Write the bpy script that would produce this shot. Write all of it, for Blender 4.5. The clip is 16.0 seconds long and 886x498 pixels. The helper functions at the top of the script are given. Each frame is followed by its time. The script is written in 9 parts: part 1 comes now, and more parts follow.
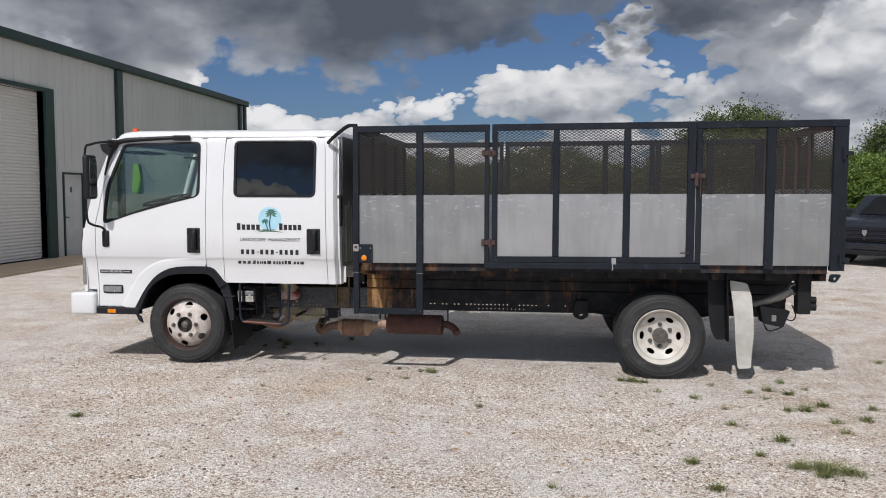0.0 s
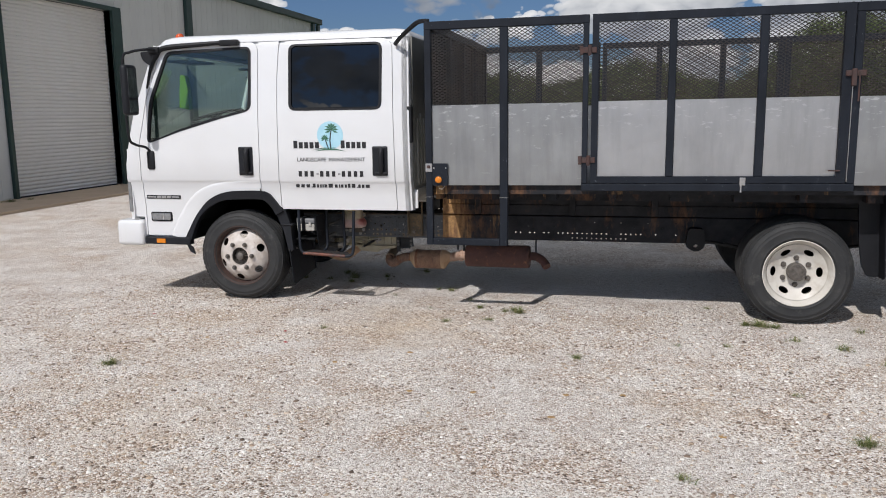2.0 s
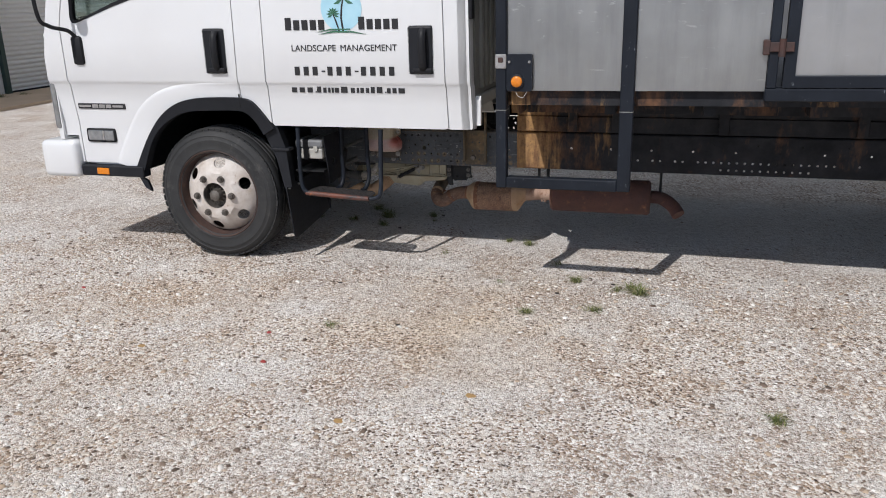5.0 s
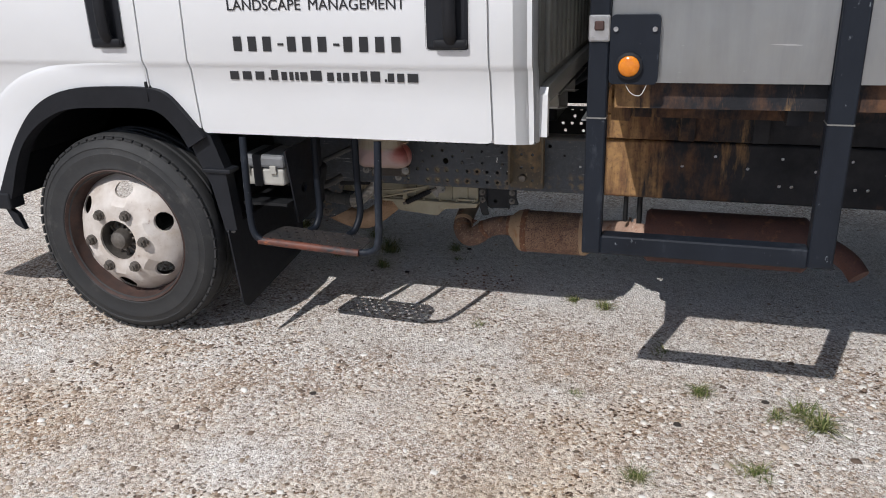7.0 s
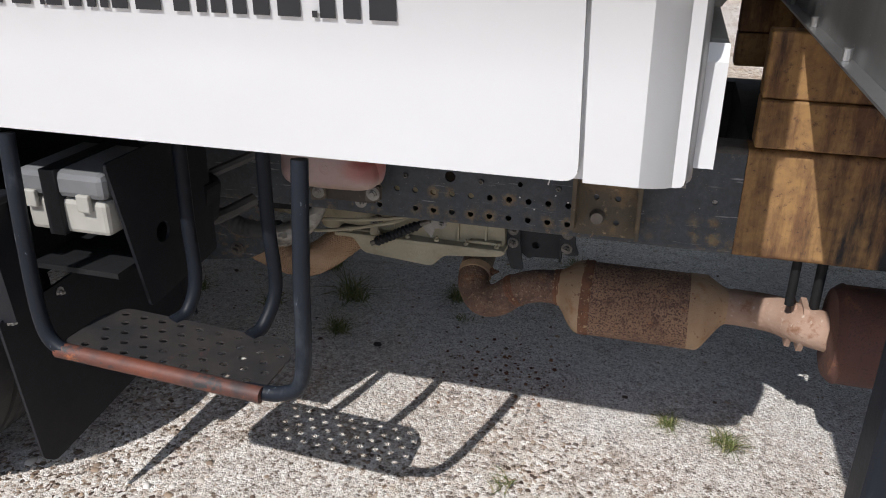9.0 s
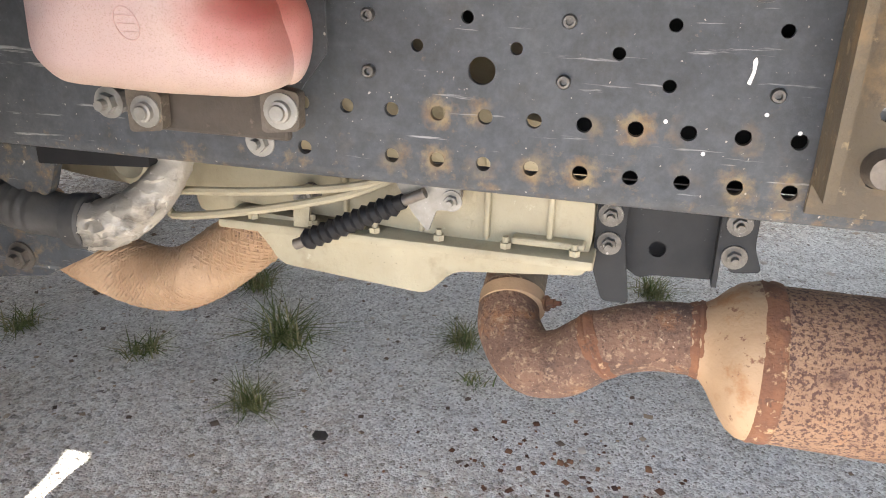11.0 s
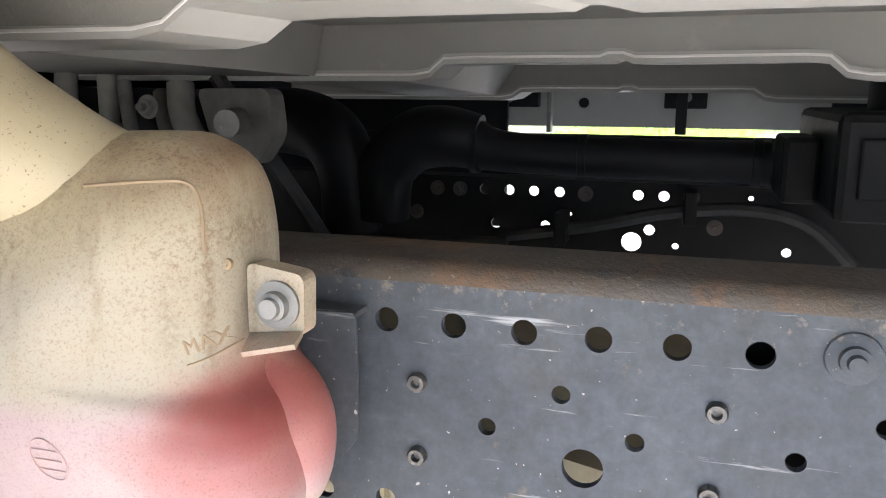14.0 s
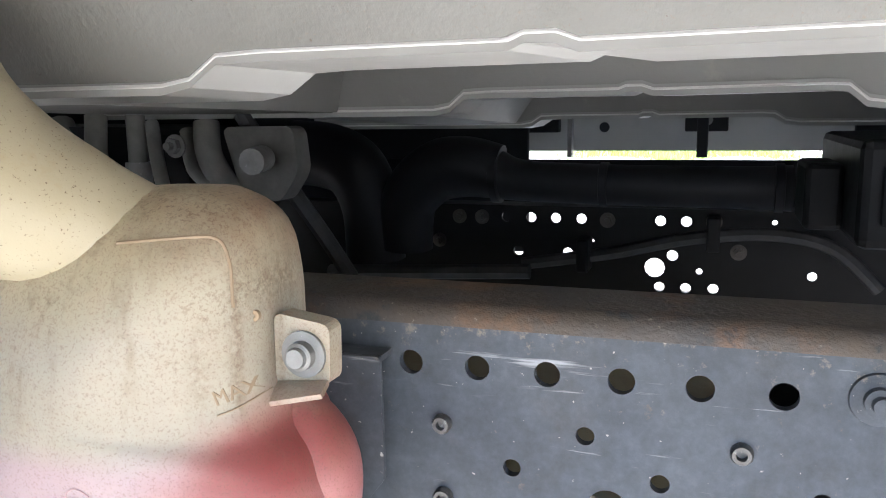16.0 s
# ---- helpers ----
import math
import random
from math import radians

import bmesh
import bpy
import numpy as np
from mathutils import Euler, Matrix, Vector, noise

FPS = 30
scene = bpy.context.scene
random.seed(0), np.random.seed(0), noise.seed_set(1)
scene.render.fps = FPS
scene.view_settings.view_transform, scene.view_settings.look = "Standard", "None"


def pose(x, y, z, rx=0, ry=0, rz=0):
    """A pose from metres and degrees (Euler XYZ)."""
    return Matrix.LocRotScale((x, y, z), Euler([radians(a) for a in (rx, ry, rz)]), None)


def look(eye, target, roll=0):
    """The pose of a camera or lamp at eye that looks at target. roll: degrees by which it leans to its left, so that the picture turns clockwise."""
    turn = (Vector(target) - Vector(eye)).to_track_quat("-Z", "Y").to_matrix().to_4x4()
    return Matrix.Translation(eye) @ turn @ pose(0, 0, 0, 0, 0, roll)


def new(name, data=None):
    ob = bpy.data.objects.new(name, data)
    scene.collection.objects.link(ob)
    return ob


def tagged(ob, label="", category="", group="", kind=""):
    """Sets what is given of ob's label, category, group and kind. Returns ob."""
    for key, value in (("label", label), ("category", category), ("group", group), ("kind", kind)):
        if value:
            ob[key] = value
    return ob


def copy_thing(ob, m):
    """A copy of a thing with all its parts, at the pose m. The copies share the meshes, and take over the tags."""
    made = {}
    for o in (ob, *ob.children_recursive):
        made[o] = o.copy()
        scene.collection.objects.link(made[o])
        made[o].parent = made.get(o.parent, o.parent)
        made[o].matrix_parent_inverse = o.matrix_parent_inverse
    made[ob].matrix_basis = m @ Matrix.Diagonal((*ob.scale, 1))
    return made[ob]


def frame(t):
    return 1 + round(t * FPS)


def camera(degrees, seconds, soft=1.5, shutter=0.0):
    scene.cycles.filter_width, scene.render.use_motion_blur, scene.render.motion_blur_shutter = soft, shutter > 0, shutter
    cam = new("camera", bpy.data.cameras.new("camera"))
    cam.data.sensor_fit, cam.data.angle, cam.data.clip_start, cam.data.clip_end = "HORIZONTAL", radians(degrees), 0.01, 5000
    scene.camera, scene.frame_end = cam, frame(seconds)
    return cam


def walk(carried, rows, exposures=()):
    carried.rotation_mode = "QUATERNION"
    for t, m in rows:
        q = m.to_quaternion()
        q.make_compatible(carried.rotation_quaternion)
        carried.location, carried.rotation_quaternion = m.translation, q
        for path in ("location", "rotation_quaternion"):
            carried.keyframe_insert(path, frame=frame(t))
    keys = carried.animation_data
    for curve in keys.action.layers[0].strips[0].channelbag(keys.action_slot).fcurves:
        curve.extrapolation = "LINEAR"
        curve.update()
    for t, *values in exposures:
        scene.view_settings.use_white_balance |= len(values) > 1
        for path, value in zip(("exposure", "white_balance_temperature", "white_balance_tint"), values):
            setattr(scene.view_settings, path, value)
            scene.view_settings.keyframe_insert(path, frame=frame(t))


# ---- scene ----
cam = camera(58.3, 16.0, soft=1.0)
PATH = [
    (0, (0.428, 0.079, 1.648), (0.179, 2.059, 1.505), 0.12),
    (0.5, (0.419, 0.239, 1.610), (0.123, 2.209, 1.439), 0.02),
    (1, (0.316, 0.480, 1.606), (-0.029, 2.439, 1.390), -0.14),
    (1.5, (0.279, 0.773, 1.556), (-0.120, 2.714, 1.288), -0.53),
    (2, (0.231, 1.112, 1.543), (-0.211, 3.034, 1.211), -0.76),
    (2.5, (0.087, 1.448, 1.503), (-0.387, 3.351, 1.113), -0.88),
    (3, (0.004, 1.787, 1.480), (-0.501, 3.670, 1.032), -0.92),
    (3.5, (-0.048, 2.144, 1.484), (-0.583, 4.004, 0.983), -1.09),
    (4, (-0.184, 2.543, 1.464), (-0.735, 4.387, 0.921), -1.20),
    (4.2, (-0.234, 2.703, 1.466), (-0.788, 4.541, 0.905), -1.21),
    (6.3, (-0.818, 4.419, 1.371), (-1.357, 6.230, 0.717), -1.63),
    (6.5, (-0.891, 4.582, 1.362), (-1.436, 6.387, 0.697), -1.65),
    (7, (-1.024, 4.958, 1.329), (-1.569, 6.753, 0.635), -1.55),
    (7.5, (-1.158, 5.331, 1.306), (-1.692, 7.117, 0.580), -1.32),
    (8, (-1.310, 5.684, 1.274), (-1.837, 7.457, 0.513), -0.87),
    (8.5, (-1.391, 6.027, 1.194), (-1.910, 7.791, 0.407), -0.25),
    (8.7, (-1.420, 6.156, 1.159), (-1.933, 7.916, 0.361), 0.06),
    (10.8, (-1.738, 7.185, 0.728), (-2.181, 8.951, -0.1), 1.2),
    (11, (-1.751, 7.214, 0.697), (-2.196, 9.0, -0.086), 1.3),
    (11.5, (-1.778, 7.271, 0.685), (-2.239, 9.095, 0.008), 1.5),
    (12, (-1.801, 7.336, 0.724), (-2.284, 9.188, 0.143), 1.5),
    (12.5, (-1.81, 7.398, 0.745), (-2.321, 9.261, 0.228), 1.3),
    (13, (-1.825, 7.423, 0.761), (-2.363, 9.292, 0.294), 0.9),
    (13.5, (-1.83, 7.435, 0.768), (-2.401, 9.304, 0.344), 0.7),
    (14, (-1.829, 7.435, 0.781), (-2.428, 9.304, 0.396), 0.3),
    (14.5, (-1.828, 7.434, 0.785), (-2.452, 9.3, 0.428), -0.0),
    (15, (-1.83, 7.431, 0.791), (-2.473, 9.293, 0.446), -0.4),
    (15.5, (-1.829, 7.431, 0.793), (-2.481, 9.291, 0.456), -0.6),
    (16, (-1.827, 7.431, 0.795), (-2.484, 9.29, 0.461), -0.9),
]
walk(cam, [(t, look(eye, target, roll)) for t, eye, target, roll in PATH],
     exposures=[(0.0, -0.25, 6450, 12), (3.0, -0.25, 6400, 12), (6.5, -0.24, 6330, 12), (8.7, -0.03, 6400, 12), (9.4, 0.12, 6450, 12), (9.9, 0.6, 6500, 12), (10.3, 1.5, 6700, 12), (10.8, 2.38, 6900, 11), (11.5, 2.68, 6800, 11), (12.5, 2.86, 6250, 11), (13.0, 2.92, 6200, 10), (14.5, 2.86, 5850, 9), (16.0, 2.86, 5660, 8)])


# ---------- world and sun ----------
from mathutils.bvhtree import BVHTree

SUN_WAY = Vector((0.266, 0.875, -1.0)).normalized()
SUN_EL = math.asin(-SUN_WAY.z)
SUN_ROT = math.atan2(-SUN_WAY.x, -SUN_WAY.y)


def node(nt, kind, **values):
    n = nt.nodes.new(kind)
    for key, value in values.items():
        if key in n.inputs:
            n.inputs[key].default_value = value
    return n


def maths(nt, op, a, b=0.0, clamp=False):
    n = nt.nodes.new("ShaderNodeMath")
    n.operation, n.use_clamp = op, clamp
    for k, v in enumerate((a, b)):
        if isinstance(v, (int, float)):
            n.inputs[k].default_value = v
        else:
            nt.links.new(v, n.inputs[k])
    return n.outputs[0]


def ramp(nt, fac, stops):
    n = nt.nodes.new("ShaderNodeValToRGB")
    el = n.color_ramp.elements
    while len(el) > 1:
        el.remove(el[-1])
    for k, (pos, col) in enumerate(stops):
        e = el[0] if k == 0 else el.new(pos)
        e.position = pos
        col = (col,) * 3 if isinstance(col, (int, float)) else col
        e.color = (*col, 1)
    nt.links.new(fac, n.inputs[0])
    return n.outputs[0]


def mixc(nt, fac, a, b):
    n = nt.nodes.new("ShaderNodeMix")
    n.data_type = "RGBA"
    for k, v in ((0, fac), (6, a), (7, b)):
        if isinstance(v, (int, float)):
            n.inputs[k].default_value = v
        elif isinstance(v, tuple):
            n.inputs[k].default_value = (*v, 1)
        else:
            nt.links.new(v, n.inputs[k])
    return n.outputs[2]


HEAPS, BASES = (6.1, 0.7, 2.3), (4.7, 1.9, 3.2)


def build_world():
    w = bpy.data.worlds.new("cloudy_sky")
    scene.world = w
    w.use_nodes = True
    nt = w.node_tree
    nt.nodes.clear()
    out, bg = nt.nodes.new("ShaderNodeOutputWorld"), nt.nodes.new("ShaderNodeBackground")
    sky = nt.nodes.new("ShaderNodeTexSky")
    sky.sky_type, sky.sun_disc = "NISHITA", False
    sky.sun_elevation, sky.sun_rotation = SUN_EL, SUN_ROT
    tc = nt.nodes.new("ShaderNodeTexCoord")
    sep = nt.nodes.new("ShaderNodeSeparateXYZ")
    nt.links.new(tc.outputs["Generated"], sep.inputs[0])
    # two layers of cloud over the blue: sunlit heaps low down, grey bases overhead
    comb = nt.nodes.new("ShaderNodeCombineXYZ")
    nt.links.new(sep.outputs[0], comb.inputs[0])
    nt.links.new(sep.outputs[1], comb.inputs[1])
    high = maths(nt, "MAXIMUM", sep.outputs[2], 0.0)
    nt.links.new(maths(nt, "MULTIPLY", high, 1.7), comb.inputs[2])

    def cloud_noise(scale, detail, rough, shift, twist=0.0):
        add = nt.nodes.new("ShaderNodeVectorMath")
        add.inputs[1].default_value = shift
        nt.links.new(comb.outputs[0], add.inputs[0])
        n = node(nt, "ShaderNodeTexNoise", Scale=scale, Detail=detail, Roughness=rough, Distortion=twist)
        nt.links.new(add.outputs[0], n.inputs["Vector"])
        return n

    warp = nt.nodes.new("ShaderNodeVectorMath")
    warp.operation = "MULTIPLY_ADD"
    nt.links.new(cloud_noise(9.0, 5, 0.6, (0, 0, 0)).outputs["Color"], warp.inputs[0])
    warp.inputs[1].default_value = (0.06, 0.06, 0.06)
    nt.links.new(comb.outputs[0], warp.inputs[2])

    above = nt.nodes.new("ShaderNodeVectorMath")
    above.inputs[1].default_value = (0.012, 0.0, 0.034)
    nt.links.new(warp.outputs[0], above.inputs[0])

    def puffs(scale, source):
        v = node(nt, "ShaderNodeTexVoronoi", Scale=scale)
        v.feature = "F1"
        nt.links.new(source.outputs[0], v.inputs["Vector"])
        return maths(nt, "MULTIPLY", v.outputs["Distance"], v.outputs["Distance"])

    def heaped(source, sizes):
        total = None
        for scale, share in sizes:
            one = maths(nt, "MULTIPLY", puffs(scale, source), share)
            total = one if total is None else maths(nt, "ADD", total, one)
        return total

    edge = heaped(warp, ((5.5, 0.46), (13.0, 0.27), (31.0, 0.16), (74.0, 0.11)))
    puff = maths(nt, "SUBTRACT", 0.74, edge)
    # each billow is lit on its upper side
    relief = maths(nt, "SUBTRACT", heaped(above, ((5.5, 0.46), (13.0, 0.27), (31.0, 0.12))), heaped(warp, ((5.5, 0.46), (13.0, 0.27), (31.0, 0.12))))
    big = cloud_noise(2.3, 3, 0.5, HEAPS).outputs["Fac"]
    heap = maths(nt, "ADD", big, maths(nt, "MULTIPLY", maths(nt, "SUBTRACT", puff, 0.50), 0.40))
    heap = maths(nt, "ADD", heap, maths(nt, "MULTIPLY", maths(nt, "SUBTRACT", 0.10, maths(nt, "MINIMUM", high, 0.24)), 0.55))
    # fewer clouds on the side away from the sun
    away = maths(nt, "MAXIMUM", maths(nt, "MULTIPLY", sep.outputs[1], -1.0), 0.0)
    heap = maths(nt, "SUBTRACT", heap, maths(nt, "MULTIPLY", away, 0.045))
    heap_mask = ramp(nt, heap, [(0.0, 0.0), (0.385, 0.0), (0.393, 0.7), (0.413, 1.0), (1.0, 1.0)])
    # heaps are bright on their upper edges, grey deep inside and below
    lit = maths(nt, "MULTIPLY", maths(nt, "SUBTRACT", 0.47, heap), 1.3)
    lit = maths(nt, "ADD", lit, maths(nt, "ADD", maths(nt, "MULTIPLY", maths(nt, "SUBTRACT", puff, 0.50), 0.55), maths(nt, "MULTIPLY", relief, 1.9)))
    lit = maths(nt, "ADD", lit, maths(nt, "MULTIPLY", maths(nt, "SUBTRACT", cloud_noise(4.4, 5, 0.6, (7.7, 3.1, 1.9)).outputs["Fac"], 0.5), 1.5))
    lit = maths(nt, "ADD", lit, 0.70, True)
    heap_col = ramp(nt, lit, [(0.0, (0.20, 0.225, 0.265)), (0.35, (0.30, 0.33, 0.375)), (0.58, (0.47, 0.50, 0.54)), (0.80, (0.74, 0.76, 0.775)), (1.0, (0.95, 0.955, 0.955))])
    dark = cloud_noise(2.6, 5, 0.52, BASES, 0.2).outputs["Fac"]
    dark = maths(nt, "ADD", dark, maths(nt, "MULTIPLY", maths(nt, "SUBTRACT", maths(nt, "MINIMUM", high, 0.30), 0.185), 1.15))
    dark = maths(nt, "SUBTRACT", dark, maths(nt, "MULTIPLY", maths(nt, "MAXIMUM", maths(nt, "SUBTRACT", high, 0.32), 0.0), 0.10))
    dark = maths(nt, "ADD", dark, maths(nt, "MULTIPLY", maths(nt, "SUBTRACT", puff, 0.50), 0.22))
    dark = maths(nt, "SUBTRACT", dark, maths(nt, "MULTIPLY", away, 0.09))
    dark_mask = ramp(nt, dark, [(0.0, 0.0), (0.482, 0.0), (0.508, 0.8), (0.555, 1.0), (1.0, 1.0)])
    shade = maths(nt, "ADD", maths(nt, "MULTIPLY", cloud_noise(3.6, 5, 0.55, (2.2, 6.1, 0.7)).outputs["Fac"], 1.0), maths(nt, "MULTIPLY", maths(nt, "SUBTRACT", puff, 0.50), 0.16))
    shade = maths(nt, "ADD", shade, maths(nt, "MULTIPLY", relief, 0.26))
    shade = maths(nt, "SUBTRACT", shade, maths(nt, "MULTIPLY", maths(nt, "SUBTRACT", dark, 0.53), 0.55))
    dark_col = ramp(nt, shade, [(0.34, (0.100, 0.118, 0.148)), (0.45, (0.175, 0.198, 0.232)), (0.55, (0.29, 0.315, 0.35)), (0.68, (0.55, 0.575, 0.605))])
    dim = nt.nodes.new("ShaderNodeVectorMath")
    dim.operation = "MULTIPLY"
    dim.inputs[1].default_value = (0.036, 0.048, 0.068)
    nt.links.new(sky.outputs[0], dim.inputs[0])
    col = mixc(nt, heap_mask, dim.outputs[0], heap_col)
    col = mixc(nt, dark_mask, col, dark_col)
    # haze and thin cloud glow round the sun
    toward = nt.nodes.new("ShaderNodeVectorMath")
    toward.operation = "DOT_PRODUCT"
    toward.inputs[1].default_value = -SUN_WAY
    nt.links.new(tc.outputs["Generated"], toward.inputs[0])
    glow = maths(nt, "MULTIPLY", maths(nt, "POWER", maths(nt, "MAXIMUM", toward.outputs["Value"], 0.0), 1.6), 1.1)
    scaled = nt.nodes.new("ShaderNodeVectorMath")
    scaled.operation = "SCALE"
    nt.links.new(col, scaled.inputs[0])
    nt.links.new(maths(nt, "ADD", glow, 1.0), scaled.inputs["Scale"])
    nt.links.new(scaled.outputs[0], bg.inputs["Color"])
    bg.inputs["Strength"].default_value = 1.0
    nt.links.new(bg.outputs[0], out.inputs[0])


build_world()
sun_data = bpy.data.lights.new("sun", "SUN")
sun_data.energy, sun_data.angle, sun_data.color = 4.15, radians(0.55), (1.0, 0.972, 0.932)
sun = new("sun", sun_data)
sun.matrix_world = look((0, 0, 30), Vector((0, 0, 30)) + SUN_WAY)


# ---------- materials ----------
def mat(name, c1, c2=None, scale=6.0, rough=0.5, metal=0.0, bump=0.0, bscale=80.0, spots=(), stretch=(1, 1, 1), rvar=0.12, coat=0.0, spec=0.5):
    """A painted, metal or rubber surface: two colours by noise, spots (colour, scale, cover, edge), fine relief."""
    m = bpy.data.materials.new(name)
    m.use_nodes = True
    nt = m.node_tree
    p = nt.nodes["Principled BSDF"]
    tc = nt.nodes.new("ShaderNodeTexCoord")
    mp = nt.nodes.new("ShaderNodeMapping")
    mp.inputs["Scale"].default_value = stretch
    nt.links.new(tc.outputs["Object"], mp.inputs[0])

    def noise_tex(sc, detail=5, rough_=0.6):
        n = node(nt, "ShaderNodeTexNoise", Scale=sc, Detail=detail, Roughness=rough_)
        nt.links.new(mp.outputs[0], n.inputs["Vector"])
        return n.outputs["Fac"]

    big = noise_tex(scale)
    c2 = c2 or tuple(v * 0.8 for v in c1)
    col = mixc(nt, ramp(nt, big, [(0.3, 0.0), (0.7, 1.0)]), tuple(c1), tuple(c2))
    for colour, sc, cover, edge in spots:
        f = ramp(nt, noise_tex(sc, 8, 0.65), [(cover, 0.0), (min(1, cover + edge), 1.0)])
        col = mixc(nt, f, col, tuple(colour))
    nt.links.new(col, p.inputs["Base Color"])
    p.inputs["Metallic"].default_value = metal
    p.inputs["Specular IOR Level"].default_value = spec
    p.inputs["Coat Weight"].default_value = coat
    r = maths(nt, "ADD", maths(nt, "MULTIPLY", maths(nt, "SUBTRACT", noise_tex(scale * 5), 0.5), rvar * 2), rough, True)
    nt.links.new(r, p.inputs["Roughness"])
    if bump:
        b = node(nt, "ShaderNodeBump", Strength=bump, Distance=0.004)
        nt.links.new(noise_tex(bscale, 4), b.inputs["Height"])
        nt.links.new(b.outputs[0], p.inputs["Normal"])
    return m


def glass(name, tint, rough=0.0, ior=1.5):
    """Thin glass: mostly clear with a true surface gloss."""
    m = bpy.data.materials.new(name)
    m.use_nodes = True
    nt = m.node_tree
    nt.nodes.clear()
    out = nt.nodes.new("ShaderNodeOutputMaterial")
    tr, gl = nt.nodes.new("ShaderNodeBsdfTransparent"), nt.nodes.new("ShaderNodeBsdfGlossy")
    tr.inputs[0].default_value = (*tint, 1)
    gl.inputs["Roughness"].default_value = rough
    fr = node(nt, "ShaderNodeFresnel", IOR=ior)
    mx = nt.nodes.new("ShaderNodeMixShader")
    nt.links.new(fr.outputs[0], mx.inputs[0])
    nt.links.new(tr.outputs[0], mx.inputs[1])
    nt.links.new(gl.outputs[0], mx.inputs[2])
    nt.links.new(mx.outputs[0], out.inputs[0])
    return m


def gravel_material():
    m = bpy.data.materials.new("shell_gravel")
    m.use_nodes = True
    nt = m.node_tree
    p = nt.nodes["Principled BSDF"]
    tc = nt.nodes.new("ShaderNodeTexCoord")

    def tex(kind, out, **kw):
        n = node(nt, kind, **kw)
        nt.links.new(tc.outputs["Object"], n.inputs["Vector"])
        return n.outputs[out]

    cell = tex("ShaderNodeTexVoronoi", "Color", Scale=118.0)
    dist = tex("ShaderNodeTexVoronoi", "Distance", Scale=118.0)
    cell2 = tex("ShaderNodeTexVoronoi", "Color", Scale=300.0)
    dist2 = tex("ShaderNodeTexVoronoi", "Distance", Scale=300.0)
    s1, s2 = nt.nodes.new("ShaderNodeSeparateColor"), nt.nodes.new("ShaderNodeSeparateColor")
    nt.links.new(cell, s1.inputs[0])
    nt.links.new(cell2, s2.inputs[0])
    stone = ramp(nt, s1.outputs[0], [(0.0, (0.08, 0.06, 0.05)), (0.07, (0.17, 0.125, 0.10)), (0.16, (0.44, 0.345, 0.26)), (0.27, (0.66, 0.60, 0.54)), (0.40, (0.70, 0.67, 0.635)), (0.8, (0.83, 0.81, 0.785)), (1.0, (0.93, 0.93, 0.92))])
    fine = ramp(nt, s2.outputs[0], [(0.0, (0.13, 0.10, 0.082)), (0.10, (0.34, 0.29, 0.25)), (0.22, (0.60, 0.565, 0.53)), (0.45, (0.73, 0.71, 0.685)), (1.0, (0.92, 0.91, 0.90))])
    patch = ramp(nt, tex("ShaderNodeTexNoise", "Fac", Scale=1.3, Detail=6, Roughness=0.65), [(0.44, 0.0), (0.56, 0.9)])
    col = mixc(nt, patch, stone, fine)
    tan = ramp(nt, tex("ShaderNodeTexNoise", "Fac", Scale=0.55, Detail=6, Roughness=0.7), [(0.50, 0.0), (0.68, 0.75)])
    # the tan drift beside the step
    spot = nt.nodes.new("ShaderNodeVectorMath")
    spot.operation = "DISTANCE"
    spot.inputs[1].default_value = (-1.35, 6.6, 0.02)
    nt.links.new(tc.outputs["Object"], spot.inputs[0])
    near = maths(nt, "ADD", maths(nt, "MULTIPLY", spot.outputs["Value"], 0.55), maths(nt, "MULTIPLY", tex("ShaderNodeTexNoise", "Fac", Scale=2.6, Detail=6, Roughness=0.7), 0.9))
    tan = maths(nt, "MAXIMUM", tan, ramp(nt, near, [(0.45, 0.85), (0.95, 0.0)]))
    mul = nt.nodes.new("ShaderNodeMix")
    mul.data_type, mul.blend_type = "RGBA", "MULTIPLY"
    nt.links.new(tan, mul.inputs[0])
    nt.links.new(col, mul.inputs[6])
    mul.inputs[7].default_value = (0.88, 0.775, 0.645, 1)
    # lighter and darker clumps
    clump = nt.nodes.new("ShaderNodeMix")
    clump.data_type, clump.blend_type = "RGBA", "MULTIPLY"
    clump.inputs[0].default_value = 1.0
    nt.links.new(mul.outputs[2], clump.inputs[6])
    nt.links.new(ramp(nt, tex("ShaderNodeTexNoise", "Fac", Scale=17.0, Detail=6, Roughness=0.82), [(0.34, (0.66, 0.62, 0.585)), (0.46, (0.93, 0.915, 0.90)), (0.64, (1.04, 1.04, 1.04))]), clump.inputs[7])
    # brown flecks between the pale grains
    fleck = nt.nodes.new("ShaderNodeMix")
    fleck.data_type, fleck.blend_type = "RGBA", "MULTIPLY"
    fleck.inputs[0].default_value = 1.0
    nt.links.new(clump.outputs[2], fleck.inputs[6])
    nt.links.new(ramp(nt, tex("ShaderNodeTexNoise", "Fac", Scale=62.0, Detail=3, Roughness=0.75), [(0.345, (0.33, 0.27, 0.22)), (0.43, (0.885, 0.865, 0.84)), (0.50, (1.10, 1.085, 1.065))]), fleck.inputs[7])
    # mauve-brown shell bits in drifts
    drift = maths(nt, "MULTIPLY", ramp(nt, tex("ShaderNodeTexNoise", "Fac", Scale=2.2, Detail=5, Roughness=0.6), [(0.38, 0.15), (0.60, 1.0)]), ramp(nt, s1.outputs[1], [(0.52, 0.0), (0.56, 0.9)]))
    shell = nt.nodes.new("ShaderNodeMix")
    shell.data_type, shell.blend_type = "RGBA", "MULTIPLY"
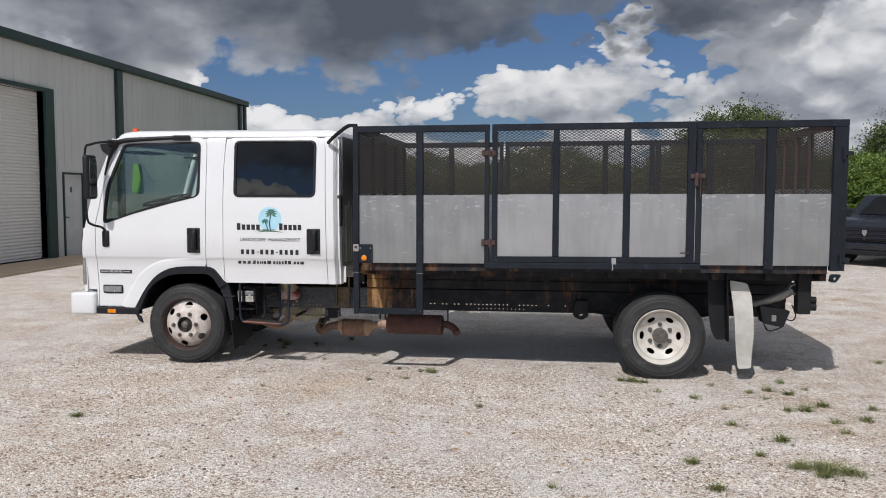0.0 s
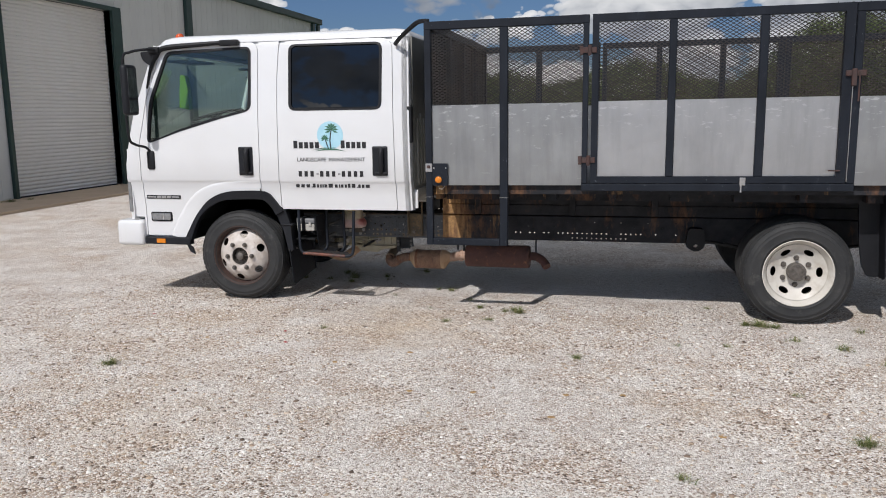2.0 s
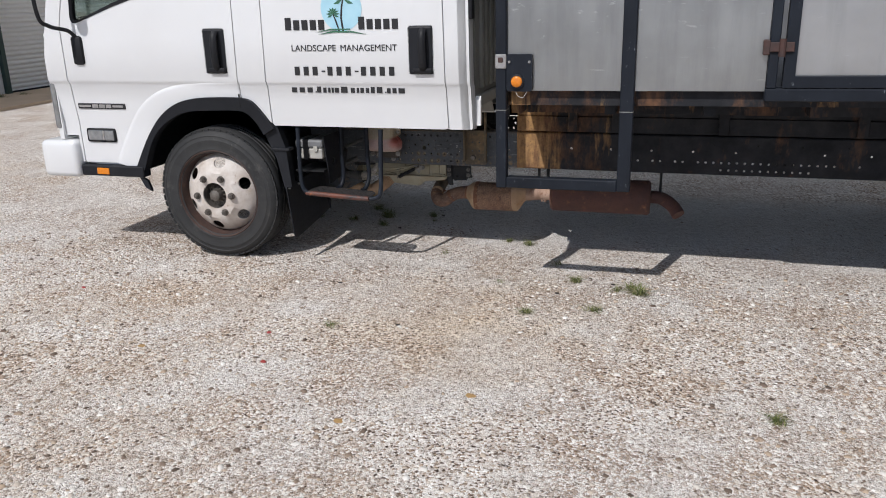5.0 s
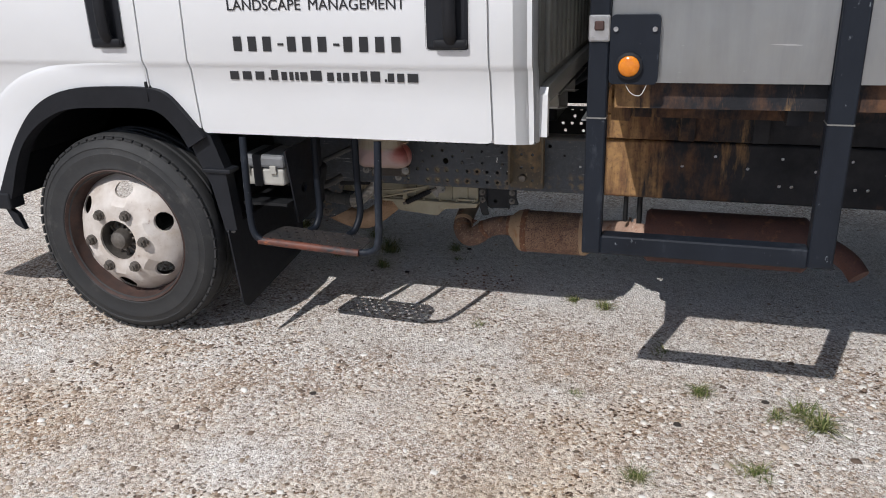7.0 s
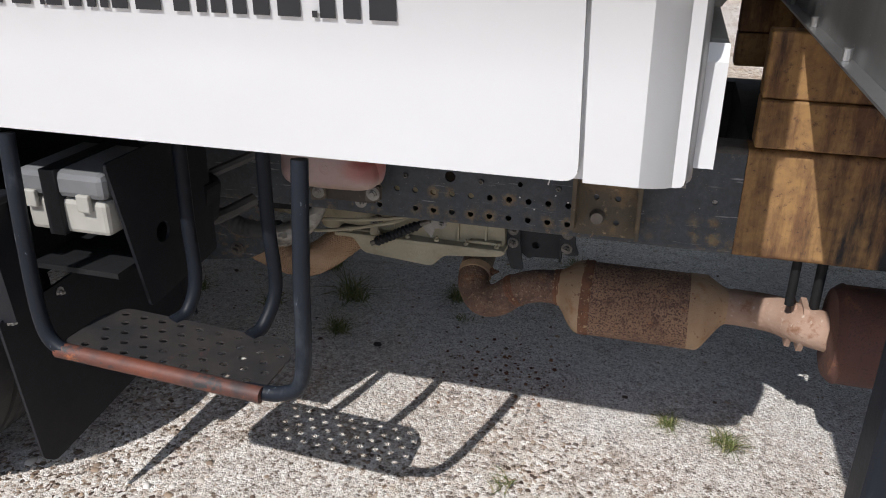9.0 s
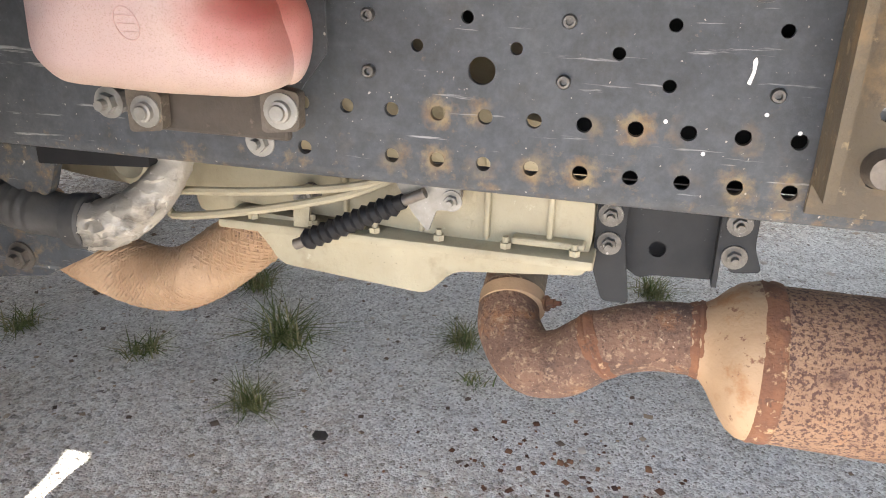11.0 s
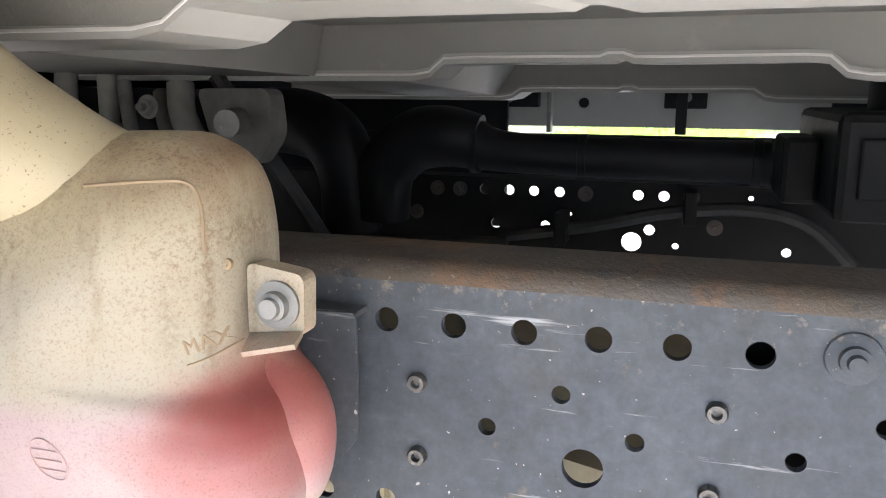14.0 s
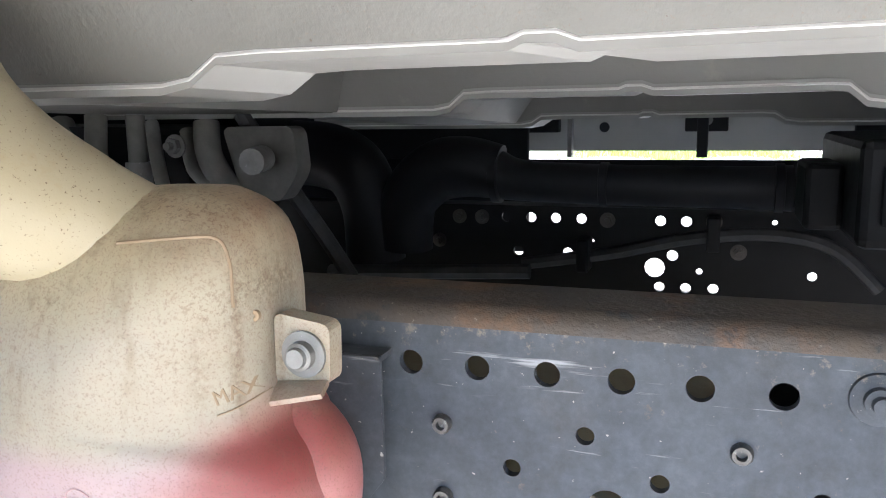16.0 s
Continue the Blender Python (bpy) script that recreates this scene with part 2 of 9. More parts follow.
    nt.links.new(drift, shell.inputs[0])
    nt.links.new(fleck.outputs[2], shell.inputs[6])
    shell.inputs[7].default_value = (0.56, 0.46, 0.39, 1)
    # fine pale silt, few stones beneath the truck; paler colour also lifts the shade there
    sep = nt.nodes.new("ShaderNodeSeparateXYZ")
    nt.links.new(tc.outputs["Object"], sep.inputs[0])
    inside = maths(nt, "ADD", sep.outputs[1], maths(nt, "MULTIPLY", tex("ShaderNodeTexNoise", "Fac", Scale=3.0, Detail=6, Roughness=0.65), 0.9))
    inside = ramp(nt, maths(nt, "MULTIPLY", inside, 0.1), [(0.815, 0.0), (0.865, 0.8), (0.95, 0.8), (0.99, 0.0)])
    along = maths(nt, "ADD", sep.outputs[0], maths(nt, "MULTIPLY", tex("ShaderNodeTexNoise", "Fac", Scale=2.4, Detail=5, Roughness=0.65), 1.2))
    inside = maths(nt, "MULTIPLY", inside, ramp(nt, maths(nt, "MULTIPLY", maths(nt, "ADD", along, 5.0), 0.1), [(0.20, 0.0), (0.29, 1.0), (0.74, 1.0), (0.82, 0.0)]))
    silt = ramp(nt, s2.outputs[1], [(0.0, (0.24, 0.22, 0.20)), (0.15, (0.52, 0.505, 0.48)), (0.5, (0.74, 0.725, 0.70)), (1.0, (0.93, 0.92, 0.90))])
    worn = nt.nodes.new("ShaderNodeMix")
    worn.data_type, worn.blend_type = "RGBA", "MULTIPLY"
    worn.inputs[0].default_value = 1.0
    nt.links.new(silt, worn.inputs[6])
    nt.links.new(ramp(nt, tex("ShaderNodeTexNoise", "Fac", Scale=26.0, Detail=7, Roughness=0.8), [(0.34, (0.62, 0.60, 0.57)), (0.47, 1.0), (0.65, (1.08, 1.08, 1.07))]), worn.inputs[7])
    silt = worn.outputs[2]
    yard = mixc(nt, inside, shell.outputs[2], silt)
    # weeds take over far off, past the yard
    edge = maths(nt, "ADD", sep.outputs[1], maths(nt, "MULTIPLY", tex("ShaderNodeTexNoise", "Fac", Scale=0.35, Detail=5), 14.0))
    weed = ramp(nt, maths(nt, "MULTIPLY", edge, 0.01), [(0.285, 0.0), (0.30, 0.75), (0.36, 0.95)])
    green = ramp(nt, tex("ShaderNodeTexNoise", "Fac", Scale=3.0, Detail=6), [(0.3, (0.028, 0.052, 0.006)), (0.7, (0.075, 0.105, 0.016))])
    col = mixc(nt, weed, yard, green)
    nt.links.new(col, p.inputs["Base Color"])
    p.inputs["Roughness"].default_value = 0.92
    p.inputs["Specular IOR Level"].default_value = 0.25
    h = maths(nt, "ADD", maths(nt, "MULTIPLY", dist, -1.0), maths(nt, "MULTIPLY", dist2, -0.8))
    b = node(nt, "ShaderNodeBump", Strength=0.8, Distance=0.005)
    nt.links.new(h, b.inputs["Height"])
    nt.links.new(b.outputs[0], p.inputs["Normal"])
    return m


def island_material(name, stops, rough=0.85, island=True):
    """Colour by piece: Random Per Island for joined stuff, Object Info's Random for single pieces."""
    m = bpy.data.materials.new(name)
    m.use_nodes = True
    nt = m.node_tree
    p = nt.nodes["Principled BSDF"]
    if island:
        src = nt.nodes.new("ShaderNodeNewGeometry").outputs["Random Per Island"]
    else:
        src = nt.nodes.new("ShaderNodeObjectInfo").outputs["Random"]
    nt.links.new(ramp(nt, src, stops), p.inputs["Base Color"])
    p.inputs["Roughness"].default_value = rough
    p.inputs["Specular IOR Level"].default_value = 0.3
    return m


GRAVEL = gravel_material()
FLAKES = island_material("rust_flakes", [(0.0, (0.07, 0.035, 0.024)), (0.5, (0.16, 0.075, 0.042)), (1.0, (0.27, 0.14, 0.08))])
STONES = island_material("loose_stones", [(0.0, (0.09, 0.065, 0.05)), (0.14, (0.20, 0.145, 0.11)), (0.32, (0.42, 0.32, 0.23)), (0.52, (0.54, 0.47, 0.40)), (0.75, (0.62, 0.58, 0.53)), (1.0, (0.74, 0.71, 0.67))])
WHITE = mat("white_paint", (0.70, 0.71, 0.72), (0.665, 0.67, 0.675), 1.5, 0.22, coat=0.3, rvar=0.05, spots=(((0.51, 0.495, 0.465), 3.0, 0.72, 0.15),))
# floorpan whites: dust specks, plus a base darkened for the shade under the cab
UNDERWHITE = mat("dimmed_dusty_floorpan", (0.219, 0.216, 0.199), (0.157, 0.154, 0.139), 4, 0.6, bump=0.25, bscale=260, spots=(((0.20, 0.19, 0.165), 14, 0.60, 0.2), ((0.085, 0.068, 0.055), 60, 0.67, 0.03), ((0.14, 0.115, 0.092), 210, 0.685, 0.04), ((0.22, 0.195, 0.165), 620, 0.60, 0.06)))
# grey copy of that paint, the shade of wells and walls tinted in
SHADEDPAN = mat("shaded_floorpan", (0.326, 0.323, 0.299), (0.272, 0.266, 0.246), 4, 0.6, bump=0.1, bscale=200, spots=(((0.40, 0.38, 0.335), 14, 0.62, 0.14),))
EDGEWHITE = mat("highlight_white_edge", (0.80, 0.795, 0.77), (0.74, 0.73, 0.70), 12, 0.4, bump=0.03)
MEMBER = mat("dimmed_dusty_member", (0.44, 0.436, 0.414), (0.37, 0.365, 0.343), 7, 0.45, bump=0.05, bscale=150, spots=(((0.50, 0.47, 0.42), 24, 0.66, 0.10),))
BLACKTRIM = mat("black_plastic", (0.0075, 0.0085, 0.0115), (0.012, 0.0135, 0.0175), 9, 0.55, bump=0.12, bscale=300, spec=0.3)
RUBBER = mat("tyre_rubber", (0.014, 0.015, 0.0165), (0.029, 0.029, 0.029), 6, 0.72, bump=0.25, bscale=70, spots=(((0.085, 0.08, 0.075), 9, 0.58, 0.22), ((0.11, 0.105, 0.095), 45, 0.66, 0.08)))
HOSE = mat("dusty_hose_rubber", (0.030, 0.031, 0.033), (0.075, 0.074, 0.072), 20, 0.62, bump=0.15, bscale=160, spots=(((0.20, 0.19, 0.175), 44, 0.66, 0.08),))
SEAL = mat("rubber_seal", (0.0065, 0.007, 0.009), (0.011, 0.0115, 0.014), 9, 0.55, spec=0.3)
RIMWHITE = mat("stained_white_steel", (0.64, 0.60, 0.56), (0.42, 0.36, 0.31), 11, 0.5, bump=0.1, bscale=160, spots=(((0.40, 0.31, 0.22), 9, 0.56, 0.2), ((0.16, 0.08, 0.05), 26, 0.63, 0.12), ((0.28, 0.20, 0.15), 90, 0.64, 0.08)))
RIMCREAM = mat("cream_steel", (0.60, 0.575, 0.525), (0.50, 0.465, 0.41), 10, 0.5, bump=0.08, bscale=160, spots=(((0.40, 0.35, 0.29), 6, 0.56, 0.2), ((0.30, 0.22, 0.15), 30, 0.66, 0.1)))
RIMRUST = mat("brown_rim_edge", (0.030, 0.020, 0.018), (0.070, 0.036, 0.027), 25, 0.7, bump=0.2, bscale=160)
NUT = mat("greasy_steel", (0.20, 0.18, 0.16), (0.10, 0.09, 0.08), 40, 0.5, 0.6, bump=0.2, bscale=200)


def rail_material():
    """Worn blue-grey frame paint: scuffs along the rail, pale chips, ochre rust towards the lower edge."""
    m = bpy.data.materials.new("worn_frame_paint")
    m.use_nodes = True
    nt = m.node_tree
    p = nt.nodes["Principled BSDF"]
    tc = nt.nodes.new("ShaderNodeTexCoord")

    def nz(scale, detail=6, rough=0.62, stretch=(1, 1, 1), turn=0.0, shift=(0, 0, 0)):
        mp = nt.nodes.new("ShaderNodeMapping")
        mp.inputs["Scale"].default_value = stretch
        mp.inputs["Location"].default_value = shift
        mp.inputs["Rotation"].default_value = (0, turn, 0)
        nt.links.new(tc.outputs["Object"], mp.inputs[0])
        n = node(nt, "ShaderNodeTexNoise", Scale=scale, Detail=detail, Roughness=rough)
        nt.links.new(mp.outputs[0], n.inputs["Vector"])
        return n.outputs["Fac"]

    sep = nt.nodes.new("ShaderNodeSeparateXYZ")
    nt.links.new(tc.outputs["Object"], sep.inputs[0])
    z = sep.outputs[2]
    col = mixc(nt, ramp(nt, nz(7), [(0.32, 0.0), (0.68, 1.0)]), (0.046, 0.052, 0.060), (0.070, 0.079, 0.091))
    col = mixc(nt, maths(nt, "MULTIPLY", ramp(nt, nz(26, 8, 0.7), [(0.52, 0.0), (0.72, 1.0)]), 0.5), col, (0.052, 0.050, 0.048))
    mott = nt.nodes.new("ShaderNodeMix")
    mott.data_type, mott.blend_type = "RGBA", "MULTIPLY"
    mott.inputs[0].default_value = 1.0
    nt.links.new(col, mott.inputs[6])
    nt.links.new(ramp(nt, nz(70, 9, 0.78), [(0.34, 0.78), (0.5, 1.0), (0.66, 1.28)]), mott.inputs[7])
    col = mott.outputs[2]
    # long scuffs and short scratches
    for scale, stretch, turn, cover, edge, tone, shift in ((30, (0.16, 1, 1.2), 0.05, 0.70, 0.06, (0.30, 0.32, 0.34), (0, 0, 0)), (60, (0.10, 1, 1.6), -0.25, 0.70, 0.03, (0.52, 0.53, 0.54), (3, 0, 1)),
                                                          (80, (0.12, 1, 1.8), 0.6, 0.725, 0.03, (0.55, 0.56, 0.56), (1, 0, 5)), (12, (0.3, 1, 1.5), 0.0, 0.66, 0.16, (0.14, 0.152, 0.17), (7, 0, 2)), (110, (0.09, 1, 1.4), 0.35, 0.70, 0.03, (0.46, 0.47, 0.48), (4, 0, 9)), (95, (0.11, 1, 1.5), -0.55, 0.715, 0.03, (0.40, 0.41, 0.42), (6, 0, 3))):
        col = mixc(nt, maths(nt, "MULTIPLY", ramp(nt, nz(scale, 5, 0.6, stretch, turn, shift), [(cover - 0.03, 0.0), (cover + edge, 1.0)]), 0.5), col, tone)
    # pale chips and dust specks
    col = mixc(nt, ramp(nt, nz(95, 3, 0.5), [(0.725, 0.0), (0.75, 0.85)]), col, (0.50, 0.48, 0.445))
    col = mixc(nt, ramp(nt, nz(240, 3, 0.5), [(0.70, 0.0), (0.73, 0.65)]), col, (0.45, 0.42, 0.38))
    # ochre rust that creeps out from the two lower rows of holes, and some along the lower edge
    step = maths(nt, "MULTIPLY", maths(nt, "ADD", sep.outputs[0], 2.035), 1.0 / 0.0401)
    dx = maths(nt, "MULTIPLY", maths(nt, "SUBTRACT", maths(nt, "FRACT", maths(nt, "ADD", step, 100.5)), 0.5), 0.0401)
    wobble = maths(nt, "MULTIPLY", maths(nt, "SUBTRACT", nz(110, 6, 0.7), 0.5), 0.034)
    rust = None
    for zrow, gate in ((0.503, 0.40), (0.543, 0.50)):
        dz = maths(nt, "SUBTRACT", z, zrow)
        d = maths(nt, "SQRT", maths(nt, "ADD", maths(nt, "MULTIPLY", dx, dx), maths(nt, "MULTIPLY", dz, dz)))
        halo = ramp(nt, maths(nt, "MULTIPLY", maths(nt, "ADD", d, wobble), 30.0), [(0.18, 0.75), (0.34, 0.35), (0.52, 0.0)])
        halo = maths(nt, "MULTIPLY", halo, ramp(nt, nz(13, 2, 0.5, shift=(zrow * 40, 0, 3)), [(gate, 0.0), (gate + 0.12, 1.0)]))
        rust = halo if rust is None else maths(nt, "MAXIMUM", rust, halo)
    rust = maths(nt, "MULTIPLY", rust, ramp(nt, maths(nt, "ADD", sep.outputs[0], 2.6), [(0.56, 0.0), (0.66, 1.0)]))
    low = ramp(nt, maths(nt, "MULTIPLY", maths(nt, "SUBTRACT", z, 0.46), 4.0), [(0.06, 0.13), (0.20, 0.06), (0.40, 0.0), (1.0, -0.03)])
    patchy = ramp(nt, maths(nt, "ADD", nz(48, 7, 0.7, shift=(2, 0, 0)), low), [(0.66, 0.0), (0.80, 0.55)])
    rust = maths(nt, "MAXIMUM", rust, patchy)
    col = mixc(nt, rust, col, mixc(nt, ramp(nt, nz(80), [(0.4, 0.0), (0.6, 1.0)]), (0.27, 0.20, 0.10), (0.20, 0.125, 0.06)))
    top = maths(nt, "ADD", nz(90, 8, 0.75), ramp(nt, maths(nt, "MULTIPLY", maths(nt, "SUBTRACT", z, 0.60), 10.0), [(0.55, 0.0), (0.78, 0.13), (0.93, 0.16)]))
    col = mixc(nt, ramp(nt, top, [(0.645, 0.0), (0.74, 0.6)]), col, (0.24, 0.20, 0.155))
    nt.links.new(col, p.inputs["Base Color"])
    p.inputs["Specular IOR Level"].default_value = 0.35
    nt.links.new(ramp(nt, nz(22), [(0.3, 0.42), (0.7, 0.66)]), p.inputs["Roughness"])
    b = node(nt, "ShaderNodeBump", Strength=0.2, Distance=0.002)
    nt.links.new(nz(160, 5), b.inputs["Height"])
    nt.links.new(b.outputs[0], p.inputs["Normal"])
    return m


RAIL = rail_material()


def sheet_material(name, pale, dull):
    """Scuffed bare aluminium sheet: faint upright runs, dull blotches, rub marks and fine scratches along its length."""
    m = bpy.data.materials.new(name)
    m.use_nodes = True
    nt = m.node_tree
    p = nt.nodes["Principled BSDF"]
    tc = nt.nodes.new("ShaderNodeTexCoord")

    def nz(scale, detail=5, rough=0.6, stretch=(1, 1, 1), turn=0.0, shift=(0, 0, 0)):
        mp = nt.nodes.new("ShaderNodeMapping")
        mp.inputs["Scale"].default_value = stretch
        mp.inputs["Location"].default_value = shift
        mp.inputs["Rotation"].default_value = (0, turn, 0)
        nt.links.new(tc.outputs["Object"], mp.inputs[0])
        n = node(nt, "ShaderNodeTexNoise", Scale=scale, Detail=detail, Roughness=rough)
        nt.links.new(mp.outputs[0], n.inputs["Vector"])
        return n.outputs["Fac"]

    sep = nt.nodes.new("ShaderNodeSeparateXYZ")
    nt.links.new(tc.outputs["Object"], sep.inputs[0])
    col = mixc(nt, ramp(nt, nz(2.2), [(0.35, 0.0), (0.65, 1.0)]), pale, dull)
    col = mixc(nt, maths(nt, "MULTIPLY", ramp(nt, nz(11, 6, 0.65, (1, 1, 0.12)), [(0.46, 0.0), (0.66, 1.0)]), 0.35), col, tuple(v * 0.72 for v in dull))
    # rub marks, thickest along the upper third
    high = ramp(nt, maths(nt, "SUBTRACT", sep.outputs[2], 1.0), [(0.22, 0.0), (0.42, 0.075), (0.60, 0.10)])
    rub = ramp(nt, maths(nt, "ADD", nz(24, 7, 0.7, (0.45, 1, 1.3)), high), [(0.665, 0.0), (0.73, 0.6)])
    col = mixc(nt, rub, col, (0.68, 0.68, 0.675))
    for scale, stretch, turn, cover, shift in ((26, (0.12, 1, 2.4), 0.06, 0.70, (0, 0, 0)), (30, (0.12, 1, 2.6), -0.30, 0.715, (3, 0, 1)), (28, (0.14, 1, 2.4), 0.6, 0.72, (6, 0, 4))):
        col = mixc(nt, ramp(nt, nz(scale, 4, 0.55, stretch, turn, shift), [(cover, 0.0), (cover + 0.02, 0.7)]), col, (0.72, 0.72, 0.715))
    nt.links.new(col, p.inputs["Base Color"])
    p.inputs["Metallic"].default_value = 0.88
    nt.links.new(ramp(nt, nz(9), [(0.3, 0.30), (0.7, 0.44)]), p.inputs["Roughness"])
    b = node(nt, "ShaderNodeBump", Strength=0.08, Distance=0.004)
    nt.links.new(nz(5, 3), b.inputs["Height"])
    nt.links.new(b.outputs[0], p.inputs["Normal"])
    return m


def bearer_material(name):
    """Black chassis steel with ochre and brown rust that thins out from its forward end; streaks run down it."""
    m = bpy.data.materials.new(name)
    m.use_nodes = True
    nt = m.node_tree
    p = nt.nodes["Principled BSDF"]
    tc = nt.nodes.new("ShaderNodeTexCoord")

    def nz(scale, detail=6, rough=0.65, stretch=(1, 1, 1), shift=(0, 0, 0)):
        mp = nt.nodes.new("ShaderNodeMapping")
        mp.inputs["Scale"].default_value = stretch
        mp.inputs["Location"].default_value = shift
        nt.links.new(tc.outputs["Object"], mp.inputs[0])
        n = node(nt, "ShaderNodeTexNoise", Scale=scale, Detail=detail, Roughness=rough)
        nt.links.new(mp.outputs[0], n.inputs["Vector"])
        return n.outputs["Fac"]

    sep = nt.nodes.new("ShaderNodeSeparateXYZ")
    nt.links.new(tc.outputs["Object"], sep.inputs[0])
    fore = ramp(nt, maths(nt, "MULTIPLY", maths(nt, "ADD", sep.outputs[0], 1.4), 0.4), [(0.0, 0.22), (0.075, 0.19), (0.12, 0.085), (0.28, 0.045), (0.44, -0.01), (0.7, -0.07)])
    col = mixc(nt, ramp(nt, nz(7), [(0.35, 0.0), (0.65, 1.0)]), (0.010, 0.011, 0.014), (0.026, 0.027, 0.031))
    brown = ramp(nt, maths(nt, "ADD", nz(5, 7, 0.7, (1, 1, 0.4)), fore), [(0.55, 0.0), (0.68, 0.9)])
    col = mixc(nt, brown, col, mixc(nt, ramp(nt, nz(30), [(0.4, 0.0), (0.6, 1.0)]), (0.095, 0.048, 0.026), (0.15, 0.075, 0.04)))
    ochre = ramp(nt, maths(nt, "ADD", nz(8, 7, 0.7, (1, 1, 0.16), (4, 0, 2)), fore), [(0.62, 0.0), (0.73, 0.9)])
    col = mixc(nt, ochre, col, mixc(nt, ramp(nt, nz(45), [(0.4, 0.0), (0.6, 1.0)]), (0.36, 0.21, 0.085), (0.26, 0.15, 0.07)))
    pits = ramp(nt, nz(90, 6, 0.7), [(0.60, 0.0), (0.66, 0.8)])
    col = mixc(nt, maths(nt, "MULTIPLY", pits, maths(nt, "MAXIMUM", brown, ochre)), col, (0.07, 0.04, 0.028))
    nt.links.new(col, p.inputs["Base Color"])
    p.inputs["Specular IOR Level"].default_value = 0.25
    nt.links.new(ramp(nt, nz(20), [(0.3, 0.55), (0.7, 0.8)]), p.inputs["Roughness"])
    b = node(nt, "ShaderNodeBump", Strength=0.25, Distance=0.003)
    nt.links.new(nz(120, 5), b.inputs["Height"])
    nt.links.new(b.outputs[0], p.inputs["Normal"])
    return m


ALU = sheet_material("scuffed_aluminium", (0.50, 0.50, 0.495), (0.43, 0.43, 0.427))
OLDALU = sheet_material("dulled_aluminium", (0.40, 0.405, 0.40), (0.32, 0.325, 0.322))
BEARER = bearer_material("forward_rusted_black_steel")
STEELNUT = mat("worn_bright_steel", (0.17, 0.165, 0.155), (0.09, 0.085, 0.08), 60, 0.38, 0.75, bump=0.3, bscale=400, spots=(((0.34, 0.33, 0.31), 160, 0.60, 0.08),))
RAILTOP = mat("rusty_flange", (0.058, 0.060, 0.062), (0.090, 0.068, 0.048), 14, 0.65, bump=0.4, bscale=200, spots=(((0.16, 0.085, 0.042), 15, 0.53, 0.14), ((0.040, 0.042, 0.046), 60, 0.58, 0.1), ((0.22, 0.19, 0.15), 260, 0.64, 0.06)))
# near-black frame paint; depth of shade between the rails is mixed into it
RAILDARK = mat("shade_dark_frame_paint", (0.0066, 0.00715, 0.00825), (0.0121, 0.01265, 0.01375), 9, 0.6, bump=0.1, spec=0.3)
EXHAUST = mat("rusted_exhaust", (0.215, 0.125, 0.083), (0.125, 0.074, 0.057), 12, 0.88, bump=0.9, bscale=200, spots=(((0.080, 0.050, 0.043), 20, 0.52, 0.20), ((0.32, 0.150, 0.066), 14, 0.57, 0.14), ((0.34, 0.235, 0.16), 120, 0.53, 0.12), ((0.10, 0.055, 0.042), 200, 0.55, 0.08), ((0.48, 0.37, 0.27), 330, 0.63, 0.05)))
CATALYST = mat("pitted_catalyst", (0.36, 0.225, 0.14), (0.25, 0.145, 0.09), 12, 0.85, bump=0.8, bscale=220, spots=(((0.34, 0.155, 0.065), 18, 0.58, 0.14), ((0.085, 0.046, 0.037), 11, 0.53, 0.13), ((0.105, 0.056, 0.043), 230, 0.50, 0.06), ((0.07, 0.04, 0.035), 340, 0.60, 0.05), ((0.46, 0.33, 0.23), 90, 0.65, 0.06)))
DARKPIPE = mat("sooty_braided_pipe", (0.20, 0.155, 0.115), (0.13, 0.10, 0.078), 22, 0.8, bump=0.5, bscale=300, spots=(((0.30, 0.225, 0.155), 90, 0.56, 0.12),))
RUSTMOUNT = mat("rusted_mount_paint", (0.135, 0.105, 0.066), (0.085, 0.070, 0.052), 9, 0.75, bump=0.4, bscale=150, spots=(((0.23, 0.15, 0.075), 14, 0.50, 0.16), ((0.36, 0.27, 0.16), 60, 0.60, 0.1), ((0.04, 0.035, 0.03), 30, 0.62, 0.1)))
TABSTEEL = mat("grimy_tab_steel", (0.135, 0.115, 0.092), (0.075, 0.063, 0.052), 34, 0.62, 0.25, bump=0.4, bscale=180, spots=(((0.26, 0.235, 0.20), 80, 0.61, 0.1), ((0.16, 0.095, 0.05), 40, 0.60, 0.12)))
MUFFLER = mat("dark_rusted_drum", (0.125, 0.055, 0.040), (0.070, 0.036, 0.031), 7, 0.85, bump=0.4, bscale=160, spots=(((0.28, 0.125, 0.06), 16, 0.58, 0.16), ((0.05, 0.03, 0.028), 240, 0.55, 0.1)))
PIPETAN = mat("scaled_pipe", (0.42, 0.29, 0.22), (0.30, 0.185, 0.13), 16, 0.85, bump=0.4, bscale=180, spots=(((0.24, 0.12, 0.07), 26, 0.57, 0.12), ((0.52, 0.42, 0.35), 90, 0.60, 0.1)))
EXHAUSTTAN = mat("heat_tanned_exhaust", (0.46, 0.325, 0.205), (0.37, 0.235, 0.135), 9, 0.75, bump=0.3, bscale=160, spots=(((0.33, 0.165, 0.075), 15, 0.56, 0.12), ((0.20, 0.10, 0.06), 70, 0.60, 0.06), ((0.155, 0.085, 0.06), 210, 0.64, 0.05)))
SEAMRUST = mat("orange_weld_rust", (0.25, 0.115, 0.06), (0.13, 0.06, 0.04), 40, 0.9, bump=0.7, bscale=180, spots=(((0.50, 0.33, 0.19), 80, 0.57, 0.10), ((0.09, 0.05, 0.04), 60, 0.58, 0.1)))
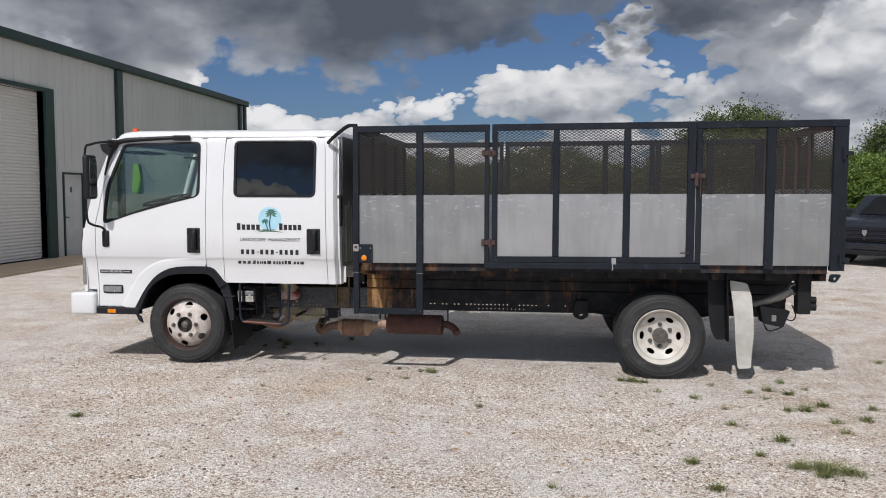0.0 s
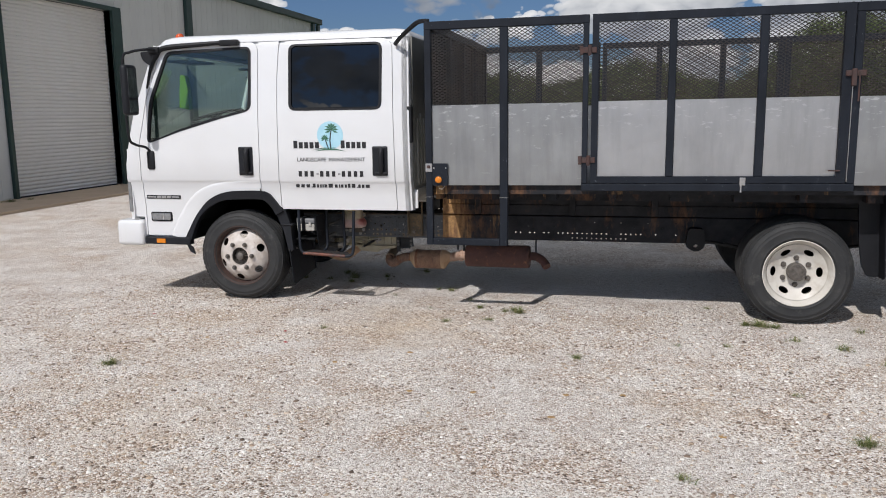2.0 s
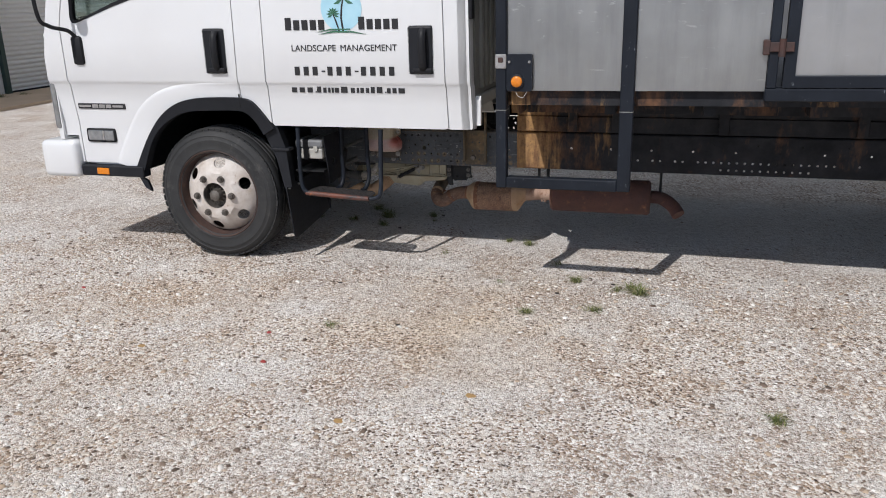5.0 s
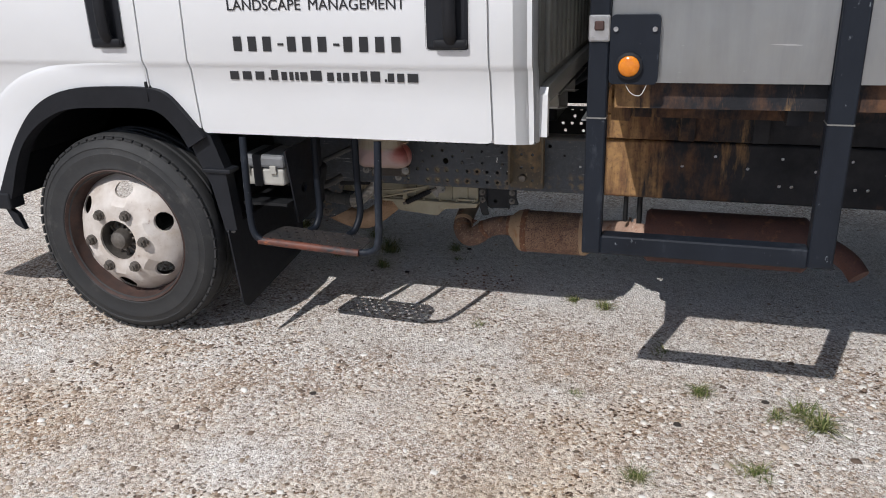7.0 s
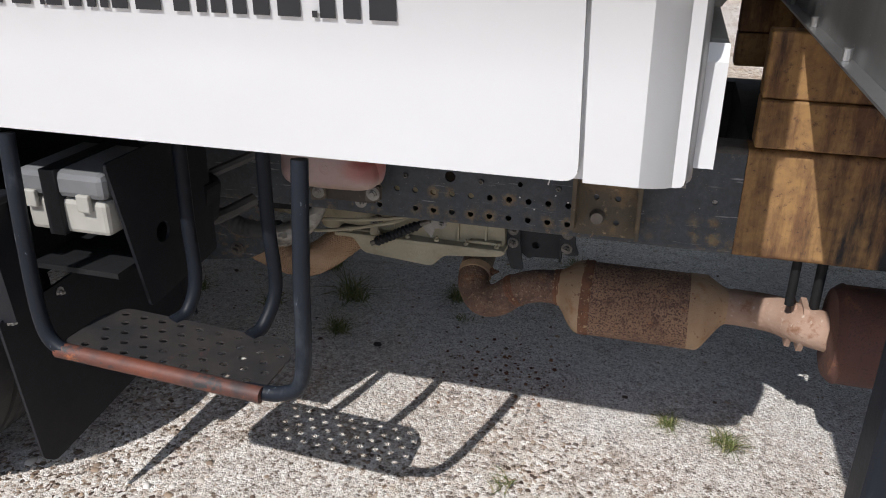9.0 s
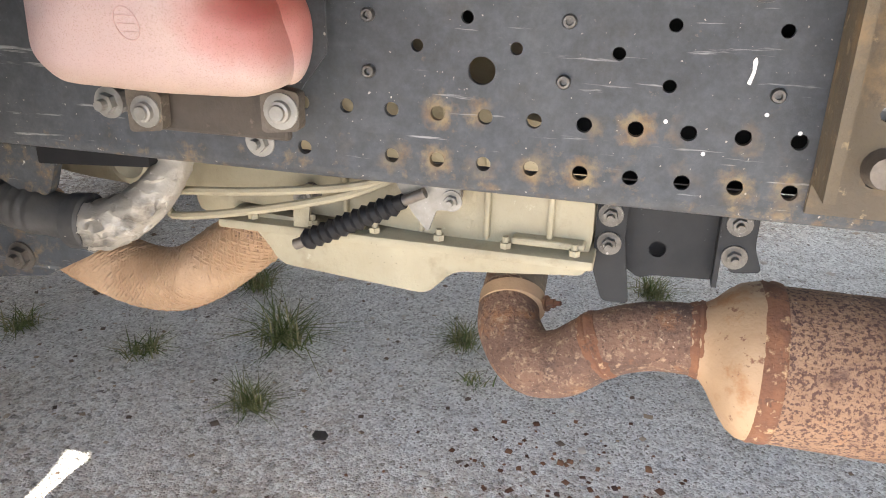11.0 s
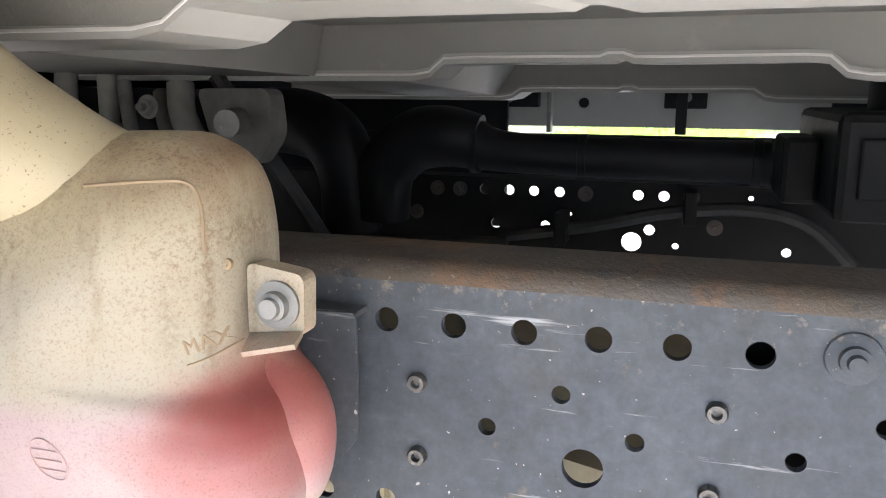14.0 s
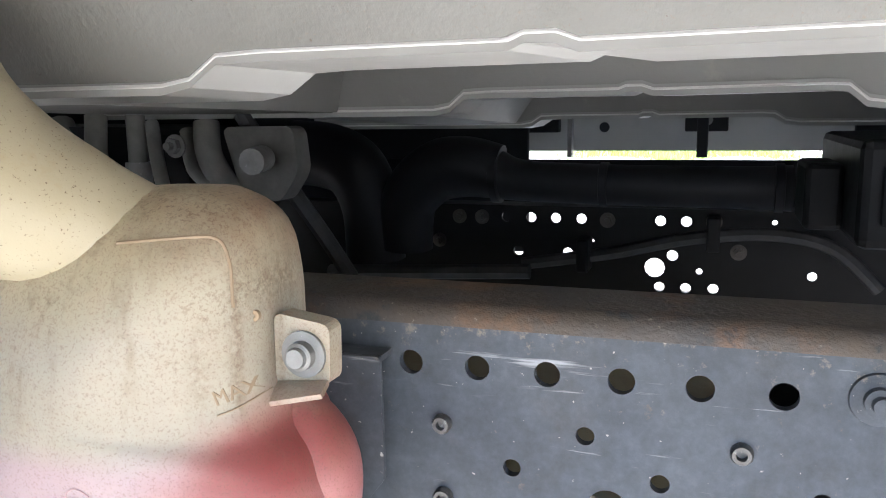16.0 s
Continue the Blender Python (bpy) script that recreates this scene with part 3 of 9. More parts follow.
BRAID = mat("braided_tan_steel", (0.50, 0.345, 0.22), (0.38, 0.245, 0.15), 16, 0.62, 0.1, bump=0.3, bscale=320)
BEDBLACK = mat("chipped_black_bed_paint", (0.008, 0.010, 0.0145), (0.015, 0.019, 0.027), 6, 0.48, bump=0.12, bscale=130, spec=0.2, spots=(((0.060, 0.068, 0.080), 12, 0.62, 0.18), ((0.17, 0.19, 0.21), 62, 0.665, 0.05), ((0.11, 0.05, 0.025), 14, 0.70, 0.08)), stretch=(1, 1, 0.45))
MESHBLACK = mat("black_expanded_metal", (0.014, 0.014, 0.015), (0.036, 0.025, 0.019), 5, 0.55)
HINGE = mat("rusty_hinge", (0.075, 0.032, 0.025), (0.035, 0.024, 0.023), 22, 0.7, bump=0.2)
STEEL = mat("zinc_steel", (0.58, 0.58, 0.58), (0.42, 0.41, 0.40), 40, 0.35, 0.9, bump=0.1, bscale=200)
GALV = mat("dull_galvanised_steel", (0.30, 0.295, 0.28), (0.21, 0.205, 0.19), 60, 0.45, 0.5, bump=0.15, bscale=250, spots=(((0.45, 0.44, 0.42), 150, 0.62, 0.08),))
CASTALU = mat("dirty_cast_aluminium", (0.41, 0.375, 0.275), (0.32, 0.285, 0.20), 9, 0.66, 0.1, bump=0.3, bscale=140, spots=(((0.22, 0.185, 0.125), 12, 0.58, 0.16), ((0.52, 0.485, 0.38), 60, 0.64, 0.1), ((0.16, 0.135, 0.10), 300, 0.66, 0.05)))
AMBER = mat("amber_lens", (0.74, 0.24, 0.010), (0.60, 0.17, 0.008), 60, 0.15, coat=0.5)
ORANGELENS = mat("orange_roof_lens", (0.62, 0.09, 0.02), None, 30, 0.2, coat=0.4)
CLEARLENS = mat("headlamp_lens", (0.30, 0.31, 0.32), (0.17, 0.175, 0.18), 30, 0.08, 0.3, coat=1.0)
GLASS = glass("side_glass", (0.78, 0.86, 0.82))
TINT = glass("tinted_glass", (0.012, 0.015, 0.02), ior=1.62)
LETTER = mat("black_lettering", (0.018, 0.018, 0.02), None, 30, 0.45)
LOGOBLUE = mat("pale_blue_print", (0.33, 0.58, 0.70), (0.42, 0.66, 0.76), 12, 0.4)
LOGOGREEN = mat("dark_green_print", (0.035, 0.12, 0.075), (0.05, 0.16, 0.09), 20, 0.4)
BATTLID = mat("grey_box_lid", (0.17, 0.175, 0.18), None, 14, 0.5)
BATTBODY = mat("beige_box", (0.42, 0.41, 0.37), None, 14, 0.5)
FLAPWHITE = mat("grimy_white_flap", (0.52, 0.51, 0.47), (0.38, 0.36, 0.32), 9, 0.6, bump=0.1)
SEATGREY = mat("grey_cloth", (0.16, 0.17, 0.18), None, 30, 0.9)
HIVIS = mat("hi_vis_green_cloth", (0.16, 0.34, 0.015), (0.12, 0.27, 0.01), 8, 0.8)
FOIL = mat("wrinkled_foil_sleeve", (0.40, 0.375, 0.33), (0.26, 0.24, 0.205), 18, 0.46, 0.3, bump=0.5, bscale=70, spots=(((0.10, 0.088, 0.075), 24, 0.56, 0.12), ((0.60, 0.58, 0.54), 40, 0.60, 0.12)), stretch=(0.4, 1, 1))
BWALL = mat("weathered_grey_siding", (0.60, 0.61, 0.60), (0.53, 0.54, 0.535), 0.8, 0.6, bump=0.05, bscale=30, spots=(((0.45, 0.455, 0.445), 1.1, 0.60, 0.25),), stretch=(1, 1, 0.35))
BTRIM = mat("dark_green_trim", (0.012, 0.035, 0.032), (0.018, 0.045, 0.04), 3, 0.45)
ROLLDOOR = mat("dusty_roller_slats", (0.74, 0.74, 0.73), (0.68, 0.665, 0.63), 0.9, 0.5, spots=(((0.62, 0.55, 0.44), 1.3, 0.62, 0.2),))
DOORGREY = mat("grey_door_paint", (0.60, 0.61, 0.615), None, 2, 0.5)
PICKUPPAINT = mat("dark_blue_car_paint", (0.007, 0.010, 0.018), None, 3, 0.25, coat=0.3)
CHROME = mat("chrome", (0.7, 0.7, 0.7), None, 20, 0.12, 1.0)
BARK = mat("grey_bark", (0.12, 0.10, 0.08), (0.07, 0.06, 0.05), 12, 0.9, bump=0.5, bscale=30)
LEAF = island_material("tree_leaves", [(0.0, (0.035, 0.055, 0.016)), (0.5, (0.07, 0.095, 0.03)), (1.0, (0.125, 0.15, 0.055))], 0.6)
LEAFBRIGHT = island_material("bright_leaves", [(0.0, (0.045, 0.08, 0.015)), (0.5, (0.10, 0.165, 0.028)), (1.0, (0.19, 0.26, 0.06))], 0.6)
LAWN = mat("sunlit_lawn", (0.16, 0.27, 0.035), (0.26, 0.34, 0.06), 3, 0.6)
GRASS = island_material("grass_blades", [(0.0, (0.06, 0.085, 0.022)), (0.4, (0.135, 0.165, 0.05)), (0.7, (0.23, 0.225, 0.10)), (1.0, (0.36, 0.31, 0.18))], 0.7)
REDSTONE = mat("red_brick_chip", (0.34, 0.05, 0.045), None, 40, 0.85, bump=0.3)
DARKCHIP = mat("dark_bark_chip", (0.045, 0.035, 0.03), None, 40, 0.9, bump=0.3)
DEADLEAF = mat("dry_leaf", (0.40, 0.26, 0.10), (0.30, 0.17, 0.07), 30, 0.8)


def tank_material():
    """Aged translucent plastic: cream above the fluid line, pink fluid below, red stain in the corner, brown grime on top."""
    m = bpy.data.materials.new("aged_tank_plastic")
    m.use_nodes = True
    nt = m.node_tree
    p = nt.nodes["Principled BSDF"]
    tc = nt.nodes.new("ShaderNodeTexCoord")
    sep = nt.nodes.new("ShaderNodeSeparateXYZ")
    nt.links.new(tc.outputs["Object"], sep.inputs[0])

    def nz(sc, detail=6, rough=0.6):
        n = node(nt, "ShaderNodeTexNoise", Scale=sc, Detail=detail, Roughness=rough)
        nt.links.new(tc.outputs["Object"], n.inputs["Vector"])
        return n.outputs["Fac"]

    z = maths(nt, "ADD", sep.outputs[2], maths(nt, "MULTIPLY", maths(nt, "SUBTRACT", nz(30), 0.5), 0.006))
    x = sep.outputs[0]
    cream = mixc(nt, ramp(nt, nz(9), [(0.35, 0.0), (0.7, 1.0)]), (0.41, 0.37, 0.285), (0.365, 0.315, 0.23))
    yellow = mixc(nt, ramp(nt, maths(nt, "MULTIPLY", maths(nt, "SUBTRACT", z, 0.70), 10.0), [(0.0, 0.0), (1.0, 0.65)]), cream, (0.47, 0.39, 0.20))
    pink = mixc(nt, ramp(nt, maths(nt, "MULTIPLY", maths(nt, "SUBTRACT", 0.656, z), 70.0), [(0.0, 0.0), (1.0, 0.85)]), yellow, (0.42, 0.305, 0.310))
    pale = mixc(nt, ramp(nt, maths(nt, "MULTIPLY", maths(nt, "SUBTRACT", 0.592, z), 40.0), [(0.0, 0.0), (1.0, 0.75)]), pink, (0.40, 0.305, 0.23))

    def lobe(cx_, cz_, wide, tall, inner, outer, colour, under):
        dx = maths(nt, "MULTIPLY", maths(nt, "SUBTRACT", x, cx_), 1.0 / wide)
        dz = maths(nt, "MULTIPLY", maths(nt, "SUBTRACT", z, cz_), 1.0 / tall)
        rr = maths(nt, "SQRT", maths(nt, "ADD", maths(nt, "MULTIPLY", dx, dx), maths(nt, "MULTIPLY", dz, dz)))
        rr = maths(nt, "ADD", rr, maths(nt, "MULTIPLY", maths(nt, "SUBTRACT", nz(34), 0.5), 0.5))
        return mixc(nt, ramp(nt, maths(nt, "MULTIPLY", rr, 0.5), [(0.0, inner), (0.26, inner * 0.8), (0.5, outer)]), under, colour)

    red = lobe(-2.004, 0.630, 0.060, 0.046, 0.85, 0.0, (0.37, 0.095, 0.085), pale)
    red = lobe(-2.016, 0.640, 0.030, 0.022, 0.9, 0.0, (0.25, 0.045, 0.04), red)
    red = lobe(-2.205, 0.625, 0.026, 0.035, 0.55, 0.0, (0.38, 0.18, 0.14), red)
    up = ramp(nt, maths(nt, "MULTIPLY", maths(nt, "SUBTRACT", z, 0.60), 5.0), [(0.0, 0.10), (0.40, 0.30), (0.68, 0.60), (0.79, 0.95), (0.85, 0.30), (1.0, 0.08)])
    grime = maths(nt, "MULTIPLY", ramp(nt, nz(520, 5, 0.7), [(0.53, 0.0), (0.60, 1.0)]), up)
    soft = maths(nt, "MULTIPLY", ramp(nt, nz(20, 5, 0.5), [(0.40, 0.0), (0.72, 1.0)]), maths(nt, "MULTIPLY", up, 0.75))
    grime = maths(nt, "MULTIPLY", grime, ramp(nt, nz(15, 4, 0.6), [(0.40, 0.20), (0.58, 1.0)]))
    crown = ramp(nt, maths(nt, "MULTIPLY", maths(nt, "SUBTRACT", z, 0.60), 5.0), [(0.60, 0.0), (0.72, 0.7), (0.78, 1.0), (0.83, 0.9), (0.87, 0.0)])
    root = ramp(nt, maths(nt, "MULTIPLY", maths(nt, "ADD", x, 2.105), 10.0), [(0.15, 0.0), (0.80, 1.0)])
    red = mixc(nt, maths(nt, "MULTIPLY", ramp(nt, maths(nt, "MULTIPLY", maths(nt, "SUBTRACT", z, 0.70), 10.0), [(0.0, 0.0), (0.5, 1.0)]), maths(nt, "SUBTRACT", 1.0, root)), red, (0.52, 0.45, 0.29))
    crown, soft = maths(nt, "MULTIPLY", crown, root), maths(nt, "MULTIPLY", soft, maths(nt, "ADD", maths(nt, "MULTIPLY", root, 0.7), 0.3))
    red = mixc(nt, maths(nt, "MULTIPLY", crown, ramp(nt, nz(30, 5, 0.6), [(0.30, 0.25), (0.55, 1.0)])), red, (0.20, 0.118, 0.062))
    col = mixc(nt, soft, red, (0.38, 0.265, 0.145))
    col = mixc(nt, grime, col, (0.17, 0.11, 0.065))
    # dirty runs down the face
    run = nt.nodes.new("ShaderNodeMapping")
    run.inputs["Scale"].default_value = (1, 1, 0.12)
    nt.links.new(tc.outputs["Object"], run.inputs[0])
    rn = node(nt, "ShaderNodeTexNoise", Scale=70.0, Detail=4, Roughness=0.6)
    nt.links.new(run.outputs[0], rn.inputs["Vector"])
    above_fluid = ramp(nt, maths(nt, "MULTIPLY", maths(nt, "SUBTRACT", z, 0.645), 40.0), [(0.0, 0.15), (1.0, 1.0)])
    col = mixc(nt, maths(nt, "MULTIPLY", maths(nt, "MULTIPLY", ramp(nt, rn.outputs["Fac"], [(0.52, 0.0), (0.62, 1.0)]), ramp(nt, nz(160, 5, 0.7), [(0.42, 0.2), (0.60, 1.0)])), maths(nt, "MULTIPLY", above_fluid, 0.55)), col, (0.25, 0.195, 0.125))
    # grime caught along the moulded ridge and beside the tab
    for at, wide, z0, z1, power in ((-2.0292, 0.0014, 0.655, 0.740, 0.6), (-2.0245, 0.0028, 0.704, 0.738, 0.65), (-2.0395, 0.0030, 0.660, 0.712, 0.35), (-2.0190, 0.0014, 0.664, 0.740, 0.6)):
        off = maths(nt, "ABSOLUTE", maths(nt, "ADD", maths(nt, "SUBTRACT", x, at), maths(nt, "MULTIPLY", maths(nt, "SUBTRACT", nz(70), 0.5), 0.004)))
        band = ramp(nt, maths(nt, "MULTIPLY", off, 0.5 / wide), [(0.0, 1.0), (0.5, 0.35), (1.0, 0.0)])
        tall = maths(nt, "MULTIPLY", ramp(nt, maths(nt, "MULTIPLY", maths(nt, "SUBTRACT", z, z0), 60.0), [(0.0, 0.0), (1.0, 1.0)]), ramp(nt, maths(nt, "MULTIPLY", maths(nt, "SUBTRACT", z1, z), 60.0), [(0.0, 0.0), (1.0, 1.0)]))
        dirt = maths(nt, "MULTIPLY", maths(nt, "MULTIPLY", band, tall), maths(nt, "MULTIPLY", ramp(nt, nz(330, 5, 0.7), [(0.40, 0.0), (0.56, 1.0)]), power))
        col = mixc(nt, dirt, col, (0.16, 0.11, 0.065))
    # dark specks in the red corner
    col = mixc(nt, maths(nt, "MULTIPLY", ramp(nt, nz(900, 3, 0.6), [(0.56, 0.0), (0.63, 1.0)]), 0.35), col, (0.15, 0.07, 0.05))
    nt.links.new(col, p.inputs["Base Color"])
    p.inputs["Roughness"].default_value = 0.46
    p.inputs["Subsurface Weight"].default_value = 0.25
    p.inputs["Subsurface Radius"].default_value = (0.012, 0.007, 0.005)
    b = node(nt, "ShaderNodeBump", Strength=0.12, Distance=0.002)
    nt.links.new(nz(90), b.inputs["Height"])
    nt.links.new(b.outputs[0], p.inputs["Normal"])
    return m


TANK = tank_material()
NECK = mat("yellowed_neck_plastic", (0.42, 0.36, 0.215), (0.46, 0.405, 0.28), 9, 0.42, bump=0.05, bscale=200, spots=(((0.40, 0.31, 0.17), 40, 0.60, 0.2), ((0.40, 0.29, 0.15), 26, 0.56, 0.2), ((0.17, 0.12, 0.07), 700, 0.615, 0.04)))


# ---------- mesh helpers ----------
def part(name, bm, material, parent=None, label="", smooth=False, base=None):
    """Links a bmesh as one mesh object under a thing or a part; its corners are given in the world's metres."""
    me = bpy.data.meshes.new(name)
    bmesh.ops.recalc_face_normals(bm, faces=bm.faces)
    bm.to_mesh(me)
    bm.free()
    me.materials.append(material)
    if smooth:
        me.shade_smooth()
        me.set_sharp_from_angle(angle=radians(38))
    ob = new(name, me)
    if parent is not None:
        ob.parent = parent
        if parent.type == "EMPTY":
            ob.matrix_parent_inverse = Matrix.Translation(-parent.location)
    if label:
        tagged(ob, label)
    return ob


def thing(name, at, label, category, group="", kind=""):
    e = new(name)
    e.location = at
    e.empty_display_size = 0.2
    return tagged(e, label, category, group, kind)


def bx(bm, x0, x1, y0, y1, z0, z1, bevel=0.0, seg=2):
    r = bmesh.ops.create_cube(bm, size=1.0)
    vs = r["verts"]
    bmesh.ops.scale(bm, vec=(abs(x1 - x0), abs(y1 - y0), abs(z1 - z0)), verts=vs)
    bmesh.ops.translate(bm, vec=((x0 + x1) / 2, (y0 + y1) / 2, (z0 + z1) / 2), verts=vs)
    if bevel:
        es = list({e for v in vs for e in v.link_edges})
        bmesh.ops.bevel(bm, geom=es, offset=bevel, segments=seg, affect="EDGES", profile=0.5)
    return bm


def box(*a, **k):
    return bx(bmesh.new(), *a, **k)


def cyl(bm, p0, p1, r0, r1=None, seg=16, caps=True):
    p0, p1 = Vector(p0), Vector(p1)
    r1 = r0 if r1 is None else r1
    d = (p1 - p0).normalized()
    a = d.orthogonal().normalized()
    b = d.cross(a)
    rings = []
    for p, r in ((p0, r0), (p1, r1)):
        rings.append([bm.verts.new(p + (a * math.cos(t) + b * math.sin(t)) * r) for t in (2 * math.pi * k / seg for k in range(seg))])
    for k in range(seg):
        bm.faces.new((rings[0][k], rings[0][(k + 1) % seg], rings[1][(k + 1) % seg], rings[1][k]))
    if caps:
        bm.faces.new(rings[0][::-1])
        bm.faces.new(rings[1])
    return bm


def curve_points(pts, n=6):
    """Catmull-Rom through the points."""
    pts = [Vector(p) for p in pts]
    out = []
    for k in range(len(pts) - 1):
        p0, p1, p2, p3 = pts[max(k - 1, 0)], pts[k], pts[k + 1], pts[min(k + 2, len(pts) - 1)]
        for i in range(n):
            t = i / n
            out.append(0.5 * (2 * p1 + (p2 - p0) * t + (2 * p0 - 5 * p1 + 4 * p2 - p3) * t * t + (3 * p1 - p0 - 3 * p2 + p3) * t ** 3))
    return out + [pts[-1]]


def tube(bm, pts, r, seg=10, n=6, straight=False, caps=True):
    """A round tube along the points; r is one radius or one for each given point."""
    rs = r if isinstance(r, (list, tuple)) else [r] * len(pts)
    line = [Vector(p) for p in pts] if straight else curve_points(pts, n)
    radii = rs if straight else [c.x for c in curve_points([Vector((v, 0, 0)) for v in rs], n)]
    up, rings = None, []
    for k, p in enumerate(line):
        d = (line[min(k + 1, len(line) - 1)] - line[max(k - 1, 0)]).normalized()
        a = d.orthogonal().normalized() if up is None else (up - d * up.dot(d)).normalized()
        up = a
        b = d.cross(a)
        rings.append([bm.verts.new(p + (a * math.cos(t) + b * math.sin(t)) * radii[k]) for t in (2 * math.pi * i / seg for i in range(seg))])
    for k in range(len(rings) - 1):
        for i in range(seg):
            bm.faces.new((rings[k][i], rings[k][(i + 1) % seg], rings[k + 1][(i + 1) % seg], rings[k + 1][i]))
    if caps:
        bm.faces.new(rings[0][::-1])
        bm.faces.new(rings[-1])
    return bm


def lathe(bm, centre, profile, seg=40, axis="y", closed=False):
    """Turns (radius, along) pairs round an axis through centre."""
    c = Vector(centre)
    rings = []
    for r, a in profile:
        ring = []
        for k in range(seg):
            t = 2 * math.pi * k / seg
            u, v = r * math.cos(t), r * math.sin(t)
            ring.append(bm.verts.new(c + {"y": Vector((u, a, v)), "x": Vector((a, u, v)), "z": Vector((u, v, a))}[axis]))
        rings.append(ring)
    pairs = list(zip(rings, rings[1:])) + ([(rings[-1], rings[0])] if closed else [])
    for p, q in pairs:
        for k in range(seg):
            bm.faces.new((p[k], p[(k + 1) % seg], q[(k + 1) % seg], q[k]))
    return bm


def plate(bm, outline, holes=(), y=0.0, thick=0.01, cuts=(), bend=None, ways="xz"):
    """A flat plate in x and z with holes, cut at heights and bent by y = bend(z); thick goes to +y. ways 'xy' lays it flat, 'yz' stands it across."""
    b = bmesh.new()
    edges = []
    for loop in (outline, *holes):
        vs = [b.verts.new((u, 0, v)) for u, v in loop]
        edges += [b.edges.new((vs[k], vs[(k + 1) % len(vs)])) for k in range(len(vs))]
    bmesh.ops.triangle_fill(b, use_beauty=True, use_dissolve=False, edges=edges, normal=(0, -1, 0))
    for z in cuts:
        bmesh.ops.bisect_plane(b, geom=b.verts[:] + b.edges[:] + b.faces[:], plane_co=(0, 0, z), plane_no=(0, 0, 1))
    for v in b.verts:
        v.co.y = bend(v.co.z) if bend else y
    if thick:
        r = bmesh.ops.extrude_face_region(b, geom=b.faces[:])
        bmesh.ops.translate(b, vec=(0, thick, 0), verts=[v for v in r["geom"] if isinstance(v, bmesh.types.BMVert)])
    if ways == "xy":
        for v in b.verts:
            v.co = Vector((v.co.x, v.co.z, v.co.y))
    elif ways == "yz":
        for v in b.verts:
            v.co = Vector((v.co.y, v.co.x, v.co.z))
    bmesh.ops.recalc_face_normals(b, faces=b.faces)
    me = bpy.data.meshes.new("tmp")
    b.to_mesh(me)
    b.free()
    bm.from_mesh(me)
    bpy.data.meshes.remove(me)
    return bm


def circle(x, z, r, n=12, squash=1.0):
    return [(x + r * math.cos(2 * math.pi * k / n), z + r * squash * math.sin(2 * math.pi * k / n)) for k in range(n)]


def rounded(points, r, n=4):
    """Rounds the corners of a polygon; r is one radius or one for each corner."""
    out, m = [], len(points)
    rs = r if isinstance(r, (list, tuple)) else [r] * m
    for k in range(m):
        p, a, b = Vector(points[k]), Vector(points[k - 1]), Vector(points[(k + 1) % m])
        da, db = (a - p), (b - p)
        d = min(rs[k], da.length * 0.45, db.length * 0.45)
        if d < 1e-5:
            out.append(tuple(p))
            continue
        s, e = p + da.normalized() * d, p + db.normalized() * d
        for i in range(n + 1):
            t = i / n
            out.append(tuple(s * (1 - t) ** 2 + p * 2 * t * (1 - t) + e * t * t))
    return out


def hexbolt(bm, p, way, r=0.009, h=0.008, washer=0.016):
    """A hex head on a washer, pointing along way."""
    p, way = Vector(p), Vector(way).normalized()
    if washer:
        cyl(bm, p, p + way * 0.0025, washer, seg=18)
    cyl(bm, p + way * 0.002, p + way * (0.002 + h), r, seg=6)
    cyl(bm, p + way * (0.002 + h), p + way * (0.005 + h * 1.5), r * 0.55, r * 0.5, seg=10)
    return bm


def lettering(name, words, x, y, z, size, material, parent, width=None, turn=0.0, thick=0.0008):
    """Words with the built-in font, standing in x and z and facing -y; x, z is the lower left corner."""
    cu = bpy.data.curves.new(name, "FONT")
    cu.body, cu.size, cu.extrude = words, size, thick
    ob = bpy.data.objects.new(name, cu)
    scene.collection.objects.link(ob)
    dg = bpy.context.evaluated_depsgraph_get()
    me = bpy.data.meshes.new_from_object(ob.evaluated_get(dg))
    bpy.data.objects.remove(ob)
    co = np.empty(len(me.vertices) * 3)
    me.vertices.foreach_get("co", co)
    co = co.reshape(-1, 3)
    k = (width / (np.ptp(co[:, 0]) or 1)) if width else 1.0
    u, v, w = (co[:, 0] - co[:, 0].min()) * k, co[:, 1] - min(co[:, 1].min(), 0), co[:, 2]
    c, s = math.cos(turn), math.sin(turn)
    me.vertices.foreach_set("co", np.stack([x + u * c - v * s, y - w, z + u * s + v * c], 1).ravel())
    me.update()
    me.materials.append(material)
    o = new(name, me)
    o.parent = parent
    if parent.type == "EMPTY":
        o.matrix_parent_inverse = Matrix.Translation(-parent.location)
    return o


def soup(name, verts, faces, material):
    me = bpy.data.meshes.new(name)
    me.from_pydata(verts, [], faces)
    me.materials.append(material)
    return me


# ---------- ground ----------
def ground_z(y):
    return float(np.interp(y, (-5, 0, 3, 5.2, 6, 7, 7.6, 12, 20), (0.12, 0.12, 0.085, 0.045, 0.028, 0.0, -0.012, -0.012, 0.0)))


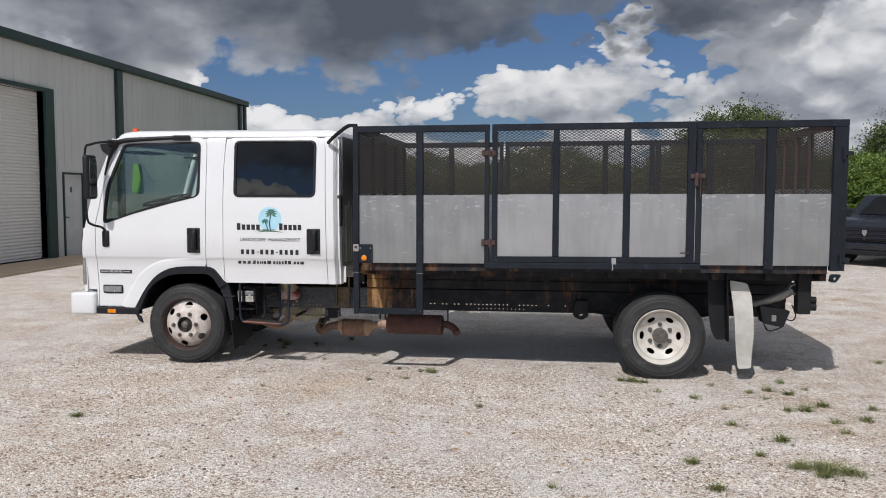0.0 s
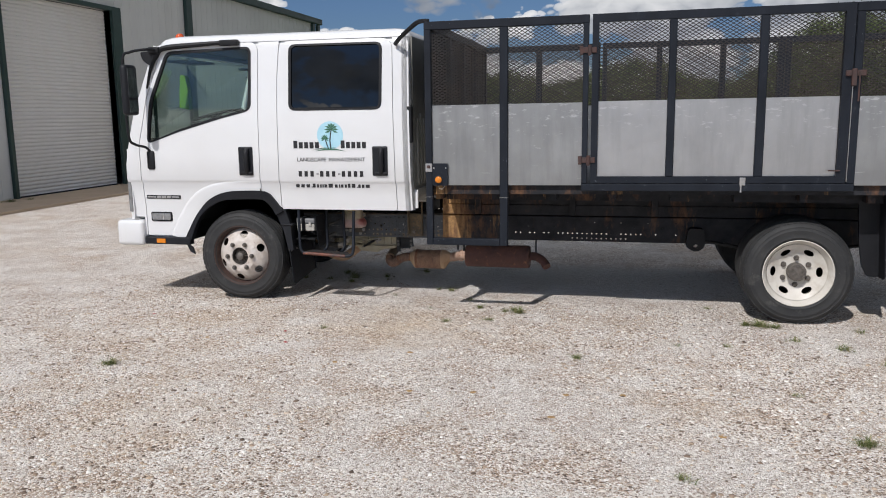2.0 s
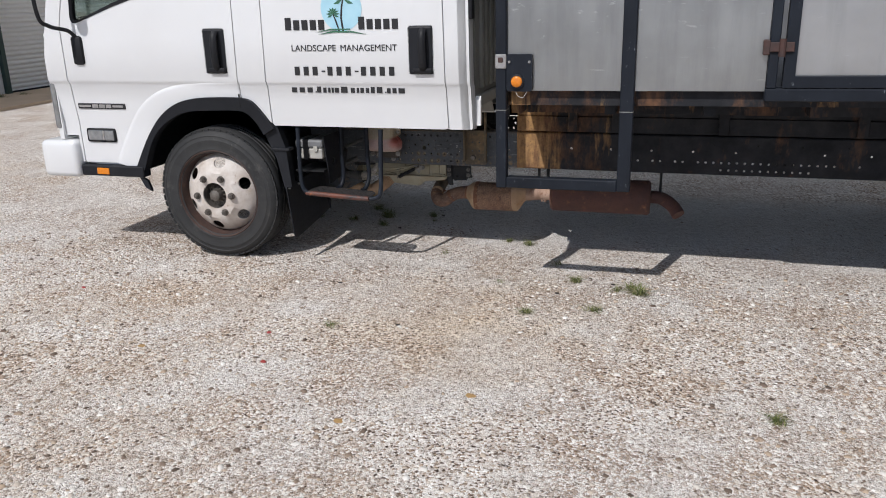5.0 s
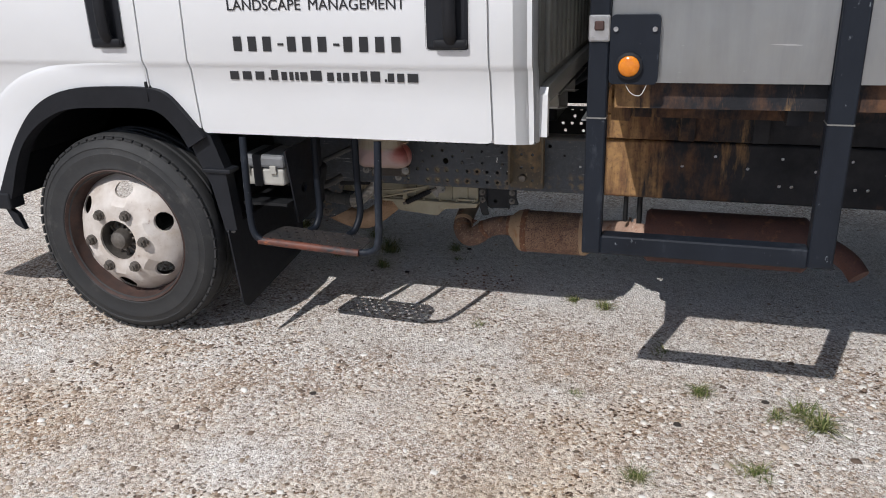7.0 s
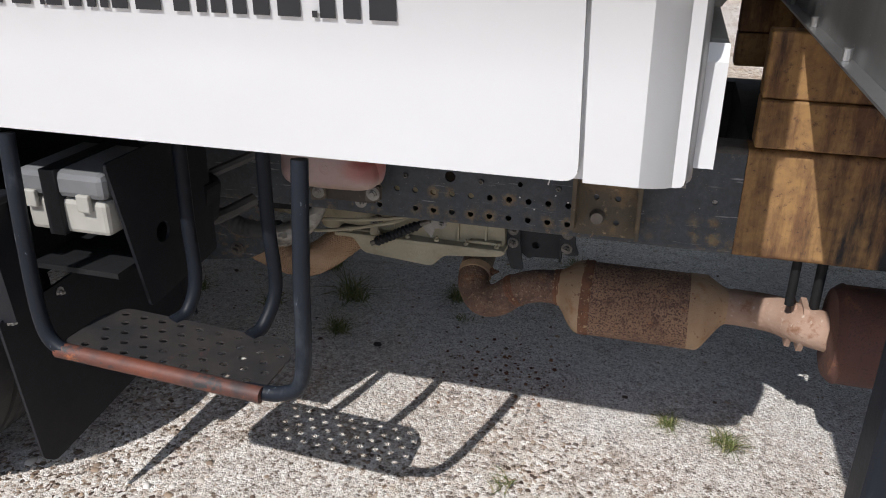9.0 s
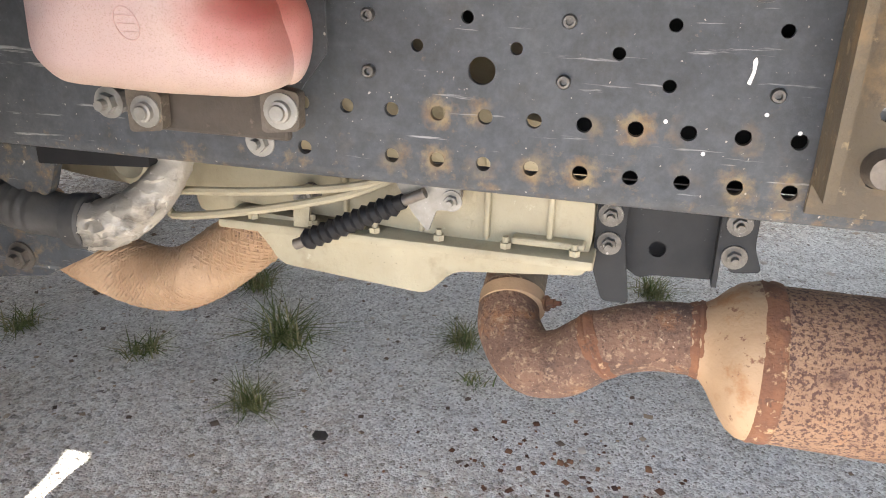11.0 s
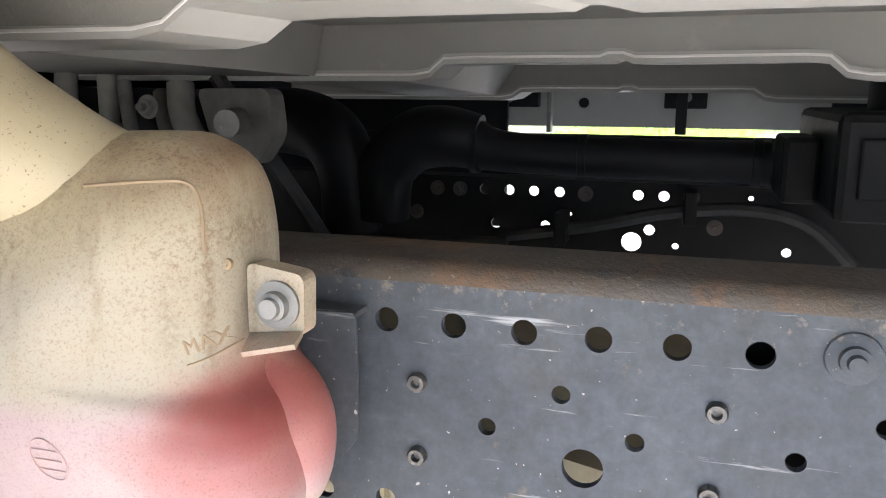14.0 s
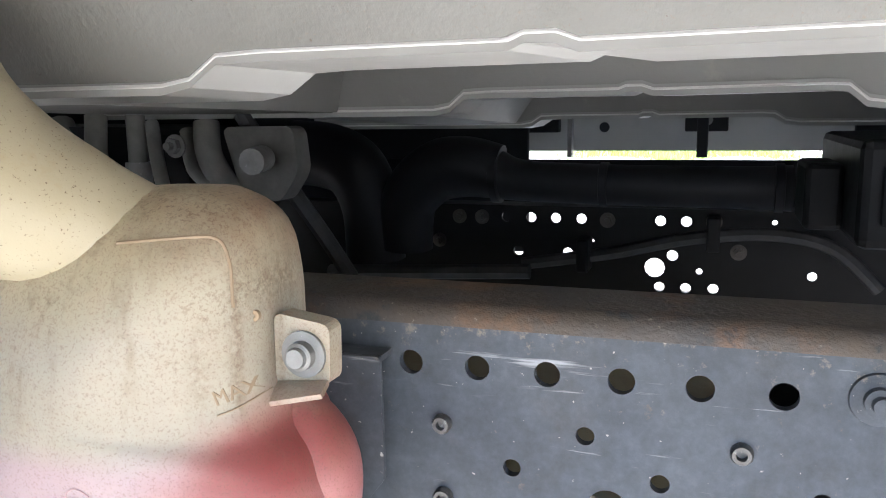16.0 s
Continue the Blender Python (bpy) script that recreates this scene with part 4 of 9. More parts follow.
def build_ground():
    ys = [-1500, -300, -60, -20] + [-5 + 0.5 * k for k in range(53)] + [25, 40, 80, 300, 2500]
    xs = [-2000, -300, -60, -25] + [-14 + 1.0 * k for k in range(31)] + [25, 60, 300, 2000]
    bm = bmesh.new()
    grid = [[bm.verts.new((x, y, ground_z(y))) for x in xs] for y in ys]
    for a, b in zip(grid, grid[1:]):
        for k in range(len(xs) - 1):
            bm.faces.new((a[k], a[k + 1], b[k + 1], b[k]))
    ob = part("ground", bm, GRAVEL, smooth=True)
    tagged(ob, "pale crushed shell and gravel yard with tan patches", "ground", kind="structure")


def chips(name, rng, xy, size, material, label, category):
    """Flat eight-cornered chips strewn over the yard, joined into one mesh."""
    n = len(xy)
    yaw = rng.uniform(0, 6.28, n)
    corner = np.array([[sx, sy, sz] for sz in (0, 1) for sx, sy in ((-1, -1), (1, -1), (1, 1), (-1, 1))], float)
    v = np.repeat(corner[None], n, 0)
    v[:, 4:, :2] *= rng.uniform(0.45, 0.85, (n, 4, 1))
    v[:, :4, :2] *= rng.uniform(0.75, 1.1, (n, 4, 1))
    v[:, 4:, 2] *= rng.uniform(0.35, 0.8, (n, 1))
    v[:, :, 0] *= rng.uniform(0.7, 1.5, (n, 1))
    v *= size[:, None, None]
    c, s = np.cos(yaw)[:, None], np.sin(yaw)[:, None]
    w = np.stack([v[..., 0] * c - v[..., 1] * s, v[..., 0] * s + v[..., 1] * c, v[..., 2]], -1)
    gz = np.interp(xy[:, 1], (-5, 0, 3, 5.2, 6, 7, 7.6, 12, 20), (0.12, 0.12, 0.085, 0.045, 0.028, 0.0, -0.012, -0.012, 0.0))
    w[..., 0] += xy[:, :1]
    w[..., 1] += xy[:, 1:]
    w[..., 2] += (gz - 0.0008)[:, None]
    quad = np.array([[4, 5, 6, 7], [0, 1, 5, 4], [1, 2, 6, 5], [2, 3, 7, 6], [3, 0, 4, 7]])
    f = (quad[None] + (np.arange(n) * 8)[:, None, None]).reshape(-1, 4)
    me = bpy.data.meshes.new(name)
    me.vertices.add(n * 8)
    me.vertices.foreach_set("co", w.reshape(-1))
    me.loops.add(f.size)
    me.loops.foreach_set("vertex_index", f.reshape(-1).astype(np.int32))
    me.polygons.add(len(f))
    me.polygons.foreach_set("loop_start", np.arange(0, f.size, 4, dtype=np.int32))
    me.update(calc_edges=True)
    me.validate()
    me.materials.append(material)
    tagged(new(name, me), label, category, kind="stuff")


def build_stones():
    """Loose stones over the yard where the camera passes, and rust flakes fallen from the exhaust."""
    rng = np.random.default_rng(5)
    n = 190000
    xy = np.stack([rng.uniform(-5.4, 3.0, n), rng.uniform(2.6, 9.4, n)], 1)
    near = rng.uniform(0, 1, n) < np.clip(0.45 + 0.55 * np.sin(xy[:, 0] * 1.7 + 1.3 * np.sin(xy[:, 1] * 1.1)) + rng.normal(0, 0.3, n), 0.12, 1)
    xy = xy[near & ((xy[:, 1] < 7.5) | (rng.uniform(0, 1, n) < 0.45))]
    size = rng.gamma(3.0, 0.00125, len(xy)).clip(0.0018, 0.0105) * np.where(xy[:, 1] > 7.6, 0.62, 1.0)
    chips("gravel", rng, xy, size, STONES, "loose pale and brown gravel chips strewn on the yard", "gravel")
    xy = np.stack([rng.normal(-1.80, 0.11, 330), rng.normal(8.06, 0.085, 330)], 1)
    chips("rust_flakes", rng, xy, rng.gamma(2.6, 0.0008, 330).clip(0.0011, 0.0055), FLAKES, "brown rust flakes scattered on the ground beneath the exhaust", "rust flakes")


def tuft_mesh(seed, blades, height, spread, low=0.35):
    """Blades that fan out from a crown; low is the least lean of a blade."""
    rng = random.Random(seed)
    verts, faces = [], []
    for _ in range(blades):
        a, lean = rng.uniform(0, 6.28), rng.uniform(low, 1.9)
        h, w = height * rng.uniform(0.4, 1.0), rng.uniform(0.0010, 0.0022)
        bx0, by0 = rng.gauss(0, spread * 0.42), rng.gauss(0, spread * 0.30)
        dx, dy = math.cos(a), math.sin(a)
        k = len(verts)
        for t, ww in ((0, w), (0.5, w * 0.8), (1.0, 0.0002)):
            out = lean * h * t * t
            z = h * t * (1 - 0.36 * lean * t)
            for s in (-1, 1):
                verts.append((bx0 + dx * out - dy * ww * s, by0 + dy * out + dx * ww * s, z))
        faces += [(k, k + 1, k + 3, k + 2), (k + 2, k + 3, k + 5, k + 4)]
    return soup("grass_tuft", verts, faces, GRASS)


def build_grass_patch():
    """Sunlit weeds on the ground well behind the truck."""
    rng = np.random.default_rng(77)
    n = 9000
    u = rng.uniform(-1, 1, n)
    px = -2.5 + 1.6 * u + 0.25 * rng.normal(size=n)
    py = 24.5 + 3.2 * rng.uniform(-1, 1, n) + 0.6 * np.sin(px * 3)
    h = rng.uniform(0.05, 0.16, n)
    a = rng.uniform(0, 2 * math.pi, n)
    lean = rng.normal(0, 0.05, (n, 2))
    wide = rng.uniform(0.008, 0.016, n)
    verts = np.zeros((n, 3, 3))
    verts[:, 0] = np.stack([px - wide * np.cos(a), py - wide * np.sin(a), np.full(n, -0.01)], 1)
    verts[:, 1] = np.stack([px + wide * np.cos(a), py + wide * np.sin(a), np.full(n, -0.01)], 1)
    verts[:, 2] = np.stack([px + lean[:, 0], py + lean[:, 1], h], 1)
    me = soup("grass_patch", verts.reshape(-1, 3).tolist(), [(3 * k, 3 * k + 1, 3 * k + 2) for k in range(n)], LAWN)
    tagged(new("grass_patch", me), "bright green weedy grass behind the truck", "grass", kind="stuff")


def build_tufts():
    kinds = [tuft_mesh(1, 90, 0.060, 0.045), tuft_mesh(2, 60, 0.050, 0.045), tuft_mesh(3, 34, 0.038, 0.030), tuft_mesh(4, 170, 0.10, 0.05, 0.15), tuft_mesh(5, 240, 0.085, 0.08)]
    spots = [(-2.86, 5.28, 0, 1.3), (-0.04, 5.97, 0, 0.9), (1.22, 7.08, 4, 0.9), (1.12, 7.10, 0, 1.1), (1.31, 7.05, 0, 1.0), (0.91, 6.44, 2, 1.1), (1.38, 6.68, 2, 1.5), (1.64, 6.49, 1, 1.3), (1.87, 7.01, 2, 1.4), (1.80, 6.16, 2, 1.3), (2.12, 6.76, 1, 1.2),
             (1.75, 5.70, 1, 1.3), (2.49, 7.20, 1, 1.4), (2.43, 6.74, 0, 1.4), (2.30, 6.86, 0, 1.4), (2.26, 6.17, 1, 1.4), (2.40, 6.20, 0, 1.6), (2.56, 6.36, 0, 1.5), (2.50, 5.87, 1, 1.3), (1.98, 5.36, 0, 1.6),
             (1.76, 5.02, 0, 1.0), (1.32, 4.82, 0, 1.3), (1.37, 4.38, 0, 1.3), (2.06, 4.78, 4, 1.2), (1.93, 4.81, 4, 0.9), (2.18, 4.74, 4, 1.0), (2.02, 4.68, 0, 1.4), (2.47, 5.60, 1, 1.2), (1.15, 5.47, 2, 0.9), (0.49, 4.29, 2, 1.3), (2.72, 5.95, 0, 1.4), (2.9, 6.3, 1, 1.4), (3.2, 5.6, 0, 1.3),
             (3.4, 6.6, 1, 1.3), (3.7, 8.2, 1, 1.4), (2.62, 6.95, 2, 1.5), (2.2, 6.55, 2, 1.4), (-0.6, 7.25, 1, 1.2), (-1.06, 6.80, 0, 0.8), (-1.9, 6.42, 2, 1.2), (0.6, 6.4, 2, 0.9), (0.9, 7.6, 1, 0.8),
             (-1.38, 7.95, 0, 0.7), (-1.25, 7.91, 0, 0.9), (-0.895, 7.31, 0, 0.9), (-0.674, 7.21, 1, 0.9), (-0.554, 7.18, 0, 1.3), (-0.758, 6.90, 1, 1.0), (-1.70, 7.64, 2, 0.9), (-1.28, 7.21, 2, 0.8), (-1.02, 7.57, 2, 1.1),
             (-2.32, 8.34, 3, 1.0), (-2.53, 8.24, 0, 0.9), (-2.283, 8.14, 3, 0.62), (-2.01, 8.42, 3, 0.62), (-2.46, 8.53, 3, 0.7), (-2.79, 8.25, 0, 0.9), (-1.69, 8.72, 3, 0.7), (-1.97, 8.30, 2, 0.8), (-2.9, 8.6, 3, 0.7),
             (-11.1, 13.9, 4, 2.0), (-11.0, 14.3, 4, 1.5), (-11.15, 13.3, 4, 2.2), (-11.2, 13.6, 4, 1.8)]
    for x, y, k, s in spots:
        m = Matrix.Translation((x, y, ground_z(y) - 0.003)) @ Matrix.Rotation(x * 9 + y, 4, "Z") @ Matrix.Scale(s, 4)
        ob = new("grass_tuft", kinds[k])
        ob.matrix_world = m
        tall = ("large clump of green grass blades growing in gravel", "sparse low green weeds in gravel", "tiny dry weed sprouting from gravel", "tall green grass clump growing in gravel", "wide low clump of green and dry grass")[k]
        tagged(ob, tall, "grass tuft", "weeds in the yard")


def build_chips():
    rng = random.Random(8)

    def chip(name, x, y, r, material, label, flat=0.6):
        bm = bmesh.new()
        bmesh.ops.create_icosphere(bm, subdivisions=1, radius=r)
        for v in bm.verts:
            v.co = Vector((v.co.x * rng.uniform(0.8, 1.4), v.co.y * rng.uniform(0.7, 1.2), v.co.z * flat * rng.uniform(0.8, 1.1)))
        bmesh.ops.translate(bm, vec=(x, y, ground_z(y) + r * flat * 0.5), verts=bm.verts)
        tagged(part(name, bm, material), label, "stone" if "leaf" not in name else "leaf", "small litter on the yard")

    for x, y in ((-2.13, 6.27), (-2.0, 5.98), (-3.4, 6.6)):
        chip("red_stone", x, y, 0.012, REDSTONE, "small red brick chip lying on the gravel")
    for x, y in ((0.4, 5.81), (-0.96, 7.1), (-0.7, 7.3), (0.2, 6.9), (-2.1, 7.0), (-1.6, 6.5), (1.2, 5.9), (0.75, 7.0), (-1.95, 8.45), (-2.15, 8.1)):
        chip("bark_chip", x, y, 0.012, DARKCHIP, "dark bark chip lying on the gravel", 0.4)
    for x, y in ((0.25, 5.3), (-0.05, 5.25), (-0.55, 5.2), (-0.9, 5.15), (-1.5, 5.6), (0.7, 4.8), (-0.1, 4.9), (-2.6, 6.0), (-1.1, 5.9)):
        chip("dry_leaf", x, y, 0.019, DEADLEAF, "curled dry brown leaf on the gravel", 0.18)


# ---------- warehouse ----------
def build_warehouse():
    X, H, Y0, Y1 = -11.4, 5.05, 2.0, 30.5
    th = thing("warehouse", (X - 6, 16, 0), "grey metal-sided warehouse with dark green trim and roller door", "building")
    dy0, dy1, dh = 14.42, 17.82, 4.0
    my0, my1, mh = 18.5, 19.45, 2.12
    rects = [(Y0, dy0 - 0.03, 0, H), (dy1 + 0.33, my0, 0, H), (my1, Y1, 0, H), (dy0 - 0.03, dy1 + 0.33, dh + 0.02, H), (my0, my1, mh, H)]
    for a, b, z0, z1 in rects:
        part("wall", box(X - 0.2, X, a, b, z0 - 0.1 if z0 == 0 else z0, z1), BWALL, th)
    # shallow ribs of the siding
    y = Y0 + 0.15
    while y < Y1:
        z0 = 0.0
        if dy0 - 0.1 < y < dy1 + 0.4:
            z0 = dh + 0.12
        elif my0 - 0.1 < y < my1 + 0.1:
            z0 = mh + 0.1
        part("siding_rib", box(X, X + 0.006, y, y + 0.02, z0, H - 0.02), BWALL, th)
        y += 0.305
    for a, b, nm in ((Y1 - 0.2, Y1, "wall_end"), (Y0, Y0 + 0.2, "wall_end")):
        part(nm, box(X - 14, X - 0.2, a, b, -0.1, H), BWALL, th)
    part("wall_back", box(X - 14.2, X - 14, Y0, Y1, -0.1, H), BWALL, th)
    roof = bmesh.new()
    plate(roof, [(X - 14.4, H), (X + 0.12, H), (X + 0.12, H + 0.05), (X - 7, H + 1.0), (X - 14.4, H + 0.05)], y=Y0 - 0.1, thick=Y1 - Y0 + 0.4)
    part("roof", roof, BTRIM, th, "dark green sheet metal roof")
    part("gutter", box(X + 0.005, X + 0.16, Y0 - 0.1, Y1 + 0.35, H - 0.04, H + 0.17, bevel=0.02), BTRIM, th, "dark green eave gutter")
    for a, b in ((21.03, 21.32), (30.0, 30.22), (30.48, 30.7)):
        part("downpipe", box(X + 0.008, X + 0.11, a, b, 0, H - 0.045, bevel=0.015), BTRIM, th, "dark green downpipe")
    part("door_jamb", box(X + 0.002, X + 0.08, dy1, dy1 + 0.33, 0, dh + 0.1, bevel=0.01), BTRIM, th, "dark green jamb")
    part("door_jamb", box(X + 0.002, X + 0.08, dy0 - 0.1, dy0, 0, dh + 0.1, bevel=0.01), BTRIM, th, "dark green jamb")
    part("door_header", box(X + 0.002, X + 0.08, dy0 + 0.003, dy1 - 0.003, dh, dh + 0.1, bevel=0.01), BTRIM, th, "dark green header")
    door = part("roller_door", box(X - 0.2, X - 0.17, dy0 - 0.02, dy1 + 0.02, 0, dh), ROLLDOOR, th, "dusty grey steel roller door, shut")
    slat = bmesh.new()
    lathe(slat, (0, 0, 0), [(0.033, dy0), (0.033, dy1)], seg=10)
    for v in slat.verts:
        v.co.x = max(v.co.x, -0.01) * 0.75
    me = bpy.data.meshes.new("slat")
    slat.to_mesh(me)
    slat.free()
    me.materials.append(ROLLDOOR)
    for k in range(int(dh / 0.078)):
        s = new("slat", me)
        s.location = (X - 0.165, 0, 0.04 + 0.078 * k)
        s.parent = door
    part("bottom_bar", box(X - 0.165, X - 0.11, dy0, dy1, 0.0, 0.05), BLACKTRIM, door, "black rubber bottom bar")
    md = part("entry_door", box(X - 0.09, X - 0.05, my0 + 0.05, my1 - 0.05, 0.02, mh - 0.05), DOORGREY, th, "plain grey steel entry door, shut")
    bm = bmesh.new()
    bx(bm, X - 0.1, X + 0.03, my0, my0 + 0.05, 0, mh)
    bx(bm, X - 0.1, X + 0.03, my1 - 0.05, my1, 0, mh)
    bx(bm, X - 0.1, X + 0.03, my0 + 0.05, my1 - 0.05, mh - 0.05, mh)
    part("door_frame", bm, BTRIM, th, "dark green door frame")
    bm = bmesh.new()
    cyl(bm, (X - 0.05, my0 + 0.13, 1.0), (X + 0.0, my0 + 0.13, 1.0), 0.025)
    bx(bm, X - 0.005, X + 0.012, my0 + 0.12, my0 + 0.25, 0.985, 1.012, bevel=0.004)
    part("door_handle", bm, CHROME, md, "steel lever handle")
    part("door_sign", box(X - 0.05, X - 0.046, my0 + 0.4, my0 + 0.46, 1.62, 1.76), LETTER, md, "small dark sign")
    ob = part("pavement", box(X + 0.0, X + 1.5, 9, 30, -0.15, 0.035), mat("concrete_apron", (0.62, 0.47, 0.33), (0.52, 0.39, 0.27), 1.5, 0.85, bump=0.15), None)
    tagged(ob, "dusty tan concrete apron before the warehouse", "pavement", kind="structure")


# ---------- trees ----------
def leaf_crown(seed, centre, radii, clumps, leaves, size):
    """Leaves in clumps on an uneven crown, with gaps between them."""
    rng = np.random.default_rng(seed)
    d = rng.normal(0, 1, (clumps, 3))
    d /= np.linalg.norm(d, axis=1)[:, None]
    d[:, 2] = np.abs(d[:, 2]) - 0.75 * (rng.uniform(0, 1, clumps) < 0.45)
    reach = np.where(rng.uniform(0, 1, (clumps, 1)) < 0.65, rng.uniform(0.82, 1.0, (clumps, 1)), rng.uniform(0.4, 0.9, (clumps, 1)))
    c = np.array(centre) + d * np.array(radii) * reach
    n = clumps * leaves
    p = np.repeat(c, leaves, 0) + rng.normal(0, 1, (n, 3)) * np.array(radii) * rng.uniform(0.03, 0.11, (n, 1))
    a, b = rng.normal(0, 1, (n, 3)), rng.normal(0, 1, (n, 3))
    a /= np.linalg.norm(a, axis=1)[:, None]
    b -= a * (a * b).sum(1)[:, None]
    b /= np.linalg.norm(b, axis=1)[:, None]
    s = size * rng.uniform(0.5, 1.3, (n, 1))
    v = np.stack([p - a * s, p - b * s * 0.5, p + a * s, p + b * s * 0.5], 1).reshape(-1, 3)
    return v.tolist(), [(4 * k, 4 * k + 1, 4 * k + 2, 4 * k + 3) for k in range(n)]


def build_tree(seed, h, w, leaf, label, clumps=470):
    rng = random.Random(seed)
    th = thing("tree", (0, 0, 0), label, "tree", "trees behind the yard")
    bm = bmesh.new()
    tube(bm, [(0, 0, -0.1), (0.1, 0.05, h * 0.25), (-0.05, 0.1, h * 0.55), (0.05, 0, h * 0.8)], [0.16, 0.13, 0.08, 0.03], seg=8)
    for k in range(7):
        a, z = rng.uniform(0, 6.28), h * rng.uniform(0.22, 0.6)
        tube(bm, [(0, 0.05, z), (math.cos(a) * w * 0.3, math.sin(a) * w * 0.3, z + h * 0.14), (math.cos(a) * w * 0.62, math.sin(a) * w * 0.62, z + h * 0.22)], [0.06, 0.04, 0.015], seg=6, n=3)
    part("trunk", bm, BARK, th)
    v, f = leaf_crown(seed, (0, 0, h * 0.42), (w, w, h * 0.58), clumps, 100, 0.052 + 0.003 * h)
    crown = new("crown", soup("crown", v, f, leaf))
    crown.parent = th
    return th


def build_trees():
    a = build_tree(11, 6.25, 3.7, LEAF, "broad dark green tree with dense leafy crown", 900)
    b = build_tree(12, 4.0, 3.4, LEAF, "rounded dark green tree at the yard's edge")
    c = build_tree(13, 3.5, 2.4, LEAFBRIGHT, "bright green leafy tree in the sun")
    a.matrix_basis = Matrix.Translation((11.0, 46, 0))
    b.matrix_basis = Matrix.Translation((-7.0, 50, 0))
    c.matrix_basis = Matrix.Translation((18.2, 43, 0))
    rng = random.Random(4)
    for x, y, src, s in ((14.6, 49, a, 0.68), (8.2, 50, a, 0.66), (-3.2, 52, b, 0.9), (0.6, 50, b, 1.12), (4.2, 52, b, 0.88), (-11, 54, b, 1.0), (20.6, 44, c, 1.3), (24.5, 46, c, 1.35),
                         (16.6, 45, c, 1.1), (23, 50, a, 1.1), (28, 46, a, 1.0), (6.0, 50, b, 0.82)):
        copy_thing(src, Matrix.Translation((x, y, -0.05)) @ Matrix.Rotation(rng.uniform(0, 6.28), 4, "Z") @ Matrix.Diagonal((s * rng.uniform(0.9, 1.15), s, s, 1)))


# ---------- pickup behind the yard ----------
def build_pickup():
    X, Y = 7.66, 19.0
    th = thing("pickup_truck", (X, Y, 0), "dark blue parked pickup truck seen from its grille", "pickup truck")
    bm = bmesh.new()
    plate(bm, rounded([(Y + 0.02, 0.42), (Y, 0.95), (Y + 0.15, 1.12), (Y + 1.25, 1.2), (Y + 2.0, 1.74), (Y + 3.6, 1.78), (Y + 3.9, 1.2), (Y + 5.6, 1.18), (Y + 5.6, 0.45)], 0.08), y=X - 0.98, thick=1.96, ways="yz")
    part("body", bm, PICKUPPAINT, th, smooth=True)
    part("windshield", plate(bmesh.new(), [(X - 0.8, 1.24), (X + 0.8, 1.24), (X + 0.68, 1.70), (X - 0.68, 1.70)], bend=lambda z: Y + 1.3 + (z - 1.24) * 1.38 - 0.03, thick=0.006), TINT, th, "dark windshield")
    grille = part("grille", box(X - 0.62, X + 0.62, Y - 0.05, Y + 0.05, 0.62, 0.98, bevel=0.03), BLACKTRIM, th, "black grille with crossbars")
    for z in (0.70, 0.80, 0.90):
        part("grille_bar", box(X - 0.58, X + 0.58, Y - 0.068, Y - 0.045, z - 0.018, z + 0.018, bevel=0.006), PICKUPPAINT, grille)
    part("grille_bar", box(X - 0.03, X + 0.03, Y - 0.075, Y - 0.04, 0.63, 0.97, bevel=0.006), PICKUPPAINT, grille)
    bm = bmesh.new()
    plate(bm, rounded([(X - 0.06, 0.89), (X + 0.06, 0.89), (X + 0.05, 0.8), (X, 0.73), (X - 0.05, 0.8)], 0.02), y=Y - 0.095, thick=0.02)
    part("badge", bm, CHROME, grille, "plain chrome badge")
    for s in (-1, 1):
        part("headlamp", box(X + s * 0.8 - 0.16, X + s * 0.8 + 0.16, Y - 0.03, Y + 0.1, 0.72, 0.95, bevel=0.03), CLEARLENS, th, "clear headlamp")
        bm = bmesh.new()
        lathe(bm, (X + s * 0.86, Y + 0.95, 0.4), [(0.02, -0.12), (0.24, -0.12), (0.38, -0.10), (0.4, -0.06), (0.4, 0.06), (0.38, 0.10), (0.24, 0.12), (0.02, 0.12)], axis="x")
        part("wheel", bm, RUBBER, th, smooth=True)
        bm = bmesh.new()
        lathe(bm, (X + s * 0.86, Y + 4.5, 0.4), [(0.02, -0.12), (0.24, -0.12), (0.38, -0.10), (0.4, -0.06), (0.4, 0.06), (0.38, 0.10), (0.24, 0.12), (0.02, 0.12)], axis="x")
        part("wheel", bm, RUBBER, th, smooth=True)
        part("side_mirror", box(X + s * 1.12 - 0.11, X + s * 1.12 + 0.11, Y + 1.5, Y + 1.62, 1.15, 1.38, bevel=0.04), BLACKTRIM, th, "black side mirror")
    part("bumper", box(X - 0.98, X + 0.98, Y - 0.14, Y + 0.1, 0.40, 0.58, bevel=0.04), PICKUPPAINT, th, "dark front bumper")
    part("bumper_step", box(X - 0.85, X + 0.85, Y - 0.15, Y + 0.08, 0.28, 0.395, bevel=0.03), BLACKTRIM, th, "black lower air dam")
    th.rotation_euler, th.scale = (0, 0, radians(-46)), (1, 1, 0.92)


build_ground()
build_warehouse()
build_trees()
build_pickup()


# ---------- crew cab truck ----------
C = 8.26
TRUCK = thing("crew_cab_truck", (-0.5, C, 0.0), "white crew cab work truck with caged landscaping bed parked on gravel", "truck")


def far(y):
    return 2 * C - y


